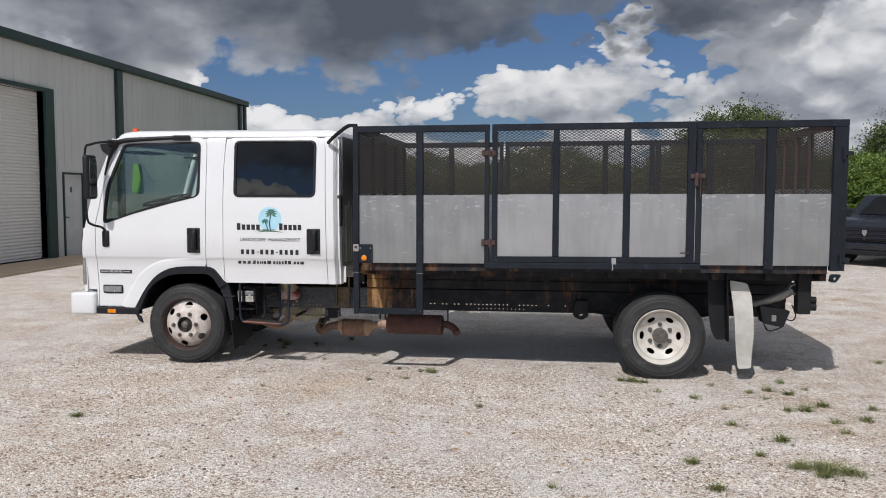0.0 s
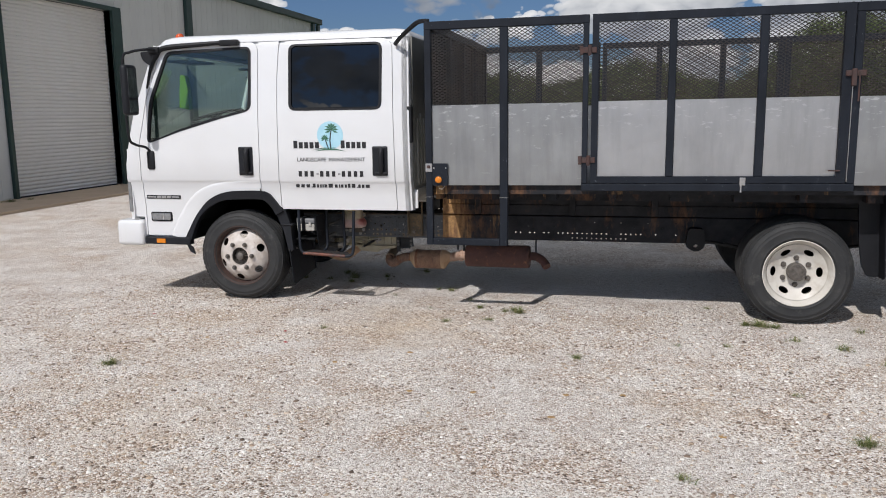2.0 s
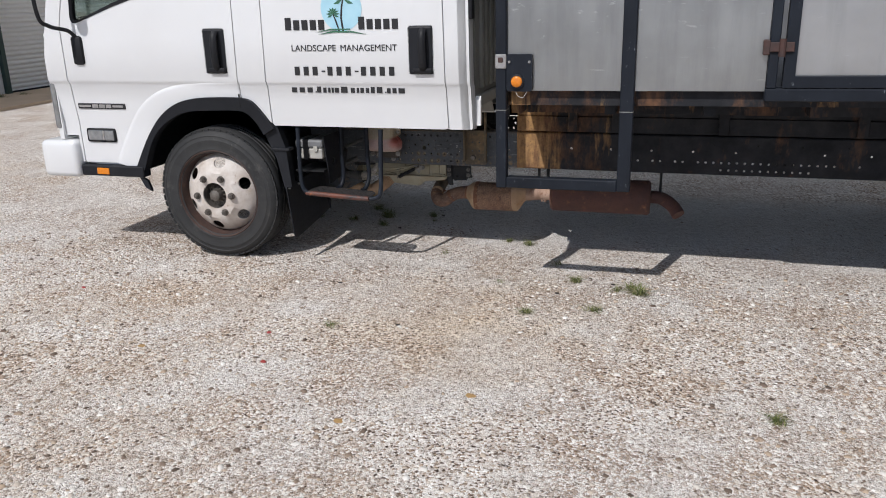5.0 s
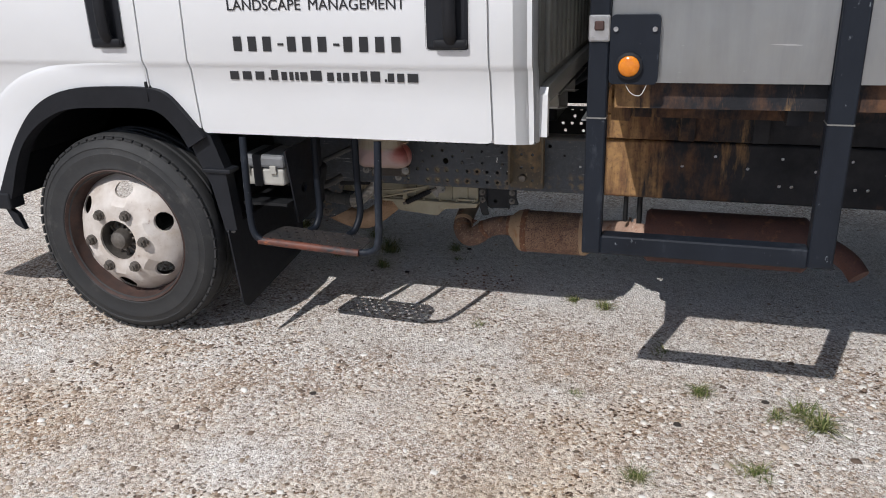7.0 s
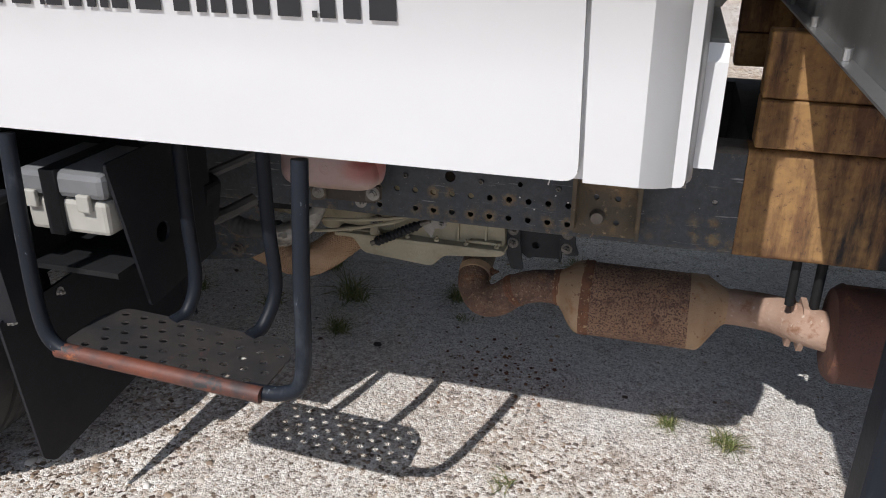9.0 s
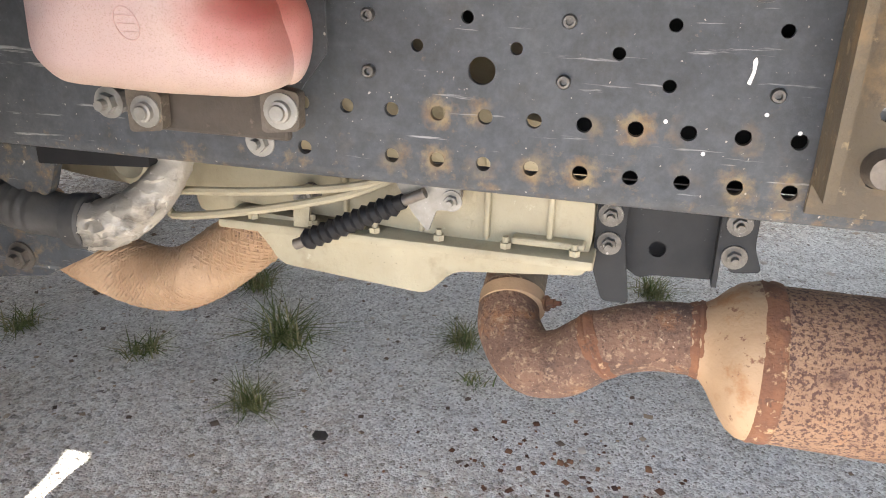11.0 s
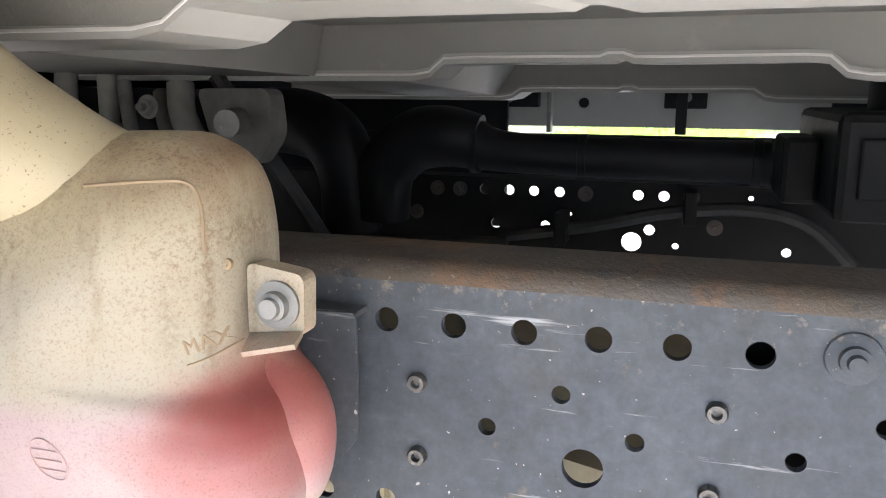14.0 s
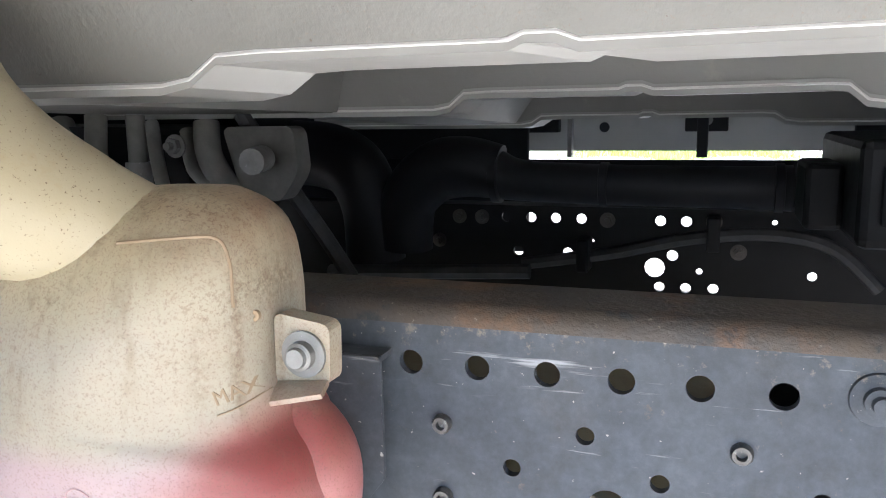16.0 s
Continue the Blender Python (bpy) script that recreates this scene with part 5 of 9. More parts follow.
def side(z):
    """How the cab's flank curves with height: where its skin stands in y."""
    return float(np.interp(z, (0.45, 0.78, 1.0, 1.012, 1.03, 1.5, 1.62, 2.10, 2.15, 2.20), (7.285, 7.282, 7.258, 7.250, 7.241, 7.243, 7.250, 7.292, 7.305, 7.335)))


CUTS = (0.78, 0.9, 1.0, 1.012, 1.03, 1.25, 1.5, 1.62, 1.85, 2.10, 2.15)
FRONT_WINDOW = [(-3.762, 1.337), (-3.716, 1.70), (-3.556, 2.092), (-2.795, 2.114), (-2.804, 1.605), (-3.103, 1.54), (-3.459, 1.442)]
REAR_WINDOW = [(-2.450, 1.602), (-2.446, 2.120), (-1.672, 2.118), (-1.677, 1.602)]


def softened(pts, times=2):
    """The same line with its corners cut round."""
    for _ in range(times):
        pts = [pts[0]] + [((1 - k) * a[0] + k * b[0], (1 - k) * a[1] + k * b[1]) for a, b in zip(pts, pts[1:]) for k in (0.25, 0.75)] + [pts[-1]]
    return pts


ARCH_OUT = softened([(-3.487, 0.505), (-3.37, 0.712), (-3.271, 0.828), (-3.165, 0.897), (-3.049, 0.931), (-2.914, 0.939), (-2.74, 0.94), (-2.674, 0.924), (-2.63, 0.874), (-2.556, 0.772)])
ARCH_IN = softened([(-3.425, 0.505), (-3.344, 0.694), (-3.252, 0.785), (-3.15, 0.837), (-3.072, 0.86), (-2.929, 0.865), (-2.784, 0.869), (-2.711, 0.861), (-2.655, 0.8), (-2.62, 0.735)])


def grow(points, d):
    """Moves a polygon's corners away from its middle by about d."""
    c = sum((Vector(p) for p in points), Vector((0, 0))) / len(points)
    return [tuple(Vector(p) + (Vector(p) - c).normalized() * d) for p in points]


def mirror_y(bm):
    for v in bm.verts:
        v.co.y = far(v.co.y)
    bmesh.ops.reverse_faces(bm, faces=bm.faces)
    return bm


def build_cab():
    cab = part("cab_body", cab_shell(), WHITE, TRUCK, "glossy white cab body", smooth=True)
    front_door = [(-3.845, 0.54), (-3.845, 1.325), (-3.798, 1.50), (-3.752, 1.72), (-3.605, 2.115), (-3.545, 2.155), (-2.728, 2.158), (-2.742, 0.935)] + [(x, z - 0.004) for x, z in ARCH_OUT[::-1] if x < -2.75] + [(-3.492, 0.54)]
    rear_door = [(-2.566, 0.785), (-2.556, 1.86), (-2.535, 2.156), (-1.585, 2.152), (-1.563, 0.785)]
    for nm, outline, win, glassy, flip, lab in (("front_door", front_door, FRONT_WINDOW, GLASS, False, "white front door, shut"), ("rear_door", rear_door, REAR_WINDOW, TINT, False, "white lettered rear door, shut"),
                                               ("front_door", front_door, FRONT_WINDOW, GLASS, True, ""), ("rear_door", rear_door, REAR_WINDOW, TINT, True, "")):
        rr = [0.01] * len(outline)
        if nm == "rear_door":
            rr = [0.02, 0.02, 0.09, 0.09, 0.02]
        else:
            rr[5], rr[6], rr[4] = 0.03, 0.09, 0.02
        bm = plate(bmesh.new(), rounded(outline, rr), [rounded(win, 0.05)], cuts=CUTS, bend=side, thick=0.012)
        door = part(nm, mirror_y(bm) if flip else bm, WHITE, TRUCK, lab, smooth=True)
        bm = plate(bmesh.new(), rounded(grow(win, 0.012), 0.06), [rounded(grow(win, -0.016), 0.045)], cuts=CUTS, bend=lambda z: side(z) - 0.003, thick=0.024)
        part("window_seal", mirror_y(bm) if flip else bm, SEAL, door, "black rubber window seal")
        bm = plate(bmesh.new(), rounded(win, 0.05), cuts=CUTS, bend=lambda z: side(z) + 0.008, thick=0.004)
        pane = part("window_pane", mirror_y(bm) if flip else bm, glassy, door, "clear greenish glass" if glassy is GLASS else "dark tinted glass")
        pane.visible_shadow = False
        if flip:
            continue
        hx = -2.857 if nm == "front_door" else -1.687
        bm = bmesh.new()
        bx(bm, hx - 0.066, hx + 0.066, side(1.19) - 0.006, side(1.19) + 0.01, 1.066, 1.306, bevel=0.012)
        recess = part("door_handle", bm, BLACKTRIM, door, "black plastic pull handle")
        bm = bmesh.new()
        tube(bm, [(hx + 0.012, 7.236, 1.285), (hx + 0.012, 7.212, 1.26), (hx + 0.012, 7.206, 1.19), (hx + 0.012, 7.212, 1.115), (hx + 0.012, 7.236, 1.09)], 0.016, seg=10, n=4)
        bx(bm, hx - 0.03, hx + 0.05, 7.216, 7.236, 1.075, 1.10, bevel=0.006)
        for v in bm.verts:
            v.co.x = hx + (v.co.x - hx) * 1.25
        cylinder = bm
        me = part("handle_grip", cylinder, SEAL, door, "black pull grip", smooth=True)
        bm = bmesh.new()
        cyl(bm, (hx + 0.04, 7.236, 1.083), (hx + 0.04, 7.229, 1.083), 0.008)
        part("key_lock", bm, STEEL, door, "steel key lock")
        if nm == "rear_door":
            door_graphics(door)
    # white flare that swells out towards the wheel arch
    flare = softened([(-3.625, 0.545), (-3.53, 0.72), (-3.43, 0.86), (-3.31, 0.952), (-3.17, 1.001), (-3.0, 1.017), (-2.747, 1.019)])
    inner = [p for p in ARCH_OUT if p[0] < -2.747] + [(-2.747, 0.937)]

    def along(line, t):
        steps = np.concatenate([[0], np.cumsum([math.dist(p, q) for p, q in zip(line, line[1:])])])
        return [float(np.interp(t * steps[-1], steps, [p[k] for p in line])) for k in (0, 1)]

    for flip in (False, True):
        bm = bmesh.new()
        rows = []
        for out, k in ((-0.001, 0.0), (0.003, 0.06), (0.006, 0.13), (0.0075, 0.24), (0.0080, 0.6), (0.0070, 1.03)):
            row = []
            for i in range(41):
                (xa, za), (xb, zb) = along(flare, i / 40), along(inner, i / 40)
                x, z = xa + (xb - xa) * k, za + (zb - za) * k
                row.append(bm.verts.new((x, side(z) - out * min(1.0, (40 - i) / 14 + 0.25), z)))
            rows.append(row)
        for p, q in zip(rows, rows[1:]):
            for i in range(40):
                bm.faces.new((p[i], p[i + 1], q[i + 1], q[i]))
        bm.normal_update()
        if sum(f.normal.y for f in bm.faces) > 0:
            bmesh.ops.reverse_faces(bm, faces=bm.faces[:])
        part("fender_flare", mirror_y(bm) if flip else bm, WHITE, TRUCK, smooth=True)
    arch = bmesh.new()
    plate(arch, ARCH_OUT + ARCH_IN[::-1], cuts=(0.78, 0.9), bend=lambda z: side(z) - 0.022, thick=0.06)
    part("wheel_arch_trim", arch, BLACKTRIM, TRUCK, "black plastic wheel arch trim", smooth=True)
    part("arch_seam", box(-2.744, -2.738, side(0.92) - 0.0235, side(0.92) - 0.015, 0.892, 0.958), SEAL, TRUCK)
    plate(bm := bmesh.new(), ARCH_OUT + ARCH_IN[::-1], cuts=(0.78, 0.9), bend=lambda z: side(z) - 0.022, thick=0.06)
    part("wheel_arch_trim", mirror_y(bm), BLACKTRIM, TRUCK, smooth=True)
    # dark liner over the wheel
    for flip in (False, True):
        bm = bmesh.new()
        prof = [(-3.44, 0.50), (-3.40, 0.66), (-3.30, 0.80), (-3.15, 0.885), (-2.80, 0.89), (-2.68, 0.83), (-2.60, 0.70), (-2.56, 0.45)]
        rings = [[bm.verts.new((x, y, z)) for x, z in prof] for y in (7.30, 7.80)]
        for k in range(len(prof) - 1):
            bm.faces.new((rings[0][k], rings[0][k + 1], rings[1][k + 1], rings[1][k]))
        bm.faces.new(rings[1])
        bmesh.ops.solidify(bm, geom=bm.faces[:], thickness=0.006)
        part("fender_liner", mirror_y(bm) if flip else bm, BLACKTRIM, TRUCK, "black inner fender liner")
    # added out of sight to cut down the sunlit patch on the ground
    part("sun_blocker", box(-2.80, -2.50, 7.807, 7.813, 0.18, 0.50), BLACKTRIM, TRUCK, "unseen black sheet that blocks sun behind the front wheel")
    # splash flap behind the front wheel
    bm = bmesh.new()
    plate(bm, [(-2.625, 0.735), (-2.60, 0.80), (-2.545, 0.775), (-2.505, 0.66), (-2.485, 0.44), (-2.53, 0.43), (-2.565, 0.60)], y=7.285, thick=0.05)
    bx(bm, -2.59, -2.48, 7.275, 7.34, 0.645, 0.66, bevel=0.004)
    part("splash_guard", bm, BLACKTRIM, TRUCK, "black plastic splash guard")
    bm = plate(bmesh.new(), rounded([(7.275, 0.44), (7.275, 0.16), (7.30, 0.14), (7.76, 0.19), (7.76, 0.46)], 0.01), bend=lambda z: -2.52 + 0.10 * (0.44 - z), thick=0.006, ways="yz")
    part("mud_flap", bm, BLACKTRIM, TRUCK, "black rubber mud flap")
    bm = bmesh.new()
    for y in (7.30, 7.42):
        hexbolt(bm, (-2.515, y, 0.428), (1, 0, 0), 0.006, 0.005, 0.01)
    part("flap_bolt", bm, STEEL, TRUCK, "steel flap bolts")
    # front face, lamps, bumper
    bm = bmesh.new()
    bx(bm, -4.13, -3.868, 7.235, far(7.235), 0.448, 0.672, bevel=0.035, seg=3)
    part("front_bumper", bm, WHITE, TRUCK, "white steel front bumper", smooth=True)
    bm = bmesh.new()
    bx(bm, -3.865, -3.43, 7.255, 7.33, 0.462, 0.527, bevel=0.008)
    strip = part("step_rail", bm, BLACKTRIM, TRUCK, "black lower door rail")
    part("side_marker", box(-3.75, -3.665, 7.249, 7.262, 0.474, 0.512, bevel=0.004), AMBER, strip, "amber side marker lens")
    part("tie_down", plate(bmesh.new(), [(-3.45, 0.46), (-3.42, 0.44), (-3.40, 0.38), (-3.44, 0.40), (-3.47, 0.46)], y=7.27, thick=0.02), BLACKTRIM, TRUCK)
    lamp = part("turn_lamp", box(-3.80, -3.60, side(0.7) - 0.008, side(0.7) + 0.004, 0.665, 0.745, bevel=0.012), SEAL, TRUCK, "side turn lamp in black bezel")
    part("lamp_lens", box(-3.79, -3.61, side(0.7) - 0.014, side(0.7) - 0.007, 0.675, 0.735, bevel=0.006), CLEARLENS, lamp, "clear lens")
    part("lens_divider", box(-3.685, -3.675, side(0.7) - 0.0165, side(0.7) - 0.0145, 0.677, 0.733), STEEL, lamp)
    badge = part("badge_plate", box(-3.825, -3.500, side(0.88) - 0.005, side(0.88) + 0.002, 0.861, 0.893, bevel=0.003), LETTER, TRUCK, "black badge strip with raised bars")
    bars = bmesh.new()
    for a, b in ((-3.815, -3.735), (-3.725, -3.685), (-3.678, -3.638), (-3.631, -3.595), (-3.585, -3.515)):
        h = 0.006 if b - a > 0.05 else 0.010
        bx(bars, a, b, side(0.88) - 0.0065, side(0.88) - 0.0045, 0.877 - h, 0.877 + h)
    part("badge_bar", bars, STEEL, badge, "chrome bars")
    part("headlamp", box(-4.0, -3.96, 7.252, 7.60, 0.74, 1.02, bevel=0.015), CLEARLENS, TRUCK, "clear headlamp unit")
    part("headlamp", box(-4.0, -3.96, far(7.60), far(7.252), 0.74, 1.02, bevel=0.015), CLEARLENS, TRUCK, "clear headlamp unit")
    part("grille", box(-4.005, -3.97, 7.62, far(7.62), 0.74, 1.0, bevel=0.015), BLACKTRIM, TRUCK, "black front grille")
    bm = bmesh.new()
    ws = [bm.verts.new(p) for p in ((-3.955, 7.33, 1.30), (-3.955, far(7.33), 1.30), (-3.672, far(7.38), 2.10), (-3.672, 7.38, 2.10))]
    bm.faces.new(ws)
    bmesh.ops.solidify(bm, geom=bm.faces[:], thickness=0.006)
    pane = part("windshield", bm, GLASS, TRUCK, "clear windshield")
    pane.visible_shadow = False
    # roof lamp, rain visor, mirror
    bm = bmesh.new()
    lathe(bm, (-3.545, 7.50, 2.232), [(0.0, 0.036), (0.02, 0.034), (0.032, 0.02), (0.038, 0.0), (0.038, -0.012)], seg=20, axis="z")
    part("roof_marker", bm, ORANGELENS, TRUCK, "small orange roof marker lamp", smooth=True)
    bm = bmesh.new()
    tube(bm, [(-3.745, 7.262, 1.80), (-3.70, 7.262, 1.95), (-3.635, 7.268, 2.08), (-3.56, 7.272, 2.128), (-3.30, 7.276, 2.146), (-3.0, 7.28, 2.158)], [0.008, 0.014, 0.022, 0.023, 0.020, 0.016], seg=8)
    bx(bm, -3.05, -2.89, 7.258, 7.30, 2.130, 2.178, bevel=0.006)
    plate(bm, rounded([(-3.79, 2.10), (-3.60, 2.115), (-3.62, 2.06), (-3.70, 1.985), (-3.765, 2.03)], 0.02), y=7.262, thick=0.02)
    part("rain_visor", bm, SEAL, TRUCK, "black rain visor over the window", smooth=True)
    bm = bmesh.new()
    tube(bm, [(-3.62, 7.26, 2.112), (-3.67, 7.18, 2.115), (-3.77, 7.09, 2.088), (-3.812, 7.05, 2.03), (-3.812, 7.04, 1.7), (-3.81, 7.05, 1.40), (-3.79, 7.10, 1.335), (-3.755, 7.20, 1.305), (-3.735, 7.245, 1.25)], 0.011, seg=8, n=8)
    bx(bm, -3.70, -3.60, 7.235, 7.29, 2.085, 2.14, bevel=0.012)
    bx(bm, -3.775, -3.705, 7.222, 7.262, 1.115, 1.275, bevel=0.016)
    arm = part("mirror_arm", bm, SEAL, TRUCK, "black tubular mirror arm", smooth=True)
    bm = bmesh.new()
    bx(bm, -3.80, -3.735, 6.96, 7.13, 1.575, 1.985, bevel=0.03, seg=3)
    mirror = part("mirror_housing", bm, BLACKTRIM, TRUCK, "tall black door mirror", smooth=True)
    part("mirror_glass", box(-3.736, -3.732, 6.985, 7.105, 1.72, 1.955), CHROME, mirror, "mirror glass")
    part("mirror_glass", box(-3.736, -3.732, 6.985, 7.105, 1.60, 1.70), CHROME, mirror, "small wide mirror glass")
    bm = bmesh.new()
    tube(bm, [(-3.66, far(7.26), 2.1), (-3.86, far(7.08), 2.08), (-3.9, far(7.04), 1.7), (-3.86, far(7.1), 1.35), (-3.74, far(7.245), 1.25)], 0.011, seg=8, n=6)
    bx(bm, -3.905, -3.845, far(7.13), far(6.95), 1.575, 2.0, bevel=0.03)
    part("mirror_housing", bm, BLACKTRIM, TRUCK, "black door mirror on the kerb side")
    cab_back()
    cab_inside()
    return cab


def cab_shell():
    """Inner side skins with window openings, roof, front and rear wall."""
    bm = bmesh.new()
    outline = [(-3.990, 0.70), (-3.985, 1.155), (-3.965, 1.265), (-3.880, 1.592), (-3.680, 2.13), (-3.62, 2.165), (-1.50, 2.165), (-1.452, 2.12), (-1.437, 0.785), (-2.55, 0.785)] + ARCH_OUT[::-1][1:] + [(-3.865, 0.535), (-3.865, 0.70)]
    rr = [0.01] * len(outline)
    rr[6] = 0.04
    for flip in (False, True):
        t = plate(bmesh.new(), rounded(outline, rr, 3), [rounded(grow(FRONT_WINDOW, 0.004), 0.05), rounded(grow(REAR_WINDOW, 0.004), 0.05)], cuts=CUTS, bend=lambda z: side(z) + 0.014, thick=0.02)
        if flip:
            mirror_y(t)
        me = bpy.data.meshes.new("tmp")
        t.to_mesh(me)
        t.free()
        bm.from_mesh(me)
        bpy.data.meshes.remove(me)
    # front quarter outside the door gap, flush with the door
    for flip in (False, True):
        for poly in ([(-3.990, 0.70), (-3.985, 1.155), (-3.965, 1.265), (-3.880, 1.592), (-3.680, 2.13), (-3.62, 2.16), (-3.552, 2.163), (-3.613, 2.12), (-3.760, 1.72), (-3.806, 1.50), (-3.852, 1.325), (-3.852, 0.54), (-3.868, 0.54), (-3.868, 0.70)],
                     [(-2.722, 2.163), (-2.736, 0.935)] + [(x, z - 0.004) for x, z in ARCH_OUT if -2.73 < x < -2.58] + [(-2.572, 0.80), (-2.562, 1.86), (-2.541, 2.163)],
                     [(-1.579, 2.163), (-1.557, 0.785), (-1.490, 0.785), (-1.505, 2.163)]):
            t = plate(bmesh.new(), poly, cuts=CUTS, bend=side, thick=0.0125)
            if flip:
                mirror_y(t)
            me = bpy.data.meshes.new("tmp")
            t.to_mesh(me)
            t.free()
            bm.from_mesh(me)
            bpy.data.meshes.remove(me)
    # rounded rear corners down the cab's back
    for flip in (False, True):
        t = bmesh.new()
        zs = [0.785, 0.9, 1.0, 1.012, 1.03, 1.25, 1.5, 1.62, 1.85, 2.10, 2.163]
        rows = []
        for z in zs:
            y0 = side(z)
            x0 = -1.490 - 0.015 * max(0, (z - 0.785) / 1.378)
            rows.append([t.verts.new((x0 + 0.062 * math.sin(a), y0 + 0.062 * (1 - math.cos(a)), z)) for a in (k * math.pi / 12 for k in range(7))])
        for p, q in zip(rows, rows[1:]):
            for k in range(6):
                t.faces.new((p[k], p[k + 1], q[k + 1], q[k]))
        bmesh.ops.solidify(t, geom=t.faces[:], thickness=0.004)
        if flip:
            mirror_y(t)
        me = bpy.data.meshes.new("tmp")
        t.to_mesh(me)
        t.free()
        bm.from_mesh(me)
        bpy.data.meshes.remove(me)
    # roof: rounded plan outlines stacked
    levels = [(2.158, 0.0), (2.178, 0.004), (2.200, 0.018), (2.218, 0.045), (2.230, 0.09), (2.238, 0.17), (2.241, 0.32)]
    rings = []
    for z, d in levels:
        y0, y1 = 7.304 + d, far(7.304 + d)
        x0, x1 = -3.675 + d * 1.5, -1.445 - d
        pts = rounded([(x0, y0), (x1, y0), (x1, y1), (x0, y1)], [0.16, 0.07, 0.07, 0.16], 6)
        rings.append([bm.verts.new((x, y, z)) for x, y in pts])
    n = len(rings[0])
    for p, q in zip(rings, rings[1:]):
        for k in range(n):
            bm.faces.new((p[k], p[(k + 1) % n], q[(k + 1) % n], q[k]))
    bm.faces.new(rings[-1])
    # front: panel below the windshield, pillars
    bx(bm, -3.985, -3.955, 7.262, far(7.262), 0.68, 1.29)
    for flip in (False, True):
        s = (lambda y: far(y)) if flip else (lambda y: y)
        cyl(bm, (-3.955, s(7.29), 1.27), (-3.67, s(7.345), 2.15), 0.035, seg=10)
    bx(bm, -3.68, -3.60, 7.40, far(7.40), 2.09, 2.16)
    return bm


def door_graphics(door):
    """The faded landscaping decal on the rear door: disc with a palm, bars for the name, and the line of words below it."""
    y = lambda z: side(z) - 0.0022
    bm = bmesh.new()
    plate(bm, circle(-2.105, 1.395, 0.112, 36), y=y(1.4), thick=0.0012)
    decal = part("decal_disc", bm, LOGOBLUE, door, "pale blue round decal")
    bm = bmesh.new()
    for trunk in ([(-2.105, 1.285), (-2.112, 1.35), (-2.105, 1.405), (-2.095, 1.44), (-2.088, 1.44), (-2.096, 1.405), (-2.102, 1.35), (-2.095, 1.285)],
                  [(-2.125, 1.285), (-2.140, 1.33), (-2.152, 1.365), (-2.147, 1.367), (-2.132, 1.333), (-2.117, 1.285)]):
        plate(bm, trunk, y=y(1.36) - 0.0014, thick=0.0012)
    part("decal_trunk", bm, LETTER, door, "dark palm trunks")
    bm = bmesh.new()
    for cx, cz, r in ((-2.091, 1.442, 0.062), (-2.150, 1.368, 0.038)):
        for k in range(9):
            a = -0.5 + k * (math.pi + 1.0) / 8
            tip = (cx + r * math.cos(a), cz + r * 0.85 * math.sin(a))
            w = r * 0.13
            mid = (cx + r * 0.55 * math.cos(a) - w * math.sin(a), cz + r * 0.62 * math.sin(a) + w * math.cos(a))
            mid2 = (cx + r * 0.55 * math.cos(a) + w * math.sin(a), cz + r * 0.62 * math.sin(a) - w * math.cos(a))
            plate(bm, [(cx, cz), mid2, tip, mid], y=y(1.44) - 0.0015 - k * 0.0001, thick=0.0008)
    part("decal_palm", bm, LOGOGREEN, door, "dark green palm crowns")
    bm = bmesh.new()
    plate(bm, [(-2.24, 1.268), (-2.16, 1.286), (-2.05, 1.284), (-1.97, 1.266), (-2.05, 1.276), (-2.15, 1.277)], y=y(1.27) - 0.0014, thick=0.001)
    plate(bm, [(-2.26, 1.277), (-2.17, 1.296), (-2.06, 1.296), (-2.06, 1.290), (-2.17, 1.289)], y=y(1.28) - 0.0014, thick=0.001)
    part("decal_grass", bm, LOGOGREEN, door, "dark green ground stroke")
    # the name stands as plain bars, letter by letter in size
    for x0, n, w in ((-2.425, 5, 0.047), (-2.015, 5, 0.045)):
        for k in range(n):
            h = 0.062 if k == 0 and x0 < -2.1 or k == 0 else 0.050
            part("name_bar", box(x0 + k * w, x0 + k * w + w * 0.72, y(1.32) - 0.001, y(1.32), 1.291, 1.291 + h), LETTER, door, "plain dark bar")
    lettering("slogan_word", "LANDSCAPE", -2.397, y(1.19) - 0.0002, 1.184, 0.046, LETTER, door, width=0.250)
    lettering("slogan_word", "MANAGEMENT", -2.120, y(1.19) - 0.0002, 1.184, 0.046, LETTER, door, width=0.308)
    x = -2.395
    for k, g in enumerate("nnn-nnn-nnnn"):
        if g == "-":
            part("number_bar", box(x + 0.006, x + 0.026, y(1.08) - 0.001, y(1.08), 1.079, 1.086), LETTER, door, "plain dark bar")
            x += 0.033
        else:
            part("number_bar", box(x + 0.006, x + 0.034, y(1.08) - 0.001, y(1.08), 1.061, 1.106), LETTER, door, "plain dark bar")
            x += 0.0515
    x = -2.424
    for k, g in enumerate((0.036, 0.036, 0.036, 0.008, 0.028, 0.022, 0.016, 0.014, 0.028, 0.044, 0.026, 0.016, 0.024, 0.022, 0.026, 0.036, 0.008, 0.024, 0.026, 0.040)):
        h = 0.008 if g < 0.01 else (0.036 if k in (4, 9, 14, 15) else 0.026)
        part("address_bar", box(x, x + g * 0.84, y(0.98) - 0.001, y(0.98), 0.970, 0.970 + h), LETTER, door, "plain dark bar")
        x += g * 1.27


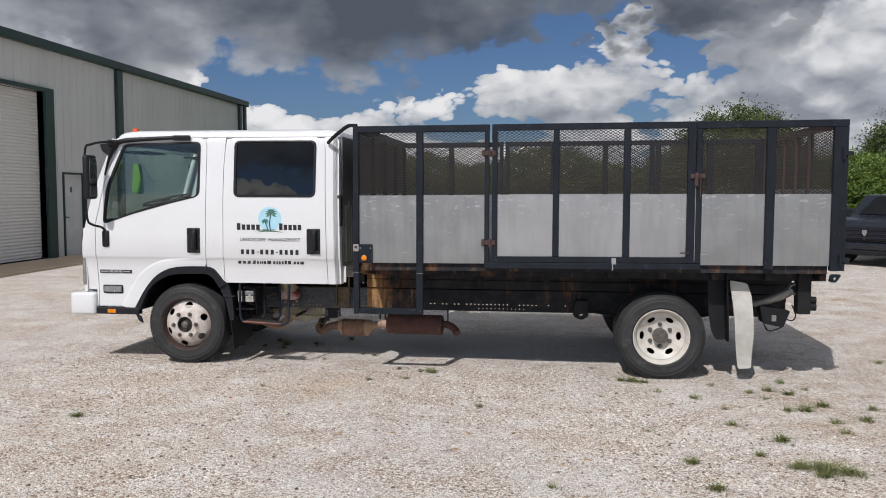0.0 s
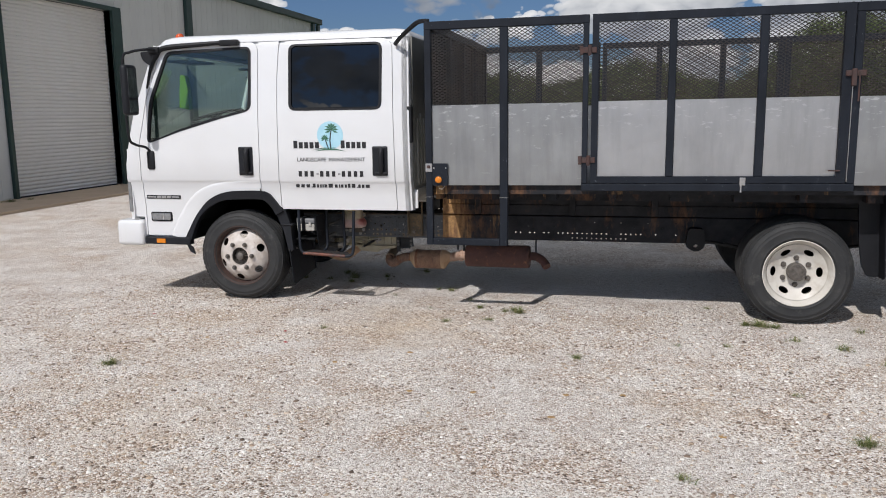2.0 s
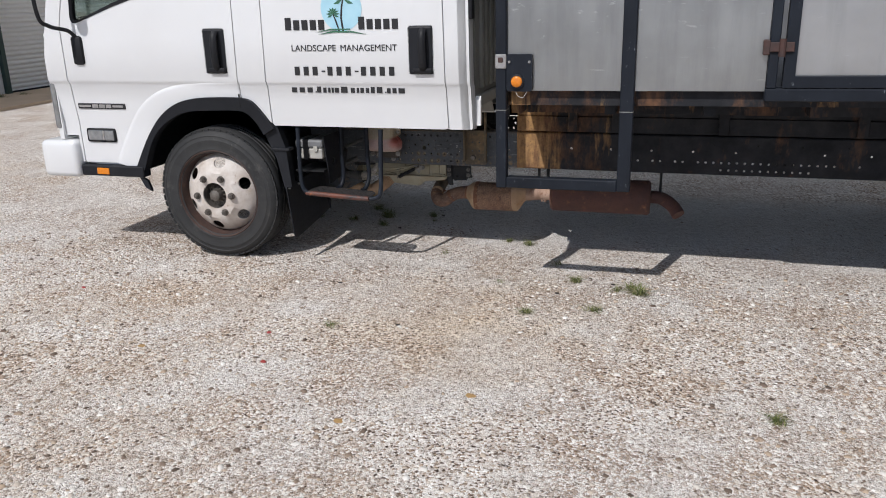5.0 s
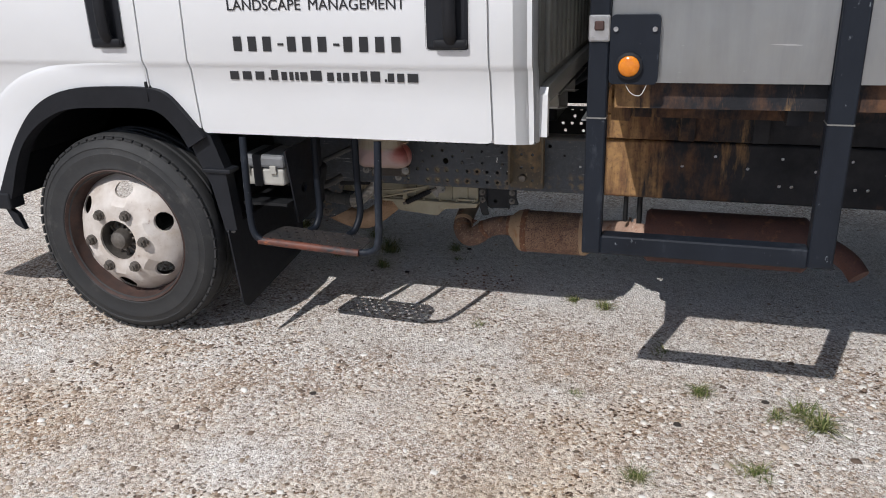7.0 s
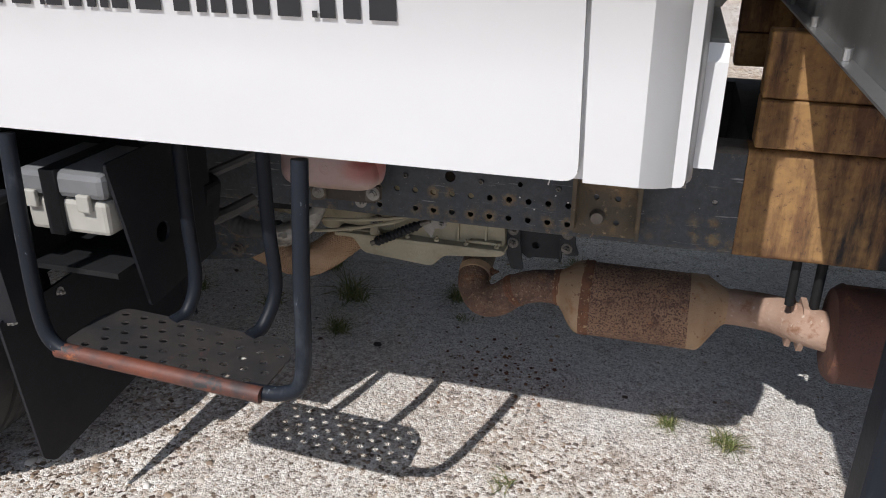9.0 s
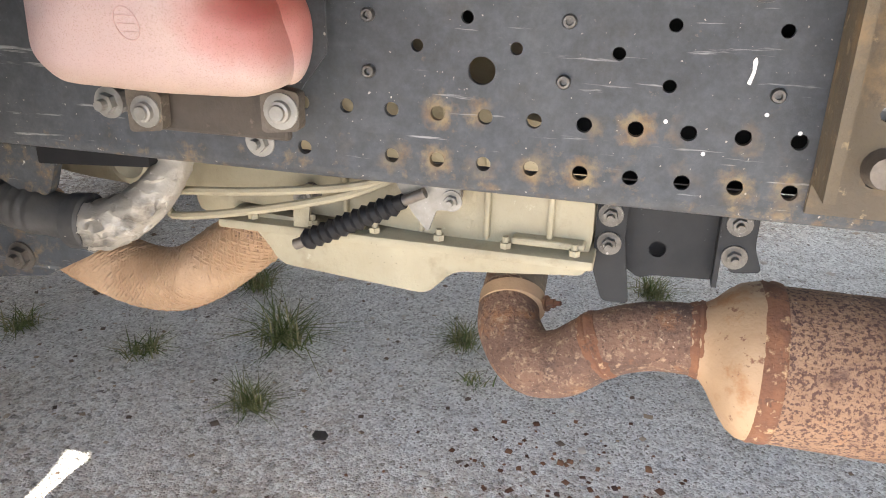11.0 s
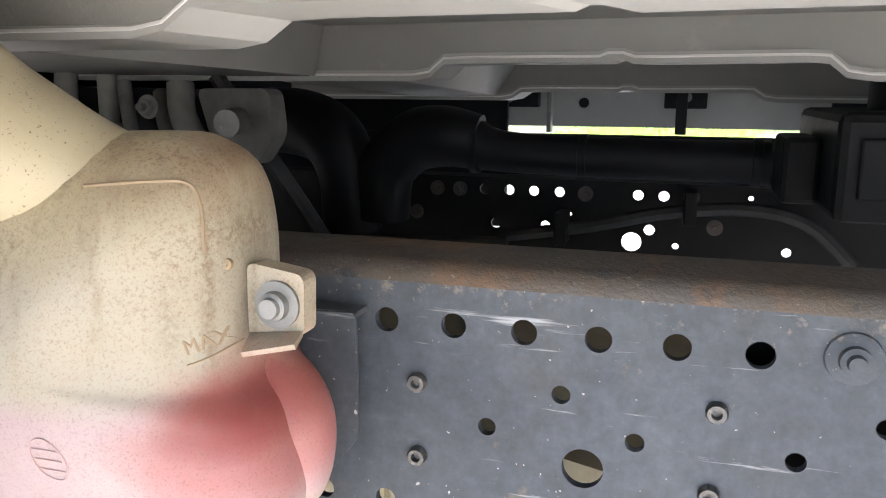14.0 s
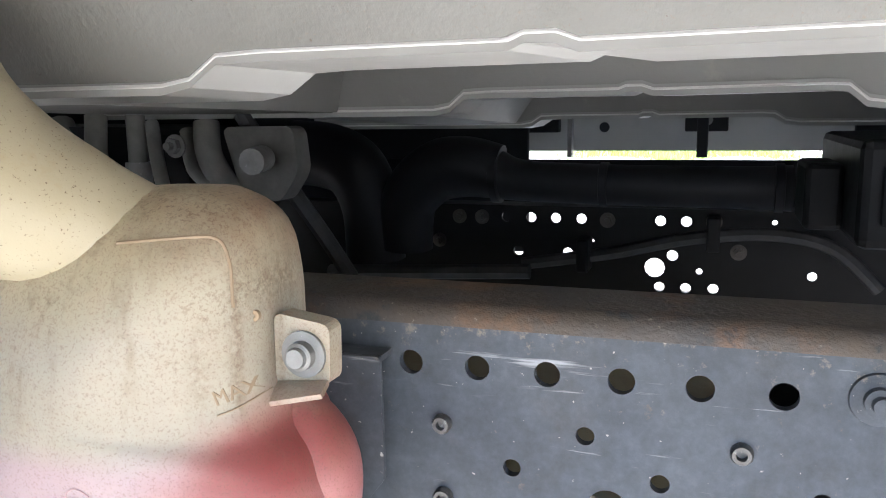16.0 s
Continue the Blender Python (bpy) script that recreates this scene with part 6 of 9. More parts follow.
def cab_back():
    """The cab's rear wall with pressed upright ribs, a dark vent strip and the lower corner flange."""
    bm = bmesh.new()
    bx(bm, -1.448, -1.432, 7.345, far(7.345), 0.90, 2.16)
    ribs = []
    for k in range(17):
        y = 7.42 + k * 0.104
        ribs.append(box(-1.434, -1.414, y, y + 0.05, 0.98, 1.52 + 0.04 * (k % 2), bevel=0.009))
    bx(bm, -1.434, -1.405, 7.36, far(7.36), 0.895, 0.955, bevel=0.008)
    # shares the darkened floorpan white, duller than the cab's own paint
    wall = part("cab_rear_wall", bm, UNDERWHITE, TRUCK, "speckled, darkened white ribbed rear wall", smooth=True)
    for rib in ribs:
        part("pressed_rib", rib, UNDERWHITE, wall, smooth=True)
    part("rear_vent", box(-1.47, -1.425, 7.262, 7.318, 1.33, 1.62, bevel=0.008), SEAL, TRUCK, "black vent strip in the cab corner")
    bm = bmesh.new()
    plate(bm, [(7.335, 0.80), (7.365, 0.80), (7.365, 0.93), (7.35, 0.95), (7.335, 0.93)], y=-1.435, thick=0.03, ways="yz")
    part("corner_flange", bm, WHITE, TRUCK, "white lower corner flange")
    bm = bmesh.new()
    tube(bm, [(-1.545, 7.27, 2.10), (-1.49, 7.20, 2.135), (-1.38, 7.12, 2.20), (-1.30, 7.06, 2.235), (-1.22, 7.03, 2.235)], 0.017, seg=8)
    part("tarp_arm", bm, SEAL, TRUCK, "bent black tarp roller arm", smooth=True)
    # air intake snorkel behind the cab on the far side
    bm = bmesh.new()
    tube(bm, [(-1.36, 8.95, 2.05), (-1.33, 8.96, 1.5), (-1.31, 8.90, 1.15), (-1.38, 8.78, 0.92), (-1.55, 8.66, 0.80)], 0.075, seg=12)
    part("air_intake", bm, BLACKTRIM, TRUCK, "black air intake duct", smooth=True)


def cab_inside():
    part("dashboard", box(-3.90, -3.42, 7.36, far(7.36), 1.02, 1.38, bevel=0.06), BLACKTRIM, TRUCK, "black dashboard")
    part("floor_mat", box(-3.9, -1.46, 7.33, far(7.33), 0.905, 0.93), SEATGREY, TRUCK)
    for y, x in ((7.75, -2.78), (8.72, -2.78)):
        bm = bmesh.new()
        bx(bm, x - 0.5, x + 0.02, y - 0.25, y + 0.25, 1.0, 1.20, bevel=0.05)
        seat = part("seat", bm, SEATGREY, TRUCK, "grey cloth front seat")
        bm = plate(bmesh.new(), rounded([(x - 0.04, 1.17), (x + 0.10, 1.17), (x + 0.20, 1.78), (x + 0.08, 1.80)], 0.03), y=y - 0.24, thick=0.48)
        part("backrest", bm, SEATGREY, seat)
        part("headrest", box(x + 0.08, x + 0.19, y - 0.13, y + 0.13, 1.80, 1.97, bevel=0.035), SEATGREY, seat)
        bm = bmesh.new()
        tube(bm, [(x - 0.03, y - 0.3, 1.60), (x - 0.06, y - 0.3, 1.78), (x - 0.02, y - 0.28, 1.9)], 0.012, seg=8)
        part("belt_guide", bm, BLACKTRIM, seat)
    part("rear_bench", box(-2.2, -1.5, 7.40, far(7.40), 0.95, 1.9, bevel=0.08), SEATGREY, TRUCK, "grey rear bench")
    bm = bmesh.new()
    m = Matrix.Translation((-3.37, 7.76, 1.56)) @ Matrix.Rotation(radians(-14), 4, "Y")
    ring = [m @ Vector((0.23 * math.cos(t), 0.23 * math.sin(t), 0)) for t in (2 * math.pi * k / 28 for k in range(29))]
    tube(bm, ring, 0.013, seg=8, straight=True)
    for a in (0.5, 2.6, 4.7):
        cyl(bm, m @ Vector((0, 0, -0.02)), m @ Vector((0.2 * math.cos(a), 0.2 * math.sin(a), 0)), 0.012, seg=8)
    cyl(bm, m @ Vector((0, 0, 0.02)), m @ Vector((0, 0, -0.35)), 0.04, 0.03)
    part("steering_wheel", bm, BLACKTRIM, TRUCK, "black steering wheel", smooth=True)
    bm = bmesh.new()
    plate(bm, rounded([(-3.70, 1.64), (-3.60, 1.62), (-3.605, 1.80), (-3.625, 1.92), (-3.675, 1.93), (-3.69, 1.80)], 0.015), y=7.68, thick=0.05)
    part("safety_vest", bm, HIVIS, TRUCK, "hi-vis green vest hung in the cab")
    for y in (7.60, 8.9):
        part("sun_visor", box(-3.62, -3.42, y - 0.2, y + 0.25, 2.02, 2.04), SEATGREY, TRUCK)
    part("headliner", box(-3.62, -1.46, 7.36, far(7.36), 2.13, 2.15), SEATGREY, TRUCK)


def wheel(nm, x, z, y_face, front, label):
    """Tyre with rounded shoulders and grooves, steel disc with hand holes, nuts and hub. y_face: the tyre's outer face."""
    R = 0.385
    bm = bmesh.new()
    prof = [(0.243, 0.012), (0.258, 0.003), (0.262, -0.001), (0.270, -0.001), (0.274, 0.0005), (0.30, -0.004), (0.318, -0.0045), (0.321, -0.002), (0.338, 0.0), (0.341, -0.002), (0.350, 0.003), (0.362, 0.012), (0.377, 0.028), (R, 0.045)]
    for g in (0.078, 0.112, 0.146):
        prof += [(R, g - 0.007), (R - 0.009, g - 0.004), (R - 0.009, g + 0.004), (R, g + 0.007)]
    prof += [(R, 0.18), (0.377, 0.197), (0.362, 0.213), (0.335, 0.225), (0.30, 0.229), (0.262, 0.223), (0.243, 0.21)]
    lathe(bm, (x, y_face, z), prof, seg=72)
    # shoulder lugs
    tyre = part(nm, bm, RUBBER, TRUCK, label, smooth=True)
    bm = bmesh.new()
    for k in range(60):
        a = 2 * math.pi * k / 60
        c, s = math.cos(a), math.sin(a)
        for yy in (0.022, 0.19):
            q = bmesh.ops.create_cube(bm, size=1.0)["verts"]
            bmesh.ops.scale(bm, vec=(0.008, 0.024, 0.030), verts=q)
            bmesh.ops.rotate(bm, matrix=Matrix.Rotation(-a, 3, "Y"), verts=q)
            bmesh.ops.translate(bm, vec=(x + 0.3725 * c, y_face + yy + (0.004 if yy < 0.1 else -0.004), z + 0.3725 * s), verts=q)
    tagged(part("shoulder_lug", bm, RUBBER, tyre), "worn tread lugs", kind="stuff")
    bm = bmesh.new()
    lathe(bm, (x, y_face, z), [(0.260, 0.003), (0.255, -0.001), (0.249, 0.006), (0.244, 0.024), (0.239, 0.045), (0.228, 0.07), (0.205, 0.10), (0.205, 0.19), (0.24, 0.215)] if front else [(0.247, 0.006), (0.242, 0.004), (0.236, 0.010), (0.228, 0.03), (0.214, 0.05), (0.205, 0.09), (0.205, 0.19), (0.24, 0.215)], seg=56)
    part("rim_edge", bm, RIMRUST if front else RIMCREAM, tyre, "rust-brown rim edge" if front else "cream rim edge", smooth=True)
    # disc with oval hand holes, as a plate bent in rings
    n = 6
    holes = []
    for k in range(n):
        a = math.radians(60 * k + (22 if front else 0))
        rad = 0.186 if front else 0.160
        hw, hl = (0.027, 0.036) if front else (0.021, 0.038)
        cx, cz = rad * math.cos(a), rad * math.sin(a)
        holes.append([(x + cx + (hw * math.cos(t) * math.cos(a) - hl * math.sin(t) * math.sin(a)), z + cz + (hw * math.cos(t) * math.sin(a) + hl * math.sin(t) * math.cos(a))) for t in (2 * math.pi * i / 14 for i in range(14))])
    holes.append(circle(x, z, 0.076 if front else 0.064, 24))
    b = bmesh.new()
    plate(b, circle(x, z, 0.2385 if front else 0.209, 48), holes + [], y=0.0, thick=0.0)
    bmesh.ops.subdivide_edges(b, edges=[e for e in b.edges if e.calc_length() > 0.03], cuts=2, use_grid_fill=False)
    bmesh.ops.triangulate(b, faces=b.faces[:])
    for v in b.verts:
        r = math.hypot(v.co.x - x, v.co.z - z)
        if front:
            dy = float(np.interp(r, (0.05, 0.130, 0.140, 0.150, 0.178, 0.205, 0.2385), (-0.030, -0.032, -0.027, -0.010, 0.006, 0.030, 0.080)))
        else:
            dy = float(np.interp(r, (0.05, 0.118, 0.135, 0.17, 0.209), (0.115, 0.113, 0.105, 0.082, 0.055)))
        v.co.y = y_face + dy
    r_ = bmesh.ops.extrude_face_region(b, geom=b.faces[:])
    bmesh.ops.translate(b, vec=(0, 0.01, 0), verts=[v for v in r_["geom"] if isinstance(v, bmesh.types.BMVert)])
    part("wheel_disc", b, RIMWHITE if front else RIMCREAM, tyre, "stained white steel disc" if front else "cream steel disc with oval holes", smooth=True)
    y0 = y_face + (-0.032 if front else 0.113)
    for k in range(6):
        a = math.radians(60 * k + (2 if front else 30))
        rad = 0.112 if front else 0.100
        p = Vector((x + rad * math.cos(a), y0, z + rad * math.sin(a)))
        nut = bmesh.new()
        cyl(nut, p, p + Vector((0, -0.008, 0)), 0.020, seg=14)
        cyl(nut, p + Vector((0, -0.006, 0)), p + Vector((0, -0.020, 0)), 0.0165, 0.0155, seg=6)
        cyl(nut, p + Vector((0, -0.020, 0)), p + Vector((0, -0.026, 0)), 0.009, seg=10)
        part("wheel_nut", nut, NUT, tyre)
    bm = bmesh.new()
    if front:
        lathe(bm, (x, y_face, z), [(0.078, -0.010), (0.076, -0.018), (0.070, 0.03), (0.040, 0.04), (0.036, -0.020), (0.031, -0.032), (0.018, -0.037), (0.0, -0.038)], seg=28)
    else:
        lathe(bm, (x, y_face, z), [(0.066, 0.125), (0.066, 0.055), (0.060, 0.048), (0.0, 0.047)], seg=28)
    hub = part("hub", bm, NUT, tyre, "greasy steel hub", smooth=True)
    for k in range(12 if front else 8):
        a = 2 * math.pi * k / (12 if front else 8)
        c, s = math.cos(a), math.sin(a)
        if front:
            part("hub_spline", cyl(bmesh.new(), (x + 0.036 * c, y_face + 0.002, z + 0.036 * s), (x + 0.072 * c, y_face + 0.020, z + 0.072 * s), 0.005, seg=6), NUT, tyre)
        else:
            part("hub_bolt", hexbolt(bmesh.new(), (x + 0.047 * c, y_face + 0.047, z + 0.047 * s), (0, -1, 0), 0.007, 0.006, 0), NUT, tyre)
    return tyre


def build_wheels():
    wheel("front_wheel", -2.966, 0.376, 7.282, True, "worn black tyre on stained white wheel")
    wheel("rear_wheel", 1.477, 0.374, 7.195, False, "worn black dual tyre on cream wheel")
    for nm, x, y in (("front_wheel", -3.0, far(7.49)), ("rear_wheel", 1.477, 7.46), ("rear_wheel", 1.477, far(7.69)), ("rear_wheel", 1.477, far(7.425))):
        bm = bmesh.new()
        R = 0.385
        lathe(bm, (x, y, 0.375), [(0.06, 0.1), (0.20, 0.10), (0.243, 0.012), (0.30, -0.004), (0.362, 0.012), (R, 0.045), (R, 0.18), (0.362, 0.213), (0.30, 0.229), (0.243, 0.21), (0.2, 0.12), (0.06, 0.12)], seg=56)
        part(nm, bm, RUBBER, TRUCK, "worn black tyre", smooth=True)
    bm = bmesh.new()
    cyl(bm, (1.477, 7.35, 0.375), (1.477, far(7.35), 0.375), 0.06)
    lathe(bm, (1.477, C, 0.375), [(0.05, -0.22), (0.12, -0.14), (0.17, -0.04), (0.17, 0.06), (0.12, 0.15), (0.05, 0.22)], seg=20)
    part("rear_axle", bm, RAILDARK, TRUCK, "dark rear axle")
    bm = bmesh.new()
    cyl(bm, (-3.0, 7.50, 0.36), (-3.0, far(7.50), 0.36), 0.045)
    part("front_axle", bm, RAILDARK, TRUCK, "dark front axle beam")
    for y in (7.74, far(7.74)):
        bm = bmesh.new()
        for k in range(5):
            L = 0.68 - k * 0.11
            tube(bm, [(1.477 - L, y, 0.475 - 0.012 * k + 0.05), (1.477, y, 0.44 - 0.014 * k), (1.477 + L, y, 0.475 - 0.012 * k + 0.05)], 0.012, seg=6, n=4)
        bx(bm, 1.39, 1.56, y - 0.05, y + 0.05, 0.36, 0.40)
        part("leaf_spring", bm, RAILDARK, TRUCK, "dark rear leaf spring")
        bm = bmesh.new()
        plate(bm, rounded([(0.74, 0.62), (0.86, 0.62), (0.87, 0.47), (0.80, 0.43), (0.72, 0.47)], 0.03), [circle(0.80, 0.475, 0.02)], y=y - 0.05, thick=0.1)
        part("spring_hanger", bm, RAILDARK, TRUCK)


build_cab()
build_wheels()


# ---------- caged dump bed ----------
BY0, BY1 = 7.012, 7.064
TOPZ, SILLZ, PANELZ = 2.228, 1.015, 1.616


def tilted(bm, flip=False):
    """The bed rises a little towards its tail; flip puts the part on the far side."""
    for v in bm.verts:
        v.co.z += 0.0058 * (v.co.x + 1.2)
        if flip:
            v.co.y = far(v.co.y)
    if flip:
        bmesh.ops.reverse_faces(bm, faces=bm.faces)
    return bm


def expanded_metal(x0, x1, z0, z1, y, across=False, w=0.041, h=0.0122, t=0.0062):
    """Diamonds of expanded metal: zigzag strands of their own thickness, from x0 to x1 (or along y where across)."""
    verts, faces = [], []
    rows = int((z1 - z0) / h)
    cols = int((x1 - x0) / (w / 2)) + 1
    for r in range(rows + 1):
        zc = z0 + r * h
        base = len(verts)
        for k in range(cols + 1):
            x = min(x0 + k * w / 2, x1)
            z = zc + (h / 2 if (k + r) % 2 else -h / 2) * 0.92
            for dy, dz in ((-0.001, -t / 2), (0.0015, -t / 2), (0.0015, t / 2), (-0.001, t / 2)):
                verts.append((x, y + dy, min(max(z + dz, z0), z1)) if not across else (y + dy, x, min(max(z + dz, z0), z1)))
        for k in range(cols):
            a = base + 4 * k
            for i in range(4):
                faces.append((a + i, a + (i + 1) % 4, a + 4 + (i + 1) % 4, a + 4 + i))
    bm = bmesh.new()
    me = bpy.data.meshes.new("tmp")
    me.from_pydata(verts, [], faces)
    bm.from_mesh(me)
    bpy.data.meshes.remove(me)
    return bm


def build_bed():
    post = lambda nm, x0, x1, z0, z1, flip, lab="": part(nm, tilted(box(x0, x1, BY0, BY1, z0, z1, bevel=0.004, seg=1), flip), BEDBLACK, TRUCK, lab, smooth=False)
    for flip in (False, True):
        tag = "chipped black square-tube post" if not flip else ""
        low = 0.555 if not flip else 0.97
        post("bed_post", -1.253, -1.203, low, TOPZ - 0.06, flip, tag)
        post("bed_post", -0.684, -0.624, low, TOPZ - 0.06, flip, tag)
        post("bed_post", -0.080, -0.040, 1.029, TOPZ - 0.06, flip, tag)
        post("bed_post", 1.707, 1.757, 1.029, TOPZ - 0.06, flip, tag)
        post("bed_post", 2.274, 2.346, 0.985, TOPZ - 0.06, flip, tag)
        post("corner_post", 2.803, 2.917, 0.975, TOPZ - 0.06, flip, "wide black corner post")
        part("top_rail", tilted(box(-1.253, -0.038, BY0, BY1, TOPZ - 0.06, TOPZ, bevel=0.004, seg=1), flip), BEDBLACK, TRUCK, tag.replace("post", "rail"))
        part("top_rail", tilted(box(1.705, 2.917, BY0, BY1, TOPZ - 0.06, TOPZ, bevel=0.004, seg=1), flip), BEDBLACK, TRUCK, tag.replace("post", "rail"))
        for a, b in ((-1.203, -0.684), (-0.624, -0.080), (1.757, 2.274), (2.346, 2.803)):
            bm = box(a + 0.002, b - 0.002, BY0 + 0.022, BY0 + 0.026, SILLZ, PANELZ)
            part("side_panel", tilted(bm, flip), OLDALU, TRUCK, "dulled, scuffed aluminium side panel")
            part("mesh_panel", tilted(expanded_metal(a, b, PANELZ + 0.002, TOPZ - 0.06, BY0 + 0.03), flip), MESHBLACK, TRUCK, "black expanded metal mesh")
        # gate in the middle of the side
        gate_low = 1.033
        bm = plate(bmesh.new(), [(-0.016, gate_low), (-0.016, TOPZ), (1.698, TOPZ), (1.698, gate_low)], [[(0.030, gate_low + 0.046), (0.030, TOPZ - 0.055), (1.638, TOPZ - 0.055), (1.638, gate_low + 0.046)]], y=BY0, thick=BY1 - BY0)
        gate = part("side_gate", tilted(bm, flip), BEDBLACK, TRUCK, "black framed side gate, shut")
        for a, b in ((0.512, 0.564), (1.109, 1.165)):
            part("gate_post", tilted(box(a, b, BY0 + 0.002, BY1, gate_low + 0.047, TOPZ - 0.056, bevel=0.004, seg=1), flip), BEDBLACK, gate)
        for a, b in ((0.030, 0.512), (0.564, 1.109), (1.165, 1.638)):
            part("gate_panel", tilted(box(a + 0.002, b - 0.002, BY0 + 0.024, BY0 + 0.028, gate_low + 0.048, PANELZ + 0.004), flip), ALU, gate, "scuffed bare aluminium panel")
            part("gate_mesh", tilted(expanded_metal(a, b, PANELZ + 0.006, TOPZ - 0.056, BY0 + 0.03), flip), MESHBLACK, gate, "black expanded metal mesh")
        part("bed_side_rail", tilted(box(-0.083, 1.757, BY0 - 0.004, BY1, 0.974, 1.028, bevel=0.005, seg=1), flip), BEDBLACK, TRUCK, "black lower side rail with rusty ends")
        part("bed_sill", tilted(box(-1.189, 2.80, BY1 + 0.004, BY1 + 0.055, 0.945, 1.012), flip), BEARER, TRUCK)
    # hoop under the forward posts, near side
    part("hoop_rail", box(-1.203, -0.684, BY0, BY1, 0.556, 0.608, bevel=0.004, seg=1), BEDBLACK, TRUCK, "chipped black lower hoop rail")
    for x, w in ((-1.2535, 0.051), (-0.6845, 0.061)):
        part("weld_bead", box(x, x + w, BY0 - 0.0015, BY1 + 0.002, 0.925, 0.9285), GALV, TRUCK, "bare weld seam on a post")
    # floor, front wall, tail
    part("bed_floor", tilted(box(-1.24, 2.91, BY1 + 0.001, far(BY1 + 0.001), 1.0135, 1.03)), BEDBLACK, TRUCK, "dark steel bed floor")
    bm = bmesh.new()
    bx(bm, -1.247, -1.2425, BY1 - 0.03, far(BY1 - 0.03), 0.915, 1.63)
    part("front_wall", tilted(bm), ALU, TRUCK, "aluminium front bulkhead")
    part("wall_flange", tilted(box(-1.268, -1.2475, BY1 - 0.03, far(BY1 - 0.03), 0.915, 0.9185)), ALU, TRUCK, "folded aluminium flange")
    for k in range(7):
        y = BY1 + 0.10 + 0.30 * k
        part("wall_bolt", tilted(cyl(bmesh.new(), (-1.258, y, 0.919), (-1.258, y, 0.934), 0.006, seg=10)), STEEL, TRUCK)
    part("front_mesh", tilted(expanded_metal(BY1, far(BY1), 1.632, TOPZ - 0.06, -1.232, across=True)), MESHBLACK, TRUCK, "black mesh front bulkhead")
    part("front_sheet", tilted(box(-1.2405, -1.2365, BY1 + 0.002, far(BY1 + 0.002), 1.632, TOPZ - 0.062)), BEDBLACK, TRUCK, "black sheet behind the front mesh")
    part("front_rail", tilted(box(-1.24, -1.19, BY1 + 0.001, far(BY1 + 0.001), TOPZ - 0.06, TOPZ)), BEDBLACK, TRUCK)
    for y in (7.66, 8.24, 8.82):
        part("front_post", tilted(box(-1.226, -1.19, y, y + 0.05, 1.031, TOPZ - 0.061)), BEDBLACK, TRUCK)
    bm = bmesh.new()
    for y in (BY1 + 0.08, 7.85, 8.23, 8.62, far(BY1 + 0.13)):
        bx(bm, 2.86, 2.91, y, y + 0.05, 1.031, TOPZ - 0.061)
    bx(bm, 2.86, 2.912, BY1 + 0.002, far(BY1 + 0.002), TOPZ - 0.06, TOPZ - 0.001)
    gate = part("tailgate", tilted(bm), HINGE, TRUCK, "rust-brown framed tailgate, shut")
    part("tail_panel", tilted(box(2.88, 2.886, BY1 + 0.08, far(BY1 + 0.08), 1.031, 1.66)), ALU, gate, "aluminium panel")
    part("tail_mesh", tilted(expanded_metal(BY1 + 0.05, far(BY1 + 0.05), 1.662, TOPZ - 0.062, 2.885, across=True)), MESHBLACK, gate, "black mesh")
    # hinges and latches
    for x, z in ((-0.045, 1.985), (-0.045, 1.205)):
        bm = bmesh.new()
        bx(bm, x - 0.055, x + 0.06, BY0 - 0.012, BY0 + 0.001, z - 0.018, z + 0.022, bevel=0.003, seg=1)
        cyl(bm, (x + 0.013, BY0 - 0.014, z - 0.036), (x + 0.013, BY0 - 0.014, z + 0.036), 0.014, seg=12)
        bx(bm, x - 0.06, x - 0.035, BY0 - 0.016, BY0 + 0.03, z - 0.03, z + 0.032, bevel=0.003, seg=1)
        part("gate_hinge", bm, HINGE, TRUCK, "rusty gate hinge")
    bm = bmesh.new()
    bx(bm, 1.655, 1.782, BY0 - 0.018, BY0 + 0.002, 1.765, 1.805, bevel=0.004, seg=1)
    bx(bm, 1.69, 1.722, BY0 - 0.03, BY0 - 0.004, 1.70, 1.815, bevel=0.004, seg=1)
    cyl(bm, (1.74, BY0 - 0.02, 1.60), (1.74, BY0 - 0.02, 1.79), 0.006, seg=8)
    part("gate_latch", bm, HINGE, TRUCK, "rusty gate latch with chain")
    part("latch_bar", box(1.7005, 1.7065, BY0 - 0.008, BY0 - 0.001, 1.06, 1.70, bevel=0.002, seg=1), STEEL, TRUCK, "thin bare upright latch rod")
    bm = bmesh.new()
    bx(bm, 1.585, 1.66, BY0 - 0.014, BY0 - 0.001, 1.13, 1.14, bevel=0.002, seg=1)
    part("slide_bolt", bm, HINGE, TRUCK)
    bm = bmesh.new()
    bx(bm, 1.015, 1.055, BY0 - 0.012, BY0 - 0.002, 1.03, 1.085, bevel=0.003, seg=1)
    bx(bm, 1.02, 1.03, BY0 - 0.014, BY0 - 0.004, 0.98, 1.04)
    part("lower_catch", bm, STEEL, TRUCK, "bright steel catch under the gate")
    for z in (1.09, 1.97):
        bm = bmesh.new()
        bx(bm, 2.87, 2.95, BY0 - 0.02, BY0 + 0.03, z - 0.015, z + 0.02, bevel=0.004, seg=1)
        cyl(bm, (2.875, BY0 - 0.02, z - 0.045), (2.875, BY0 - 0.02, z + 0.05), 0.012, seg=10)
        part("tail_hinge", bm, BEDBLACK, TRUCK, "dark tailgate hinge")
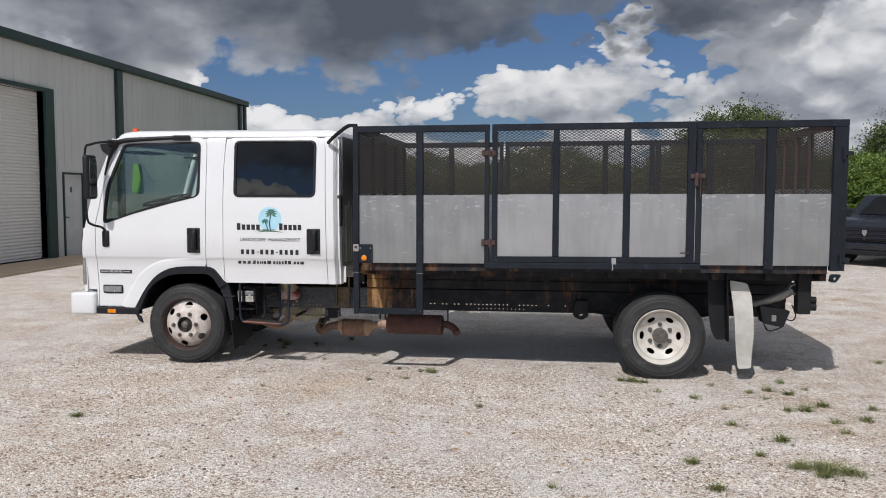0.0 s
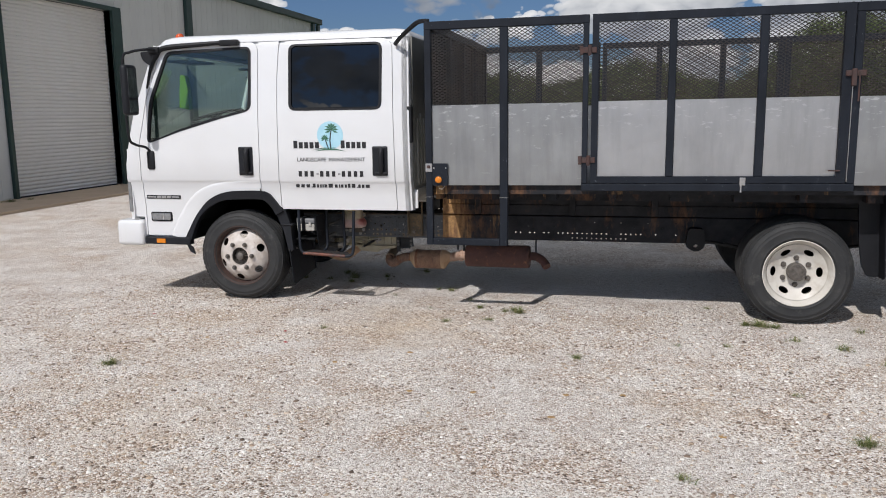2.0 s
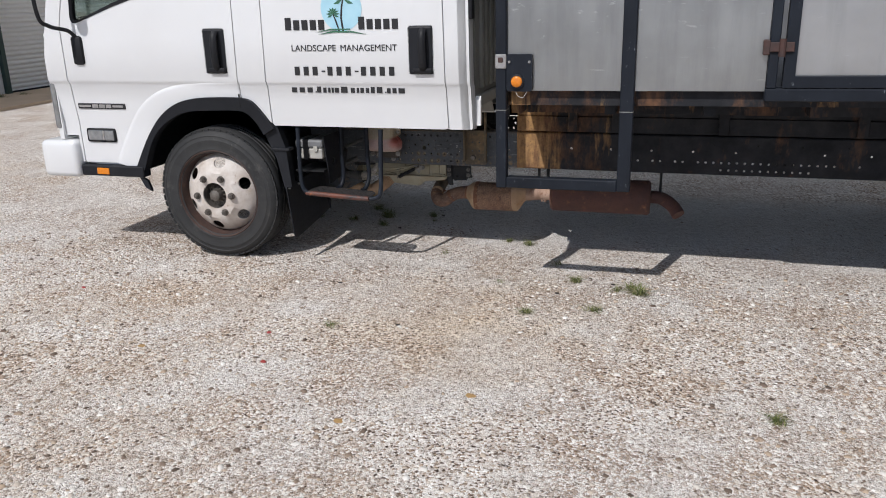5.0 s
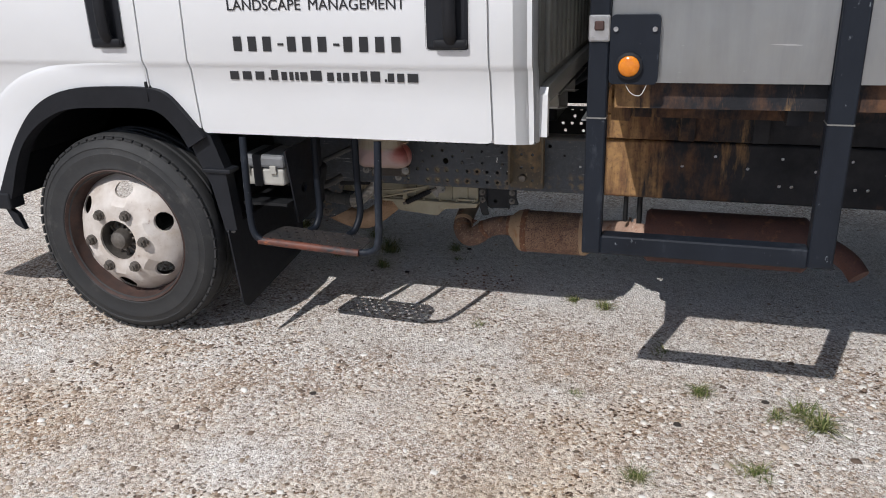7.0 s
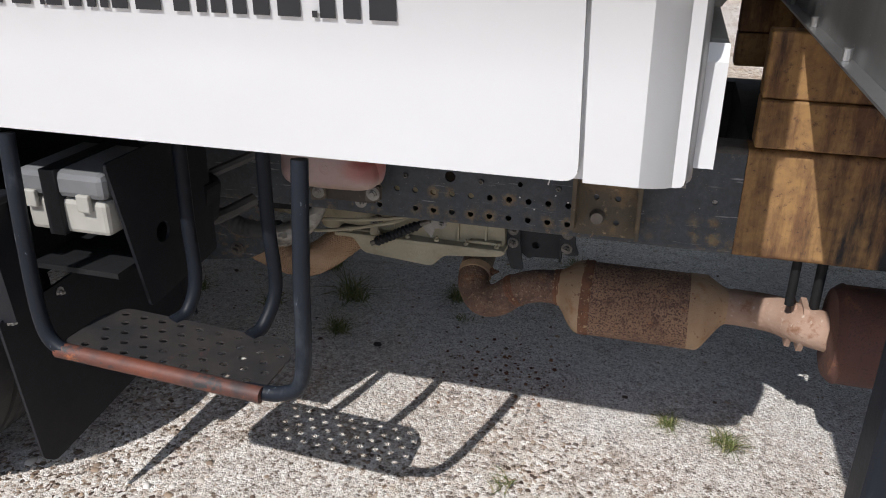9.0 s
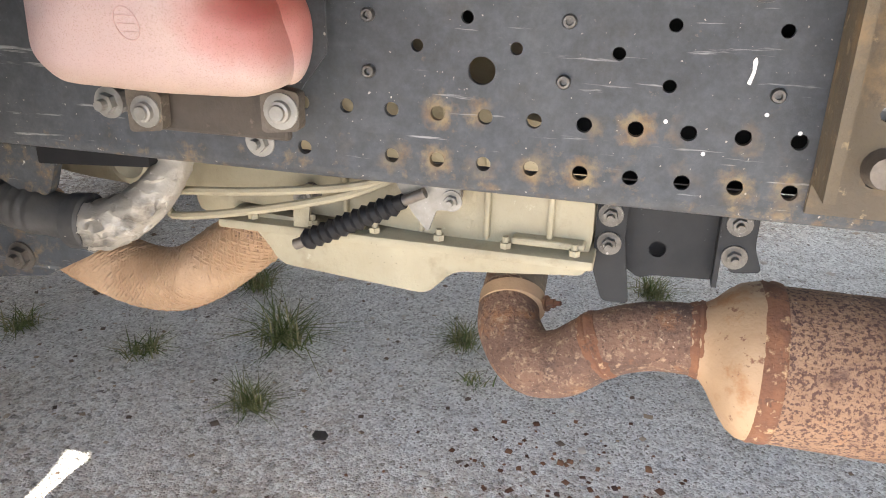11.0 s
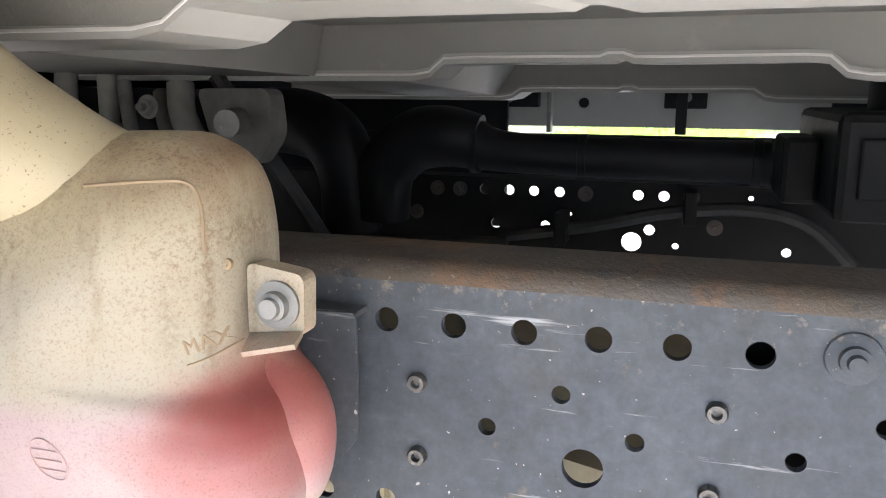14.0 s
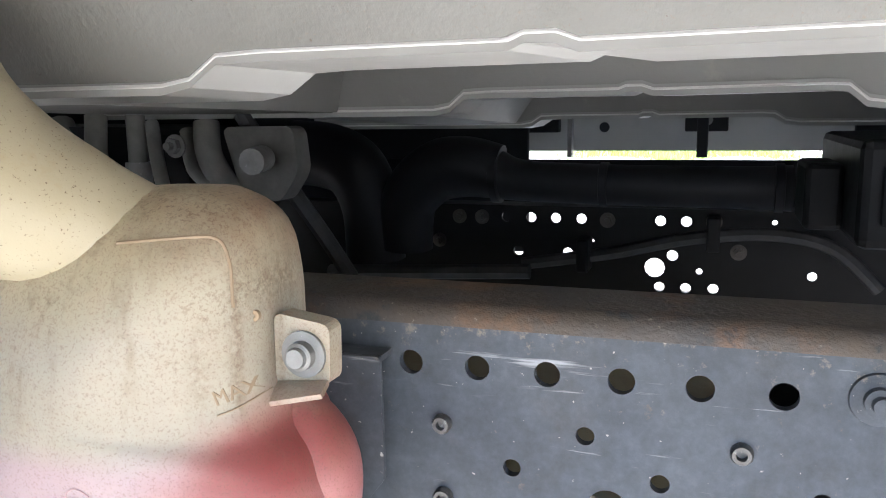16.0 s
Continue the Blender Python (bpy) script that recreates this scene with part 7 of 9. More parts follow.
    # marker lamp on its plate, clamp on the post
    bm = plate(bmesh.new(), rounded([(-1.201, 1.014), (-1.201, 1.182), (-1.082, 1.182), (-1.082, 1.014)], 0.014), y=BY0 - 0.002, thick=0.026)
    box_ = part("lamp_plate", bm, BEDBLACK, TRUCK, "black lamp bracket plate")
    bm = bmesh.new()
    lathe(bm, (-1.152, BY0 - 0.002, 1.060), [(0.033, 0.0), (0.033, -0.010), (0.026, -0.012)], seg=28)
    part("lamp_rim", bm, SEAL, box_, smooth=True)
    bm = bmesh.new()
    lathe(bm, (-1.152, BY0 - 0.002, 1.060), [(0.0, -0.017), (0.012, -0.0165), (0.022, -0.014), (0.027, -0.009), (0.027, 0.0)], seg=28)
    part("amber_lens", bm, AMBER, box_, "round amber marker lens", smooth=True)
    for x, z in ((-1.188, 1.148), (-1.095, 1.148)):
        part("plate_bolt", cyl(bmesh.new(), (x, BY0 - 0.002, z), (x, BY0 - 0.008, z), 0.006, seg=10), STEEL, box_)
    part("post_clamp", box(-1.254, -1.202, BY0 - 0.006, BY0 - 0.0005, 1.118, 1.182, bevel=0.003, seg=1), STEEL, TRUCK, "bare steel catch plate on the post")
    part("clamp_tongue", box(-1.240, -1.216, BY0 - 0.012, BY0 - 0.006, 1.145, 1.168, bevel=0.003, seg=1), HINGE, TRUCK, "rusty tongue")
    for x in (-1.244, -1.212):
        for z in (1.126, 1.174):
            part("clamp_rivet", cyl(bmesh.new(), (x, BY0 - 0.006, z), (x, BY0 - 0.010, z), 0.005, seg=8), STEEL, TRUCK)
    bm = bmesh.new()
    tube(bm, [(-1.165, BY0 + 0.02, 1.02), (-1.145, BY0 - 0.01, 0.995), (-1.12, BY0 - 0.012, 0.99), (-1.105, BY0 + 0.01, 1.02)], 0.0012, seg=6)
    part("lamp_wire", bm, FLAPWHITE, TRUCK, "thin loop of lamp wire")
    # bearers under the floor
    for y in (7.83, far(7.83) - 0.06):
        bm = bmesh.new()
        bx(bm, -1.31, 2.75, y, y + 0.06, 0.785, 0.90, bevel=0.003, seg=1)
        bx(bm, -1.31, 2.75, y - 0.006, y + 0.06, 0.697, 0.7835, bevel=0.003, seg=1)
        bearer = part("sub_frame", bm, BEARER, TRUCK, "black bed bearer, ochre with rust at its forward end")
        if y < C:
            for x in (-1.02, -0.78, -0.22, 0.45):
                part("bearer_gusset", box(x, x + 0.055, y - 0.03, y - 0.007, 0.70, 0.90, bevel=0.003, seg=1), BEARER, bearer)
    for k in range(10):
        x = -1.20 + 0.44 * k
        part("cross_bearer", box(x, x + 0.05, BY1 + 0.06, far(BY1 + 0.06), 0.90, 1.0125), BEARER, TRUCK, "rust-streaked cross bearer")
    part("side_skirt", box(-1.20, 2.86, BY1 + 0.20, BY1 + 0.21, 0.885, 1.0115), BEARER, TRUCK, "black skirt under the bed with rust streaks")
    # tail: flap, hitch, tow parts
    bm = plate(bmesh.new(), rounded([(2.05, 0.885), (2.20, 0.86), (2.235, 0.75), (2.255, 0.40), (2.25, 0.115), (2.14, 0.105), (2.10, 0.40), (2.075, 0.7)], 0.02), cuts=(0.25, 0.4, 0.55, 0.7), bend=lambda z: 7.20 + 0.03 * math.sin(z * 9), thick=0.02)
    part("rear_flap", bm, FLAPWHITE, TRUCK, "grimy white hanging rear flap", smooth=True)
    bm = plate(bmesh.new(), rounded([(7.20, 0.95), (7.20, 0.37), (7.23, 0.34), (7.66, 0.34), (7.66, 0.95)], 0.02), bend=lambda z: 2.02 + 0.05 * (0.9 - z), thick=0.008, ways="yz")
    part("mud_flap", bm, SEAL, TRUCK, "black rubber rear mud flap")
    bm = plate(bmesh.new(), rounded([(1.88, 0.96), (2.03, 0.96), (2.06, 0.37), (2.04, 0.34), (1.97, 0.34), (1.93, 0.42), (1.90, 0.60)], 0.02), y=7.34, thick=0.02)
    part("flap_bracket", bm, SEAL, TRUCK, "black bracket plate beside the mud flap")
    beam = part("tail_beam", box(2.56, 2.74, 7.95, far(7.95), 0.60, 0.98, bevel=0.01), RAILDARK, TRUCK, "black tail beam")
    part("beam_post", box(2.62, 2.73, 7.22, 7.34, 0.60, 1.0, bevel=0.008), RAILDARK, beam)
    for z, r in ((0.66, 0.035), (0.72, 0.03)):
        part("tow_pin", cyl(bmesh.new(), (2.731, 7.28, z), (2.785, 7.28, z), r), RAILDARK, beam, smooth=True)
    bm = bmesh.new()
    tube(bm, [(2.30, 7.40, 0.66), (2.42, 7.36, 0.70), (2.52, 7.33, 0.75), (2.60, 7.31, 0.80)], [0.03, 0.036, 0.04, 0.036], seg=12)
    lathe(bm, (2.61, 7.30, 0.81), [(0.018, -0.012), (0.046, -0.02), (0.055, -0.008), (0.055, 0.03), (0.04, 0.04)], seg=20)
    hitch = part("tow_arm", bm, GALV, TRUCK, "grey steel tow arm with an eye", smooth=True)
    part("eye_bolt", hexbolt(bmesh.new(), (2.61, 7.285, 0.81), (0, -1, 0), 0.02, 0.012, 0.032), RAILDARK, hitch)
    bm = plate(bmesh.new(), rounded([(2.33, 0.655), (2.59, 0.615), (2.535, 0.465), (2.36, 0.50)], 0.02), y=7.31, thick=0.14)
    bmesh.ops.bevel(bm, geom=[e for e in bm.edges if e.calc_length() > 0.1], offset=0.006, segments=1, affect="EDGES")
    case = part("battery_case", bm, SEAL, TRUCK, "black tilted case slung under the tail")
    part("case_latch", box(2.43, 2.47, 7.298, 7.309, 0.52, 0.575, bevel=0.004), GALV, case)
    for pts in ([(2.60, 7.31, 0.67), (2.63, 7.30, 0.58), (2.60, 7.30, 0.53), (2.55, 7.305, 0.55)], [(2.36, 7.31, 0.52), (2.40, 7.30, 0.44), (2.47, 7.30, 0.45), (2.53, 7.31, 0.48)]):
        part("trailer_wire", tube(bmesh.new(), pts, 0.006, seg=6), SEAL, case, smooth=True)
    bm = plate(bmesh.new(), rounded([(2.82, 0.97), (2.90, 0.97), (2.86, 0.90), (2.80, 0.905)], 0.02), [circle(2.85, 0.932, 0.014)], y=BY0 + 0.01, thick=0.03)
    part("safety_hook", bm, BEDBLACK, TRUCK)


# ---------- frame and running gear ----------
def frame_rail(nm, y, inward, z0, z1, holes, material, top, x0=-3.9, x1=2.7):
    """A channel: web with its holes, flanges turned to the middle of the truck, rounded outer edges."""
    bm = bmesh.new()
    plate(bm, [(x0, z0 + 0.012), (x1, z0 + 0.012), (x1, z1 - 0.012), (x0, z1 - 0.012)], holes, y=min(y, y + 0.006 * inward), thick=0.006)
    rail = part(nm, bm, material, TRUCK, "worn dark steel frame rail with rows of holes")
    for edge, zc, s in (("top_flange", z1, -1), ("bottom_flange", z0, 1)):
        prof = [(0.012 * (1 - math.cos(k * math.pi / 12)), 0.012 * (1 - math.sin(k * math.pi / 12))) for k in range(7)] + [(0.065, 0.0), (0.065, 0.006)]
        prof += [(0.012 - 0.006 * math.cos(k * math.pi / 12), 0.012 - 0.006 * math.sin(k * math.pi / 12)) for k in range(6, -1, -1)]
        bm = bmesh.new()
        rings = [[bm.verts.new((x, y + inward * a, zc + s * b)) for a, b in prof] for x in (x0, x1)]
        for k in range(len(prof)):
            q = (k + 1) % len(prof)
            bm.faces.new((rings[0][k], rings[0][q], rings[1][q], rings[1][k]))
        bmesh.ops.recalc_face_normals(bm, faces=bm.faces)
        part(edge, bm, top if edge == "top_flange" else material, rail, smooth=True)
    return rail


def build_frame():
    H = []
    for k in range(0, 30):
        x = -1.993 + 0.0399 * k
        if k not in (6, 8) and k < 14:
            H.append(circle(x, 0.654, 0.0072, 24))
    for k in range(-4, 76):
        x = -2.035 + 0.0401 * k
        if k < 12 or (33 < k < 44 and k % 3) or 44 <= k < 61 or k in (63, 67, 72):
            H.append(circle(x, 0.543, 0.0063, 20))
        if (k > 1 and k < 14) or 45 < k < 58 or k == 0:
            H.append(circle(x, 0.503, 0.0063, 20))
    for x, z in ((-1.892, 0.621), (-1.734, 0.623), (-1.656, 0.623), (-1.933, 0.597), (-1.852, 0.599), (-1.773, 0.600), (-1.733, 0.578), (-1.5, 0.60), (-1.42, 0.62), (-1.36, 0.58)):
        H.append(circle(x, z, 0.0052, 18))
    H.append(circle(-1.879, 0.580, 0.0113, 32))
    for k in range(16):
        H.append(circle(-1.0 + 0.11 * k, 0.64 if k % 2 else 0.60, 0.006, 8))
    front, rear = [h for h in H if h[0][0] < -1.335], [h for h in H if h[0][0] > -1.30]
    rail = frame_rail("frame_rail", 7.842, 1, 0.475, 0.689, front, RAIL, RAILTOP, x1=-1.316)
    frame_rail("frame_rail", 7.842, 1, 0.475, 0.689, rear, BEARER, BEARER, x0=-1.315)
    F = []
    for x in (-2.442, -2.321, -2.157, -2.116, -2.076, -2.035, -1.914, -1.876, -1.597):
        F.append(circle(x, 0.629, 0.0082, 12))
    for x, z, r in ((-2.282, 0.630, 0.004), (-1.752, 0.631, 0.004), (-1.676, 0.632, 0.006), (-2.137, 0.574, 0.0082), (-2.056, 0.574, 0.0082), (-2.098, 0.555, 0.0045), (-1.895, 0.576, 0.0085), (-1.921, 0.556, 0.0155),
                    (-1.855, 0.553, 0.005), (-1.698, 0.553, 0.007), (-1.913, 0.526, 0.008), (-1.874, 0.526, 0.008), (-1.834, 0.527, 0.008), (-2.332, 0.584, 0.004), (-2.017, 0.595, 0.003)):
        F.append(circle(x, z, r, 12))
    F += [circle(-1.545 + 0.042 * k + 0.012 * (r % 2), 0.505 + 0.034 * r, 0.0075, 10) for r in range(5) for k in range(5) if (k * 3 + r * 5) % 7 > 1]
    for k in range(16, 60):
        F.append(circle(-1.914 + 0.04 * k, 0.522, 0.007, 10))
        F.append(circle(-1.914 + 0.04 * k, 0.562, 0.0065, 10))
    # far rail like the near one, in paint darkened for its shade
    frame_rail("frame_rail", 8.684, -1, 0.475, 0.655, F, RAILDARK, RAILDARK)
    for x, z in ((-2.237, 0.628), (-1.994, 0.628), (-2.198, 0.628), (-2.273, 0.587), (-1.836, 0.630), (-1.80, 0.585)):
        bm = hexbolt(bmesh.new(), (x, 8.678, z), (0, -1, 0), 0.008, 0.006, 0.012)
        part("far_rail_bolt", bm, NUT, TRUCK, "greasy bolt head")
    # fasteners on the near rail
    for x, z in ((-1.752, 0.657), (-1.675, 0.655)):
        bm = bmesh.new()
        lathe(bm, (x, 7.842, z), [(0.0135, 0.0), (0.013, -0.002), (0.0105, -0.003), (0.0075, -0.0035), (0.0072, -0.0075), (0.0045, -0.008), (0.004, -0.012), (0.0, -0.0125)], seg=24)
        part("carriage_bolt", bm, RAIL, rail, "scuffed painted bolt head", smooth=True)
    for x, z in ((-1.974, 0.619), (-1.812, 0.622), (-1.974, 0.574), (-1.813, 0.576), (-1.655, 0.577)):
        bm = bmesh.new()
        lathe(bm, (x, 7.842, z), [(0.0058, 0.001), (0.0058, -0.003), (0.0048, -0.005), (0.0028, -0.005), (0.0026, -0.001), (0.0, -0.001)], seg=14)
        part("rivet_nut", bm, STEELNUT, rail, "worn steel rivet nut", smooth=True)
    bm = hexbolt(bmesh.new(), (-2.077, 7.842, 0.505), (0, -1, 0), 0.009, 0.008, 0.014)
    part("rail_bolt", bm, GALV, rail, "zinc hex bolt")
    # no known part: sheet set behind the rail so its holes read dark
    part("hole_backing", box(-1.815, -1.42, 7.905, 7.911, 0.482, 0.684, bevel=0.002), RAILDARK, TRUCK, "dark sheet added behind the rail's holes")
    for x0, x1, z in ((-1.7345, -1.7305, 0.551), (-1.7035, -1.6995, 0.528), (-1.637, -1.633, 0.55), (-1.662, -1.659, 0.562)):
        part("paint_drip", plate(bmesh.new(), circle((x0 + x1) / 2, z, 0.0017, 9), y=7.8412, thick=0.0012), WHITE, rail, "dried white paint spatter")
    part("paint_drip", plate(bmesh.new(), rounded([(-1.6785, 0.584), (-1.6755, 0.583), (-1.6735, 0.592), (-1.6730, 0.601), (-1.6745, 0.604), (-1.6765, 0.601), (-1.6758, 0.593)], 0.0012), y=7.8412, thick=0.0012), WHITE, rail, "dried white paint streak")
    # upright bracket plates on the rail
    bm = bmesh.new()
    plate(bm, [(-1.622, 0.49), (-1.615, 0.69), (-1.50, 0.69), (-1.50, 0.49)], [circle(-1.58 + 0.042 * (k % 2), 0.52 + 0.05 * (k // 2), 0.006, 8) for k in range(6)], y=7.836, thick=0.006)
    bx(bm, -1.622, -1.614, 7.785, 7.836, 0.515, 0.80)
    bx(bm, -1.50, -1.492, 7.80, 7.836, 0.50, 0.80)
    bm2 = part("body_mount", bm, RUSTMOUNT, TRUCK, "rust-browned body mount bracket")
    bm = bmesh.new()
    cyl(bm, (-1.575, 7.836, 0.53), (-1.575, 7.822, 0.53), 0.016, 0.012, seg=16)
    part("mount_bolt", bm, NUT, bm2, smooth=True)
    # crossmembers
    for x, z0, z1 in ((-1.30, 0.50, 0.66), (0.1, 0.50, 0.66), (2.5, 0.5, 0.66), (-2.62, 0.49, 0.60)):
        part("crossmember", box(x, x + 0.08, 7.91, 8.62, z0, z1), RAILDARK, TRUCK)
    paint = mat("dark_crossmember_paint", (0.018, 0.0195, 0.022), (0.028, 0.030, 0.033), 14, 0.6, spec=0.25, bump=0.12, bscale=150, spots=(((0.20, 0.20, 0.20), 120, 0.69, 0.05), ((0.035, 0.034, 0.034), 10, 0.58, 0.2)))
    bm = bmesh.new()
    plate(bm, rounded([(-1.757, 0.475), (-1.757, 0.36), (-1.735, 0.344), (-1.722, 0.349), (-1.660, 0.352), (-1.655, 0.475)], 0.006), [circle(-1.719, 0.379, 0.009)], y=8.005, thick=0.006)
    for x0, x1 in ((-1.758, -1.753), (-1.663, -1.658)):
        bx(bm, x0, x1, 7.9855, 8.008, 0.352, 0.474)
    # slab added behind the web so its hole looks dark
    bx(bm, -1.757, -1.659, 8.03, 8.036, 0.356, 0.474)
    bx(bm, -1.755, -1.661, 8.006, 8.5, 0.462, 0.47)
    cm = part("gearbox_crossmember", bm, paint, TRUCK, "dark gearbox crossmember")
    part("flange_plate", plate(bmesh.new(), rounded([(-1.783, 0.475), (-1.783, 0.36), (-1.770, 0.322), (-1.742, 0.322), (-1.754, 0.40), (-1.754, 0.475)], 0.006), y=7.985, thick=0.006), paint, cm)
    part("flange_plate", plate(bmesh.new(), rounded([(-1.662, 0.475), (-1.662, 0.40), (-1.648, 0.370), (-1.618, 0.374), (-1.628, 0.40), (-1.628, 0.475)], 0.006), y=7.985, thick=0.006), paint, cm)
    for x, z in ((-1.769, 0.419), (-1.768, 0.388), (-1.646, 0.423), (-1.646, 0.388)):
        part("crossmember_bolt", hexbolt(bmesh.new(), (x, 7.985, z), (0, -1, 0), 0.0075, 0.007, 0.0125), STEELNUT, cm, "steel bolt")


def build_tank():
    """Washer and coolant tank on the rail: cream plastic with a filler neck, tabs and bolts."""
    outline = [(-2.205, 0.585), (-2.200, 0.70), (-2.17, 0.752), (-2.10, 0.763), (-2.049, 0.763), (-2.029, 0.750), (-2.024, 0.721), (-2.024, 0.668), (-2.020, 0.650), (-2.008, 0.637), (-2.000, 0.608), (-2.000, 0.590), (-2.006, 0.576), (-2.03, 0.568), (-2.10, 0.566), (-2.185, 0.568)]
    ring0 = rounded(outline, [0.02, 0.02, 0.03, 0.03, 0.022, 0.012, 0.012, 0.006, 0.006, 0.010, 0.010, 0.009, 0.009, 0.01, 0.01, 0.015], 4)
    cx, cz = -2.105, 0.664
    bm = bmesh.new()
    rings = []
    for y, k in ((7.818, 0.66), (7.808, 0.78), (7.795, 0.88), (7.782, 0.955), (7.768, 0.995), (7.752, 1.0), (7.739, 0.995), (7.729, 0.965), (7.718, 0.90), (7.707, 0.79), (7.699, 0.66), (7.691, 0.50), (7.685, 0.32), (7.682, 0.16)):
        rings.append([bm.verts.new((cx + (x - cx) * k, y, cz + (z - cz) * k)) for x, z in ring0])
    n = len(ring0)
    for p, q in zip(rings, rings[1:]):
        for k in range(n):
            bm.faces.new((p[k], p[(k + 1) % n], q[(k + 1) % n], q[k]))
    bm.faces.new(rings[0][::-1])
    bm.faces.new(rings[-1])
    skin = BVHTree.FromBMesh(bm)

    def on_face(x, z, lift=0.0004):
        hit = skin.ray_cast(Vector((x, 7.5, z)), Vector((0, 1, 0)))[0]
        return (x, (hit.y if hit else 7.74) - lift, z)

    def over_face(pts, n=6):
        return [on_face(p.x, p.z) for p in curve_points([(x, 7.7, z) for x, z in pts], n)]

    tank = part("fluid_tank", bm, TANK, TRUCK, "aged cream plastic tank half full of pink fluid", smooth=True)
    bm = bmesh.new()
    tube(bm, [(-2.075, 7.752, 0.735), (-2.112, 7.728, 0.746), (-2.148, 7.710, 0.768), (-2.178, 7.700, 0.802), (-2.195, 7.698, 0.85), (-2.202, 7.70, 0.95)], [0.020, 0.034, 0.040, 0.042, 0.042, 0.042], seg=28, n=10)
    part("filler_neck", bm, NECK, tank, "yellowed plastic filler neck", smooth=True)
    # pressed ridge, moulded words, level marks
    moulded = mat("moulded_mark", (0.34, 0.25, 0.155), None, 40, 0.6)
    bm = bmesh.new()
    tube(bm, over_face([(-2.075, 0.742), (-2.050, 0.744), (-2.036, 0.743), (-2.031, 0.732), (-2.0295, 0.712)]), 0.0009, seg=6, straight=True)
    part("moulded_ridge", bm, moulded, tank, smooth=True)
    bm = bmesh.new()
    bmesh.ops.create_uvsphere(bm, u_segments=36, v_segments=22, radius=1.0)
    for v in bm.verts:
        up = v.co.z
        v.co = Vector((-2.0145 + 0.0205 * v.co.x + 0.003 * (0.2 - up) - 0.012 * max(0.0, up) ** 2, 7.768 + 0.024 * v.co.y, 0.618 + 0.044 * up))
    part("moulded_lobe", bm, TANK, tank, "red-stained bulging corner", smooth=True)
    mark = lettering("max_mark", "MAX", -2.0345, 7.7120, 0.6690, 0.0100, moulded, tank, width=0.0108, turn=radians(12), thick=0.0005)
    if mark:
        for v in mark.data.vertices:
            v.co.y = on_face(v.co.x, v.co.z)[1] + (v.co.y - 7.712) * 0.5
    bm = bmesh.new()
    tube(bm, over_face([(-2.0345, 0.6645), (-2.0285, 0.6662), (-2.0235, 0.6695)]), 0.0004, seg=5, straight=True)
    part("level_line", bm, moulded, tank)
    bm = bmesh.new()
    ring = [on_face(-2.089 + 0.0090 * math.cos(t), 0.624 + 0.0115 * math.sin(t)) for t in (2 * math.pi * k / 24 for k in range(25))]
    tube(bm, ring, 0.00035, seg=5, straight=True)
    for z in (0.6185, 0.624, 0.6295):
        tube(bm, [on_face(-2.096 + 0.0035 * k, z) for k in range(5)], 0.0003, seg=5, straight=True)
    part("moulded_seal", bm, mat("moulded_ring", (0.50, 0.335, 0.315), None, 40, 0.6), tank)
    bm = bmesh.new()
    lathe(bm, on_face(-2.0255, 0.706, 0), [(0.0026, 0.001), (0.0026, -0.0012), (0.0012, -0.0014), (0.0, -0.0004)], seg=12)
    part("moulded_dot", bm, moulded, tank, smooth=True)
    # tabs and bolts
    for x, y, z, w, h, r in ((-2.0073, 7.7455, 0.6862, 0.0142, 0.0170, 0.0112), (-2.023, 7.775, 0.551, 0.016, 0.018, 0.0145), (-2.147, 7.78, 0.540, 0.016, 0.018, 0.0135)):
        bm = bmesh.new()
        plate(bm, rounded([(x - w * 1.1, z - h * 1.05), (x + w * 0.9, z - h * 0.85), (x + w * 0.95, z + h * 0.85), (x - w * 1.1, z + h * 1.1)], 0.005), y=y, thick=0.012)
        low = z < 0.6
        if not low:
            stepped_sheet(bm, [[(-2.0215, 7.7455, 0.6695), (-1.995, 7.7455, 0.6725)], [(-2.018, 7.731, 0.6645), (-1.991, 7.731, 0.6710)]], 0.0025)
        tab = part("mounting_tab", bm, TABSTEEL if low else TANK, tank, "grimy steel mounting tab" if low else "plastic mounting tab")
        bm = bmesh.new()
        lathe(bm, (x, y, z), [(r, 0.0), (r, -0.0018), (r * 0.62, -0.0022), (r * 0.60, -0.0065), (r * 0.45, -0.0072), (r * 0.40, -0.0095), (0.0, -0.0095)], seg=24)
        part("tab_bolt", bm, GALV, tab, "zinc washer bolt", smooth=True)
    bm = bmesh.new()
    plate(bm, rounded([(-2.26, 0.60), (-2.26, 0.648), (-2.050, 0.648), (-2.034, 0.6615), (-2.003, 0.6625), (-2.002, 0.590), (-2.024, 0.562), (-2.031, 0.549), (-2.031, 0.524), (-2.16, 0.52)], 0.003), y=7.820, thick=0.003)
    bx(bm, -2.034, -2.0032, 7.8232, 7.8385, 0.659, 0.6624)
    part("tank_bracket", bm, RAIL, TRUCK, "grey folded tank bracket")
    tray = mat("grimy_tank_tray", (0.075, 0.062, 0.050), (0.045, 0.038, 0.032), 22, 0.75, bump=0.3, bscale=120, spots=(((0.16, 0.13, 0.10), 60, 0.60, 0.12),))
    part("tank_tray", box(-2.150, -2.028, 7.796, 7.806, 0.520, 0.572, bevel=0.003), tray, TRUCK, "grimy brown tray beneath the tank")
    bm = hexbolt(bmesh.new(), (-2.195, 7.80, 0.54), (0, -1, 0), 0.009, 0.008, 0.014)
    cyl(bm, (-2.195, 7.842, 0.54), (-2.195, 7.80, 0.54), 0.012)
    part("bracket_bolt", bm, GALV, TRUCK, "zinc bracket bolt")


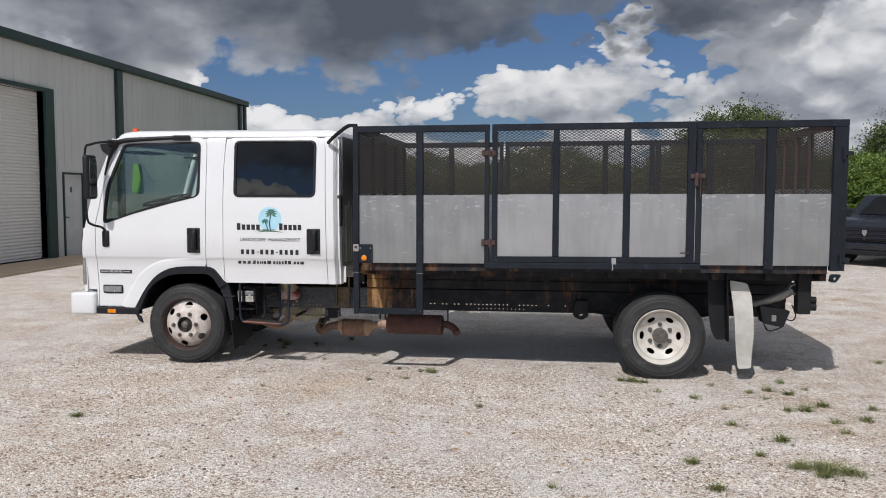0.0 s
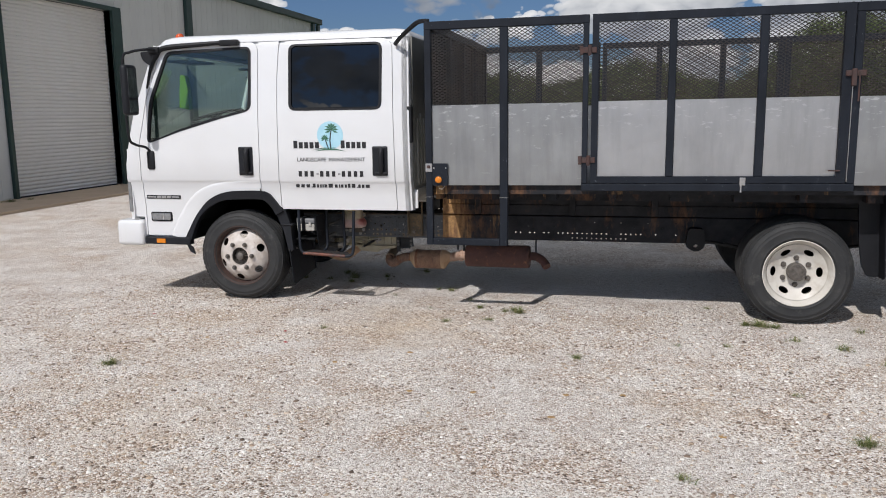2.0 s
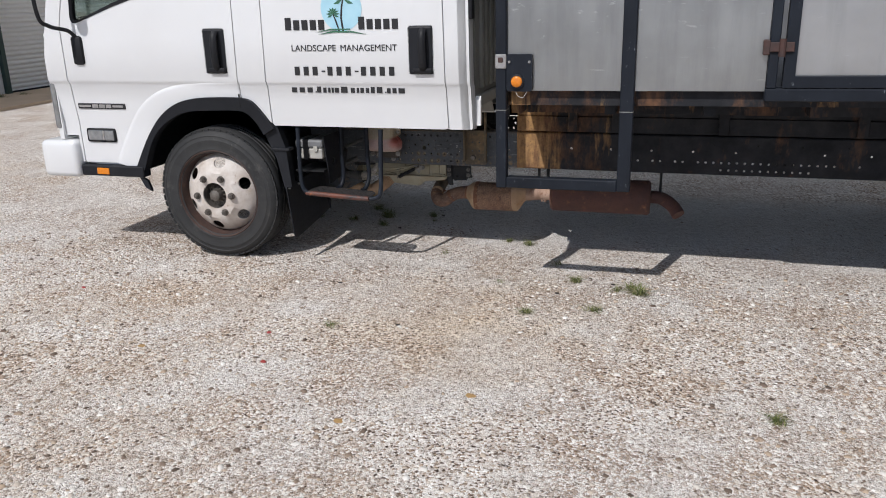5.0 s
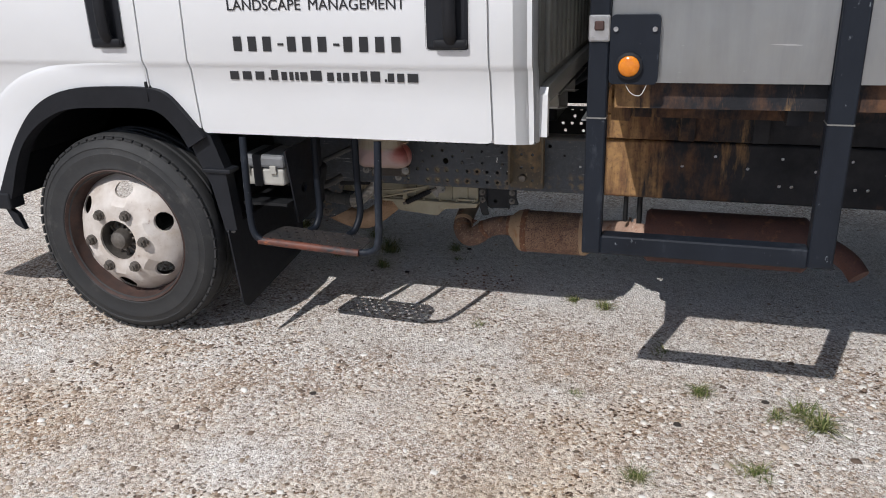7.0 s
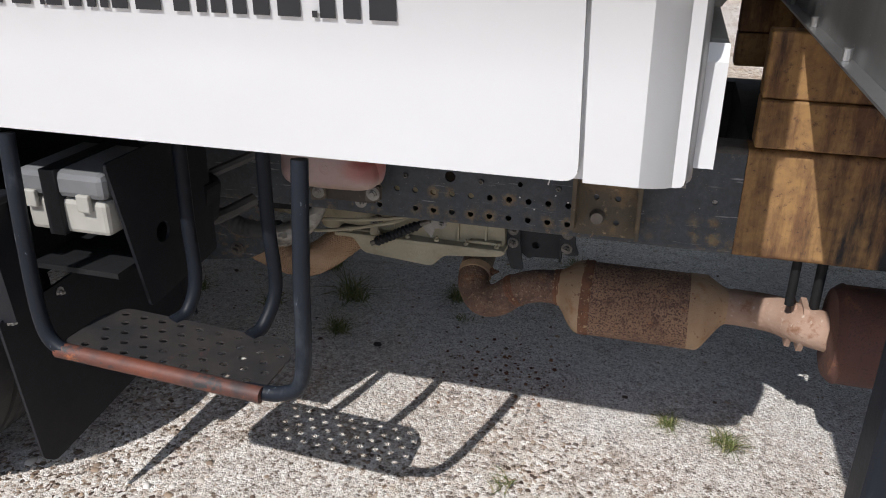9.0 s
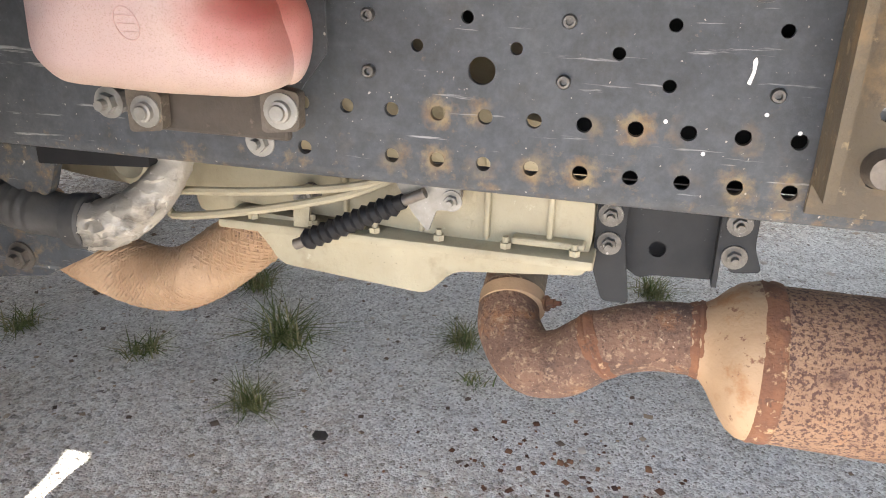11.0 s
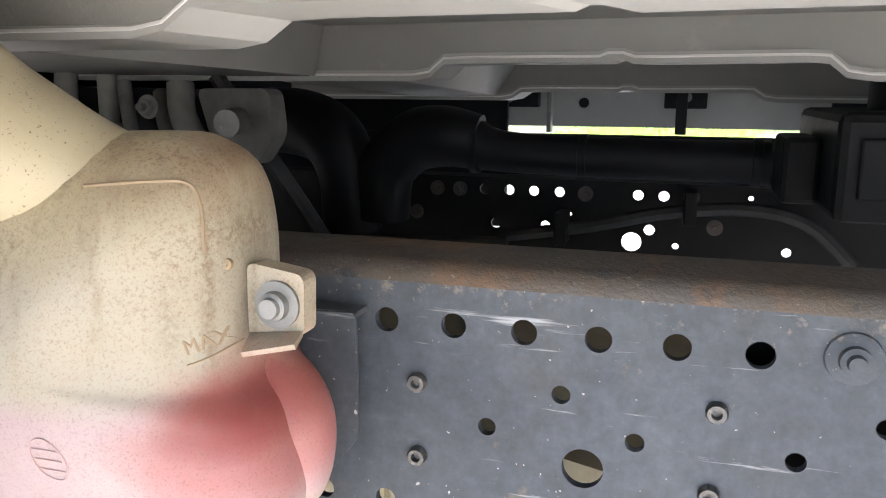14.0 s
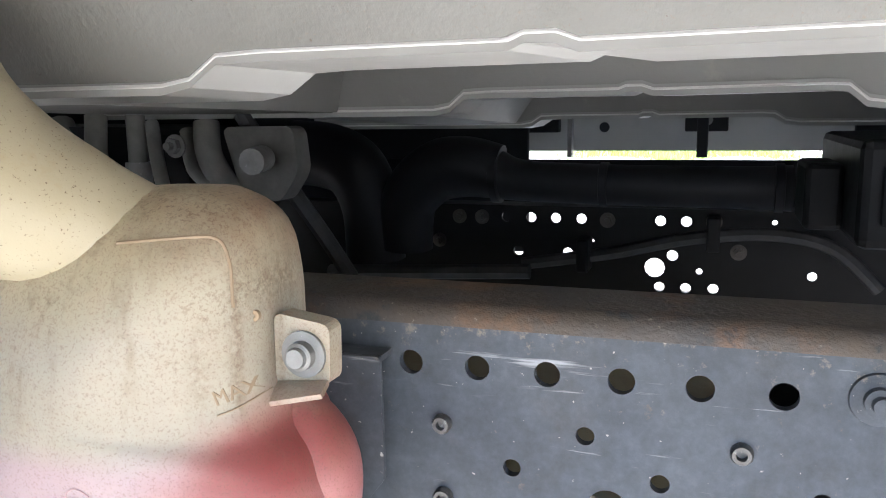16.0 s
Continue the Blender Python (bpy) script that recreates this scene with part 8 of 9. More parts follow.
def build_gear():
    # gearbox and its pan
    bm = plate(bmesh.new(), rounded([(-2.20, 0.53), (-2.19, 0.395), (-1.785, 0.372), (-1.785, 0.50), (-1.95, 0.53)], 0.02), y=7.97, thick=0.50)
    gearbox = part("gearbox", bm, CASTALU, TRUCK, "dirty cast aluminium gearbox", smooth=True)
    for x in (-2.05, -1.965, -1.895, -1.83):
        part("rib", box(x, x + 0.006, 7.961, 7.98, 0.385, 0.50, bevel=0.0025), CASTALU, gearbox)
    part("cast_ledge", box(-1.865, -1.79, 7.955, 7.975, 0.386, 0.394, bevel=0.003), CASTALU, gearbox)
    part("adapter_flange", box(-2.25, -2.18, 7.99, 8.5, 0.36, 0.55, bevel=0.02), CASTALU, gearbox, smooth=True)
    part("bell_housing", plate(bmesh.new(), rounded([(-2.60, 0.56), (-2.60, 0.42), (-2.42, 0.385), (-2.24, 0.375), (-2.24, 0.56)], 0.03), y=8.02, thick=0.42), CASTALU, gearbox, smooth=True)
    bm = bmesh.new()
    lathe(bm, (-1.905, 7.9695, 0.447), [(0.011, 0.001), (0.011, -0.001), (0.0095, -0.0012), (0.0095, 0.0), (0.0, 0.0)], seg=18)
    part("cast_plug", bm, CASTALU, gearbox, smooth=True)
    bm = bmesh.new()
    plate(bm, rounded([(-2.175, 0.388), (-2.14, 0.352), (-2.125, 0.328), (-1.955, 0.314), (-1.925, 0.345), (-1.79, 0.358), (-1.784, 0.372)], 0.012), y=7.962, thick=0.46)
    bx(bm, -2.19, -1.78, 7.945, 8.44, 0.370, 0.381, bevel=0.003)
    part("oil_pan", bm, CASTALU, gearbox, "dusty tan oil pan", smooth=True)
    for k in range(6):
        part("pan_bolt", hexbolt(bmesh.new(), (-2.15 + 0.07 * k, 7.953, 0.381), (0, 0, 1), 0.006, 0.006, 0), CASTALU, gearbox)
    for x, z in ((-2.085, 0.415), (-1.93, 0.432)):
        part("case_bolt", hexbolt(bmesh.new(), (x, 7.965, z), (0, -1, 0), 0.008, 0.007, 0.012), NUT, gearbox)
    # shift cable with ribbed boot
    bm = bmesh.new()
    a, b = Vector((-2.079, 7.93, 0.374)), Vector((-1.979, 7.93, 0.426))
    prof = []
    for k in range(23):
        t = k / 22
        prof.append((a.lerp(b, t), 0.0122 if k % 2 else 0.0092))
    tube(bm, [p for p, _ in prof], [r for _, r in prof], seg=10, straight=True)
    cyl(bm, b, b + Vector((0.008, 0, 0.004)), 0.008)
    cable = part("shift_cable", bm, SEAL, TRUCK, "ribbed black shift cable boot", smooth=True)
    bm = bmesh.new()
    cyl(bm, a + Vector((-0.012, 0, -0.006)), a, 0.006)
    part("cable_end", bm, NUT, cable, smooth=True)
    part("cable_end", cyl(bmesh.new(), b + Vector((0.006, 0, 0.003)), b + Vector((0.03, 0.0, 0.015)), 0.0055), NUT, cable, smooth=True)
    bm = plate(bmesh.new(), rounded([(-1.985, 0.45), (-1.915, 0.447), (-1.918, 0.422), (-1.94, 0.42), (-1.948, 0.395), (-1.965, 0.415)], 0.004), y=7.94, thick=0.004)
    part("cable_bracket", bm, GALV, cable, "galvanised cable bracket")
    bm = bmesh.new()
    plate(bm, rounded([(-2.10, 0.425), (-2.078, 0.43), (-2.085, 0.37), (-2.10, 0.36)], 0.005), y=7.948, thick=0.006)
    part("cable_bracket", bm, CASTALU, cable, "dusty cable bracket")
    part("bracket_bolt", hexbolt(bmesh.new(), (-1.924, 7.94, 0.432), (0, -1, 0), 0.007, 0.006, 0.011), GALV, cable, "zinc bolt")
    part("bracket_bolt", hexbolt(bmesh.new(), (-2.088, 7.948, 0.415), (0, -1, 0), 0.007, 0.006, 0.010), GALV, cable, "zinc bolt")
    # pipes along the gearbox
    bm = bmesh.new()
    for z in (0.0, 0.028):
        tube(bm, [(-2.235, 7.93, 0.385 + z), (-2.20, 7.92, 0.392 + z), (-2.12, 7.92, 0.408 + z * 0.7), (-2.03, 7.93, 0.43 + z * 0.3), (-1.98, 7.95, 0.45)], 0.0046, seg=8)
    tube(bm, [(-2.235, 7.93, 0.385), (-2.243, 7.93, 0.40), (-2.235, 7.93, 0.413)], 0.0046, seg=8)
    part("cooler_pipe", bm, CASTALU, TRUCK, "bent grey cooler pipes", smooth=True)
    # hose with foil sleeve
    bm = bmesh.new()
    line = curve_points([(-2.56, 7.97, 0.47), (-2.48, 7.91, 0.425), (-2.416, 7.89, 0.398), (-2.367, 7.887, 0.390), (-2.300, 7.886, 0.385)], 14)
    tube(bm, line, [0.0262 if (k // 2) % 2 and k < 44 else 0.0245 for k in range(len(line))], seg=16, straight=True)
    part("coolant_hose", bm, HOSE, TRUCK, "dusty ribbed black coolant hose", smooth=True)
    bm = bmesh.new()
    tube(bm, [(-2.316, 7.887, 0.384), (-2.280, 7.886, 0.387), (-2.24, 7.887, 0.410), (-2.213, 7.895, 0.441), (-2.207, 7.92, 0.475), (-2.21, 7.95, 0.52)], [0.0262, 0.0262, 0.023, 0.020, 0.019, 0.019], seg=40, n=22)
    for v in bm.verts:
        fold = abs(noise.noise(Vector((v.co.x * 14 + v.co.z * 62, v.co.y * 85, v.co.z * 50 - v.co.x * 30)))) - 0.25
        v.co += Vector((0.3, 1.0, 0.7)) * (0.013 * fold + 0.0022 * noise.noise(v.co * 150))
    part("foil_sleeve", bm, FOIL, TRUCK, "wrinkled silver heat sleeve", smooth=True)
    p, d = Vector((-2.314, 7.887, 0.3845)), Vector((1.0, 0.0, 0.06)).normalized()
    part("hose_band", tube(bmesh.new(), [p - d * 0.012, p - d * 0.010, p + d * 0.009, p + d * 0.012], [0.0265, 0.0300, 0.0305, 0.0280], seg=28, straight=True), HOSE, TRUCK, "black tape band on the hose", smooth=True)
    bm = plate(bmesh.new(), rounded([(-2.58, 0.385), (-2.40, 0.364), (-2.32, 0.352), (-2.335, 0.330), (-2.41, 0.290), (-2.58, 0.265)], 0.012), y=7.925, thick=0.07)
    arm = part("engine_mount_arm", bm, RAIL, TRUCK, "dark cast engine mount arm", smooth=False)
    part("arm_nut", hexbolt(bmesh.new(), (-2.44, 7.925, 0.312), (0, -1, 0), 0.013, 0.010, 0.018), NUT, arm)
    bm = plate(bmesh.new(), rounded([(-2.46, 0.55), (-2.40, 0.53), (-2.365, 0.468), (-2.325, 0.470), (-2.345, 0.414), (-2.368, 0.405), (-2.41, 0.428), (-2.46, 0.44)], 0.008), y=7.880, thick=0.012)
    part("engine_bracket", bm, RAIL, TRUCK, "rust-edged dark engine bracket")
    bm = plate(bmesh.new(), rounded([(-2.345, 0.468), (-2.215, 0.468), (-2.215, 0.458), (-2.345, 0.450)], 0.003), y=7.872, thick=0.02)
    part("hose_shield", bm, SEAL, TRUCK, "black strip above the heat sleeve")
    bm = bmesh.new()
    lathe(bm, (-2.315, 8.0, 0.425), [(0.028, 0.0), (0.030, -0.02), (0.020, -0.026), (0.012, -0.022), (0.0, -0.022)], seg=20)
    part("drain_boss", bm, CASTALU, gearbox, "pale cast boss", smooth=True)
    # exhaust
    bm = bmesh.new()
    tube(bm, [(-2.62, 8.06, 0.40), (-2.50, 8.03, 0.32), (-2.40, 8.02, 0.272), (-2.30, 8.02, 0.258), (-2.22, 8.04, 0.305), (-2.14, 8.08, 0.375), (-2.05, 8.14, 0.42)], 0.039, seg=24, n=10)
    flexp = part("flex_pipe", bm, mat("dark_pipe_core", (0.19, 0.12, 0.08), None, 20, 0.8), TRUCK, "tan braided flexible exhaust pipe", smooth=True)
    braid = bmesh.new()
    line = curve_points([(-2.62, 8.06, 0.40), (-2.50, 8.03, 0.32), (-2.40, 8.02, 0.272), (-2.30, 8.02, 0.258), (-2.22, 8.04, 0.305), (-2.14, 8.08, 0.375)], 28)
    for sgn in (-1, 1):
        for s in range(28):
            pts = []
            for k, p in enumerate(line):
                d = (line[min(k + 1, len(line) - 1)] - line[max(k - 1, 0)]).normalized()
                u = Vector((0, 1, 0))
                u = (u - d * u.dot(d)).normalized()
                w = d.cross(u)
                a_ = sgn * k * 0.17 + s * 2 * math.pi / 28
                rad = 0.0378 + 0.0009 * math.sin(k * 1.19 + (s + (sgn > 0)) * math.pi)
                pts.append(p + (u * math.cos(a_) + w * math.sin(a_)) * rad)
            tube(braid, pts, 0.0033, seg=4, straight=True, caps=False)
    tagged(part("braid_wire", braid, BRAID, flexp), "fine tan braid wires", kind="stuff")
    bm = bmesh.new()
    tube(bm, [(-1.884, 8.155, 0.262), (-1.884, 8.115, 0.255), (-1.878, 8.068, 0.232), (-1.848, 8.034, 0.209), (-1.808, 8.026, 0.215), (-1.765, 8.025, 0.247), (-1.715, 8.025, 0.266), (-1.660, 8.025, 0.270)], [0.036, 0.037, 0.0385, 0.0395, 0.0395, 0.0385, 0.0385, 0.040], seg=32, n=10)
    for v in bm.verts:
        v.co += Vector((0.2, -0.7, 0.7)) * 0.0016 * noise.noise(v.co * 38)
    elbow = part("exhaust_elbow", bm, EXHAUST, TRUCK, "flaking rusted exhaust elbow", smooth=True)
    bm = bmesh.new()
    tube(bm, [(-1.890, 8.56, 0.315), (-1.888, 8.36, 0.296), (-1.886, 8.23, 0.280), (-1.882, 8.105, 0.2505)], 0.0392, seg=24)
    part("flex_pipe", bm, DARKPIPE, TRUCK, "sooty braided exhaust pipe", smooth=True)
    for p, d, r in (((-1.768, 8.025, 0.246), (0.78, 0.0, 0.50), 0.0400), ((-1.662, 8.025, 0.270), (0.99, 0.0, 0.10), 0.0418)):
        bm = bmesh.new()
        p, d = Vector(p), Vector(d).normalized()
        tube(bm, [p - d * 0.010, p - d * 0.005, p - d * 0.002, p, p + d * 0.003, p + d * 0.007, p + d * 0.012], [r - 0.002, r - 0.0003, r + 0.0004, r - 0.0006, r + 0.0012, r - 0.0002, r - 0.002], seg=36, straight=True)
        for v in bm.verts:
            v.co += (v.co - p) * 0.05 * noise.noise(v.co * 130)
        part("weld_seam", bm, SEAMRUST, elbow, "orange rusted weld seam", smooth=True)
    bm = bmesh.new()
    p, d = Vector((-1.8805, 8.098, 0.2475)), Vector((-0.1, 0.88, 0.46)).normalized()
    tube(bm, [p - d * 0.010, p - d * 0.009, p + d * 0.009, p + d * 0.010], [0.0385, 0.0412, 0.0412, 0.0385], seg=28, straight=True)
    clamp = part("exhaust_clamp", bm, BRAID, elbow, "tan exhaust clamp band", smooth=True)
    part("clamp_bolt", hexbolt(bmesh.new(), (-1.838, 8.092, 0.256), (1, -0.3, 0.3), 0.006, 0.010, 0.010), SEAMRUST, clamp)
    bm = bmesh.new()
    lathe(bm, (0, 8.025, 0.254), [(0.0395, -1.672), (0.0405, -1.664), (0.0435, -1.657), (0.0500, -1.650), (0.0700, -1.634), (0.0800, -1.624), (0.0850, -1.614), (0.0868, -1.604), (0.0870, -1.590), (0.086, -1.584)], seg=44, axis="x")
    for v in bm.verts:
        v.co.z += 0.016 * min(1.0, max(0.0, (-1.618 - v.co.x) / 0.04))
    cone = part("catalyst_cone", bm, EXHAUSTTAN, TRUCK, "tan heat-stained catalyst cone", smooth=True)
    bm = bmesh.new()
    lathe(bm, (0, 8.025, 0.254), [(0.0866, -1.606), (0.0880, -1.603), (0.0872, -1.597), (0.0886, -1.592), (0.0880, -1.586), (0.086, -1.583)], seg=44, axis="x")
    for v in bm.verts:
        v.co += Vector((0.0, v.co.y - 8.025, v.co.z - 0.254)) * 0.012 * noise.noise(v.co * 150)
    part("cone_rim", bm, SEAMRUST, cone, "rusted rolled rim", smooth=True)
    bm = bmesh.new()
    lathe(bm, (0, 8.025, 0.253), [(0.084, -1.590), (0.0856, -1.584), (0.0858, -1.52), (0.0852, -1.512), (0.0858, -1.504), (0.0858, -1.376), (0.0865, -1.372), (0.0855, -1.366)], seg=40, axis="x")
    can = part("catalyst", bm, CATALYST, TRUCK, "pitted rusted catalyst can", smooth=True)
    bm = bmesh.new()
    lathe(bm, (0, 8.025, 0.254), [(0.0862, -1.372), (0.0862, -1.345), (0.082, -1.335), (0.050, -1.305), (0.043, -1.296), (0.040, -1.290)], seg=36, axis="x")
    for v in bm.verts:
        v.co.z += 0.022 * min(1.0, max(0.0, (v.co.x + 1.345) / 0.05))
    part("catalyst_cone", bm, EXHAUSTTAN, can, "tan heat-stained catalyst cone", smooth=True)
    bm = bmesh.new()
    tube(bm, [(-1.300, 8.025, 0.276), (-1.265, 8.02, 0.280), (-1.20, 7.97, 0.300), (-1.15, 7.90, 0.318), (-1.10, 7.87, 0.322)], 0.040, seg=20)
    lathe(bm, (-1.170, 7.93, 0.312), [(0.038, -0.01), (0.056, -0.01), (0.056, 0.0), (0.038, 0.0)], seg=6, axis="x")
    lathe(bm, (-1.155, 7.91, 0.315), [(0.038, -0.005), (0.055, -0.005), (0.055, 0.006), (0.038, 0.006)], seg=6, axis="x")
    part("exhaust_pipe", bm, PIPETAN, TRUCK, "pale heat-scaled pipe with bolted flange", smooth=True)
    bm = bmesh.new()
    lathe(bm, (0, 7.87, 0.325), [(0.0, -1.118), (0.088, -1.112), (0.098, -1.10), (0.100, -1.096), (0.098, -1.09), (0.098, -0.575), (0.100, -0.57), (0.098, -0.562), (0.088, -0.552), (0.0, -0.548)], seg=36, axis="x")
    part("muffler", bm, MUFFLER, TRUCK, "rusted muffler drum", smooth=True)
    bm = bmesh.new()
    tube(bm, [(-0.58, 7.86, 0.33), (-0.50, 7.84, 0.335), (-0.43, 7.79, 0.305), (-0.395, 7.75, 0.265)], 0.036, seg=16)
    part("tailpipe", bm, MUFFLER, TRUCK, "rusted turned-down tailpipe", smooth=True)
    for x, y, z, r in ((-0.50, 7.86, 0.36, 0.007), (-1.19, 7.88, 0.37, 0.009), (-1.14, 7.90, 0.34, 0.010)):
        part("exhaust_hanger", cyl(bmesh.new(), (x, y, 0.48), (x, y, z), r), RAILDARK, TRUCK)
    # step under the rear door
    bm = tube(bmesh.new(), [(-2.425, 7.29, 0.774), (-2.42, 7.275, 0.62), (-2.412, 7.265, 0.47), (-2.385, 7.262, 0.422), (-2.33, 7.262, 0.412)], 0.0125, seg=10)
    step = part("cab_step", bm, BEDBLACK, TRUCK, "chipped black tubular cab step", smooth=True)
    for pts in ([(-2.05, 7.270, 0.398), (-1.985, 7.272, 0.402), (-1.952, 7.275, 0.44), (-1.945, 7.280, 0.6), (-1.945, 7.30, 0.774)],
                [(-2.250, 7.47, 0.80), (-2.247, 7.46, 0.60), (-2.243, 7.455, 0.48), (-2.250, 7.43, 0.425), (-2.262, 7.40, 0.415)],
                [(-2.100, 7.48, 0.80), (-2.097, 7.47, 0.60), (-2.090, 7.465, 0.48), (-2.100, 7.43, 0.42), (-2.112, 7.40, 0.41)]):
        part("step_hanger", tube(bmesh.new(), pts, 0.0125, seg=10), BEDBLACK, step, smooth=True)
    holes = []
    for r in range(5):
        for k in range(9):
            holes.append(circle(-2.350 + 0.037 * k + (0.018 if r % 2 else 0), 7.282 + 0.027 * r, 0.0075, 8, 0.85))
    bm = plate(bmesh.new(), rounded([(-2.388, 7.262), (-2.018, 7.262), (-2.018, 7.37), (-2.05, 7.41), (-2.36, 7.41), (-2.388, 7.37)], 0.012), holes, y=0.412, thick=0.003, ways="xy")
    for v in bm.verts:
        v.co.z += -0.05 * (v.co.x + 2.2)
    part("step_tread", bm, mat("rusty_tread", (0.016, 0.017, 0.019), (0.038, 0.032, 0.030), 16, 0.6, bump=0.2, spots=(((0.26, 0.075, 0.04), 14, 0.66, 0.08),)), step, "rust-edged perforated tread plate")
    bm = bmesh.new()
    cyl(bm, (-2.388, 7.262, 0.417), (-2.018, 7.262, 0.399), 0.0135, seg=10)
    part("tread_edge", bm, mat("red_rust_edge", (0.20, 0.055, 0.026), (0.028, 0.026, 0.028), 12, 0.6, bump=0.2, spots=(((0.36, 0.12, 0.045), 26, 0.60, 0.08), ((0.03, 0.03, 0.032), 18, 0.58, 0.08))), step, "red-rusted tread edge", smooth=True)
    # battery box and black plate behind the wheel
    bm = bmesh.new()
    bx(bm, -2.47, -2.315, 7.345, 7.50, 0.592, 0.652, bevel=0.008)
    bb = part("battery_box", bm, BATTBODY, TRUCK, "beige box strapped beneath the cab")
    part("box_lid", box(-2.475, -2.31, 7.34, 7.505, 0.654, 0.70, bevel=0.012), BATTLID, bb, "grey lid")
    bm = bmesh.new()
    bx(bm, -2.425, -2.395, 7.335, 7.51, 0.59, 0.703, bevel=0.002)
    part("strap", bm, SEAL, bb, "black strap")
    for x in (-2.452, -2.35):
        part("latch", box(x - 0.012, x + 0.012, 7.334, 7.344, 0.635, 0.665, bevel=0.003), BATTBODY, bb)
    bm = plate(bmesh.new(), rounded([(7.34, 0.72), (7.62, 0.72), (7.62, 0.46), (7.40, 0.44)], 0.01), [circle(7.46, 0.56, 0.02)], y=-2.305, thick=0.006, ways="yz")
    part("box_carrier", bm, BLACKTRIM, TRUCK, "black steel carrier plate")
    part("carrier_tray", box(-2.48, -2.31, 7.34, 7.56, 0.52, 0.53), RAILDARK, TRUCK)
    bm = plate(bmesh.new(), rounded([(-2.37, 0.62), (-2.29, 0.60), (-2.31, 0.50), (-2.39, 0.52)], 0.02), y=7.60, thick=0.05)
    part("fluid_pump", bm, SEAL, TRUCK, "small black pump beneath the cab")
    for pts, r in (([(-2.45, 7.60, 0.56), (-2.40, 7.62, 0.52), (-2.34, 7.66, 0.50), (-2.28, 7.75, 0.52)], 0.014), ([(-2.46, 7.62, 0.60), (-2.38, 7.64, 0.58), (-2.30, 7.68, 0.61), (-2.23, 7.74, 0.64)], 0.010)):
        part("hose", tube(bmesh.new(), pts, r, seg=8), HOSE, TRUCK, "dusty black hose", smooth=True)
    part("hose_joint", cyl(bmesh.new(), (-2.42, 7.61, 0.535), (-2.36, 7.645, 0.51), 0.02), SEAL, TRUCK, smooth=True)


def stepped_sheet(bm, edges, thick=0.004):
    """A pressed sheet between lines of (x, y, z) that run side by side."""
    rows = [[bm.verts.new(p) for p in line] for line in edges]
    faces = []
    for a, b in zip(rows, rows[1:]):
        for k in range(len(a) - 1):
            faces.append(bm.faces.new((a[k], b[k], b[k + 1], a[k + 1])))
    bmesh.ops.recalc_face_normals(bm, faces=faces)
    bmesh.ops.solidify(bm, geom=faces, thickness=thick)
    return bm


def floor_lip(y0, y1, z_low, z_high, left, right, top, drop, shift=0.012, hem=0.006, paint=None):
    """A floor member across the cab: upright wall from the pan down to a stepped, turned lip."""
    w = right - left
    line = [(-2.56, z_low), (left - 0.028, z_low - 0.001), (left - 0.010, z_low + 0.002), (left + 0.006, z_high - 0.001), (left + 0.03, z_high), (left + 0.44 * w, z_high), (left + 0.46 * w, z_high + 0.003), (left + 0.50 * w, z_high + 0.003), (left + 0.53 * w, z_high - 0.001),
            (right - 0.025, z_high), (right - 0.006, z_high - 0.001), (right + 0.010, z_low + 0.002), (right + 0.03, z_low - 0.001), (-1.44, z_low - 0.002)]
    line = [p for k, p in enumerate(line) if k == 0 or p[0] > line[k - 1][0]]
    lip = [[(x, y0, z + 0.002) for x, z in line], [(x, y0 - 0.0015, z - hem) for x, z in line], [(x + shift, y1, z - drop) for x, z in line]]
    member = part("floor_member", stepped_sheet(bmesh.new(), lip, 0.0025), MEMBER, TRUCK, "white stepped floor member")
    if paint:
        # rolled edge, its gleam put in as near-white paint
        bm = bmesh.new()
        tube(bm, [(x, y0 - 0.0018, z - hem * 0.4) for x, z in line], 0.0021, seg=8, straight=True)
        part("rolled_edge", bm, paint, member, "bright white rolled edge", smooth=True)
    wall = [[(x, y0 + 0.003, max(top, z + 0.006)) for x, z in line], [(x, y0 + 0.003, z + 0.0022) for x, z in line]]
    part("member_wall", stepped_sheet(bmesh.new(), wall, 0.002), SHADEDPAN, member, "dusty, shade-toned grey upright wall")


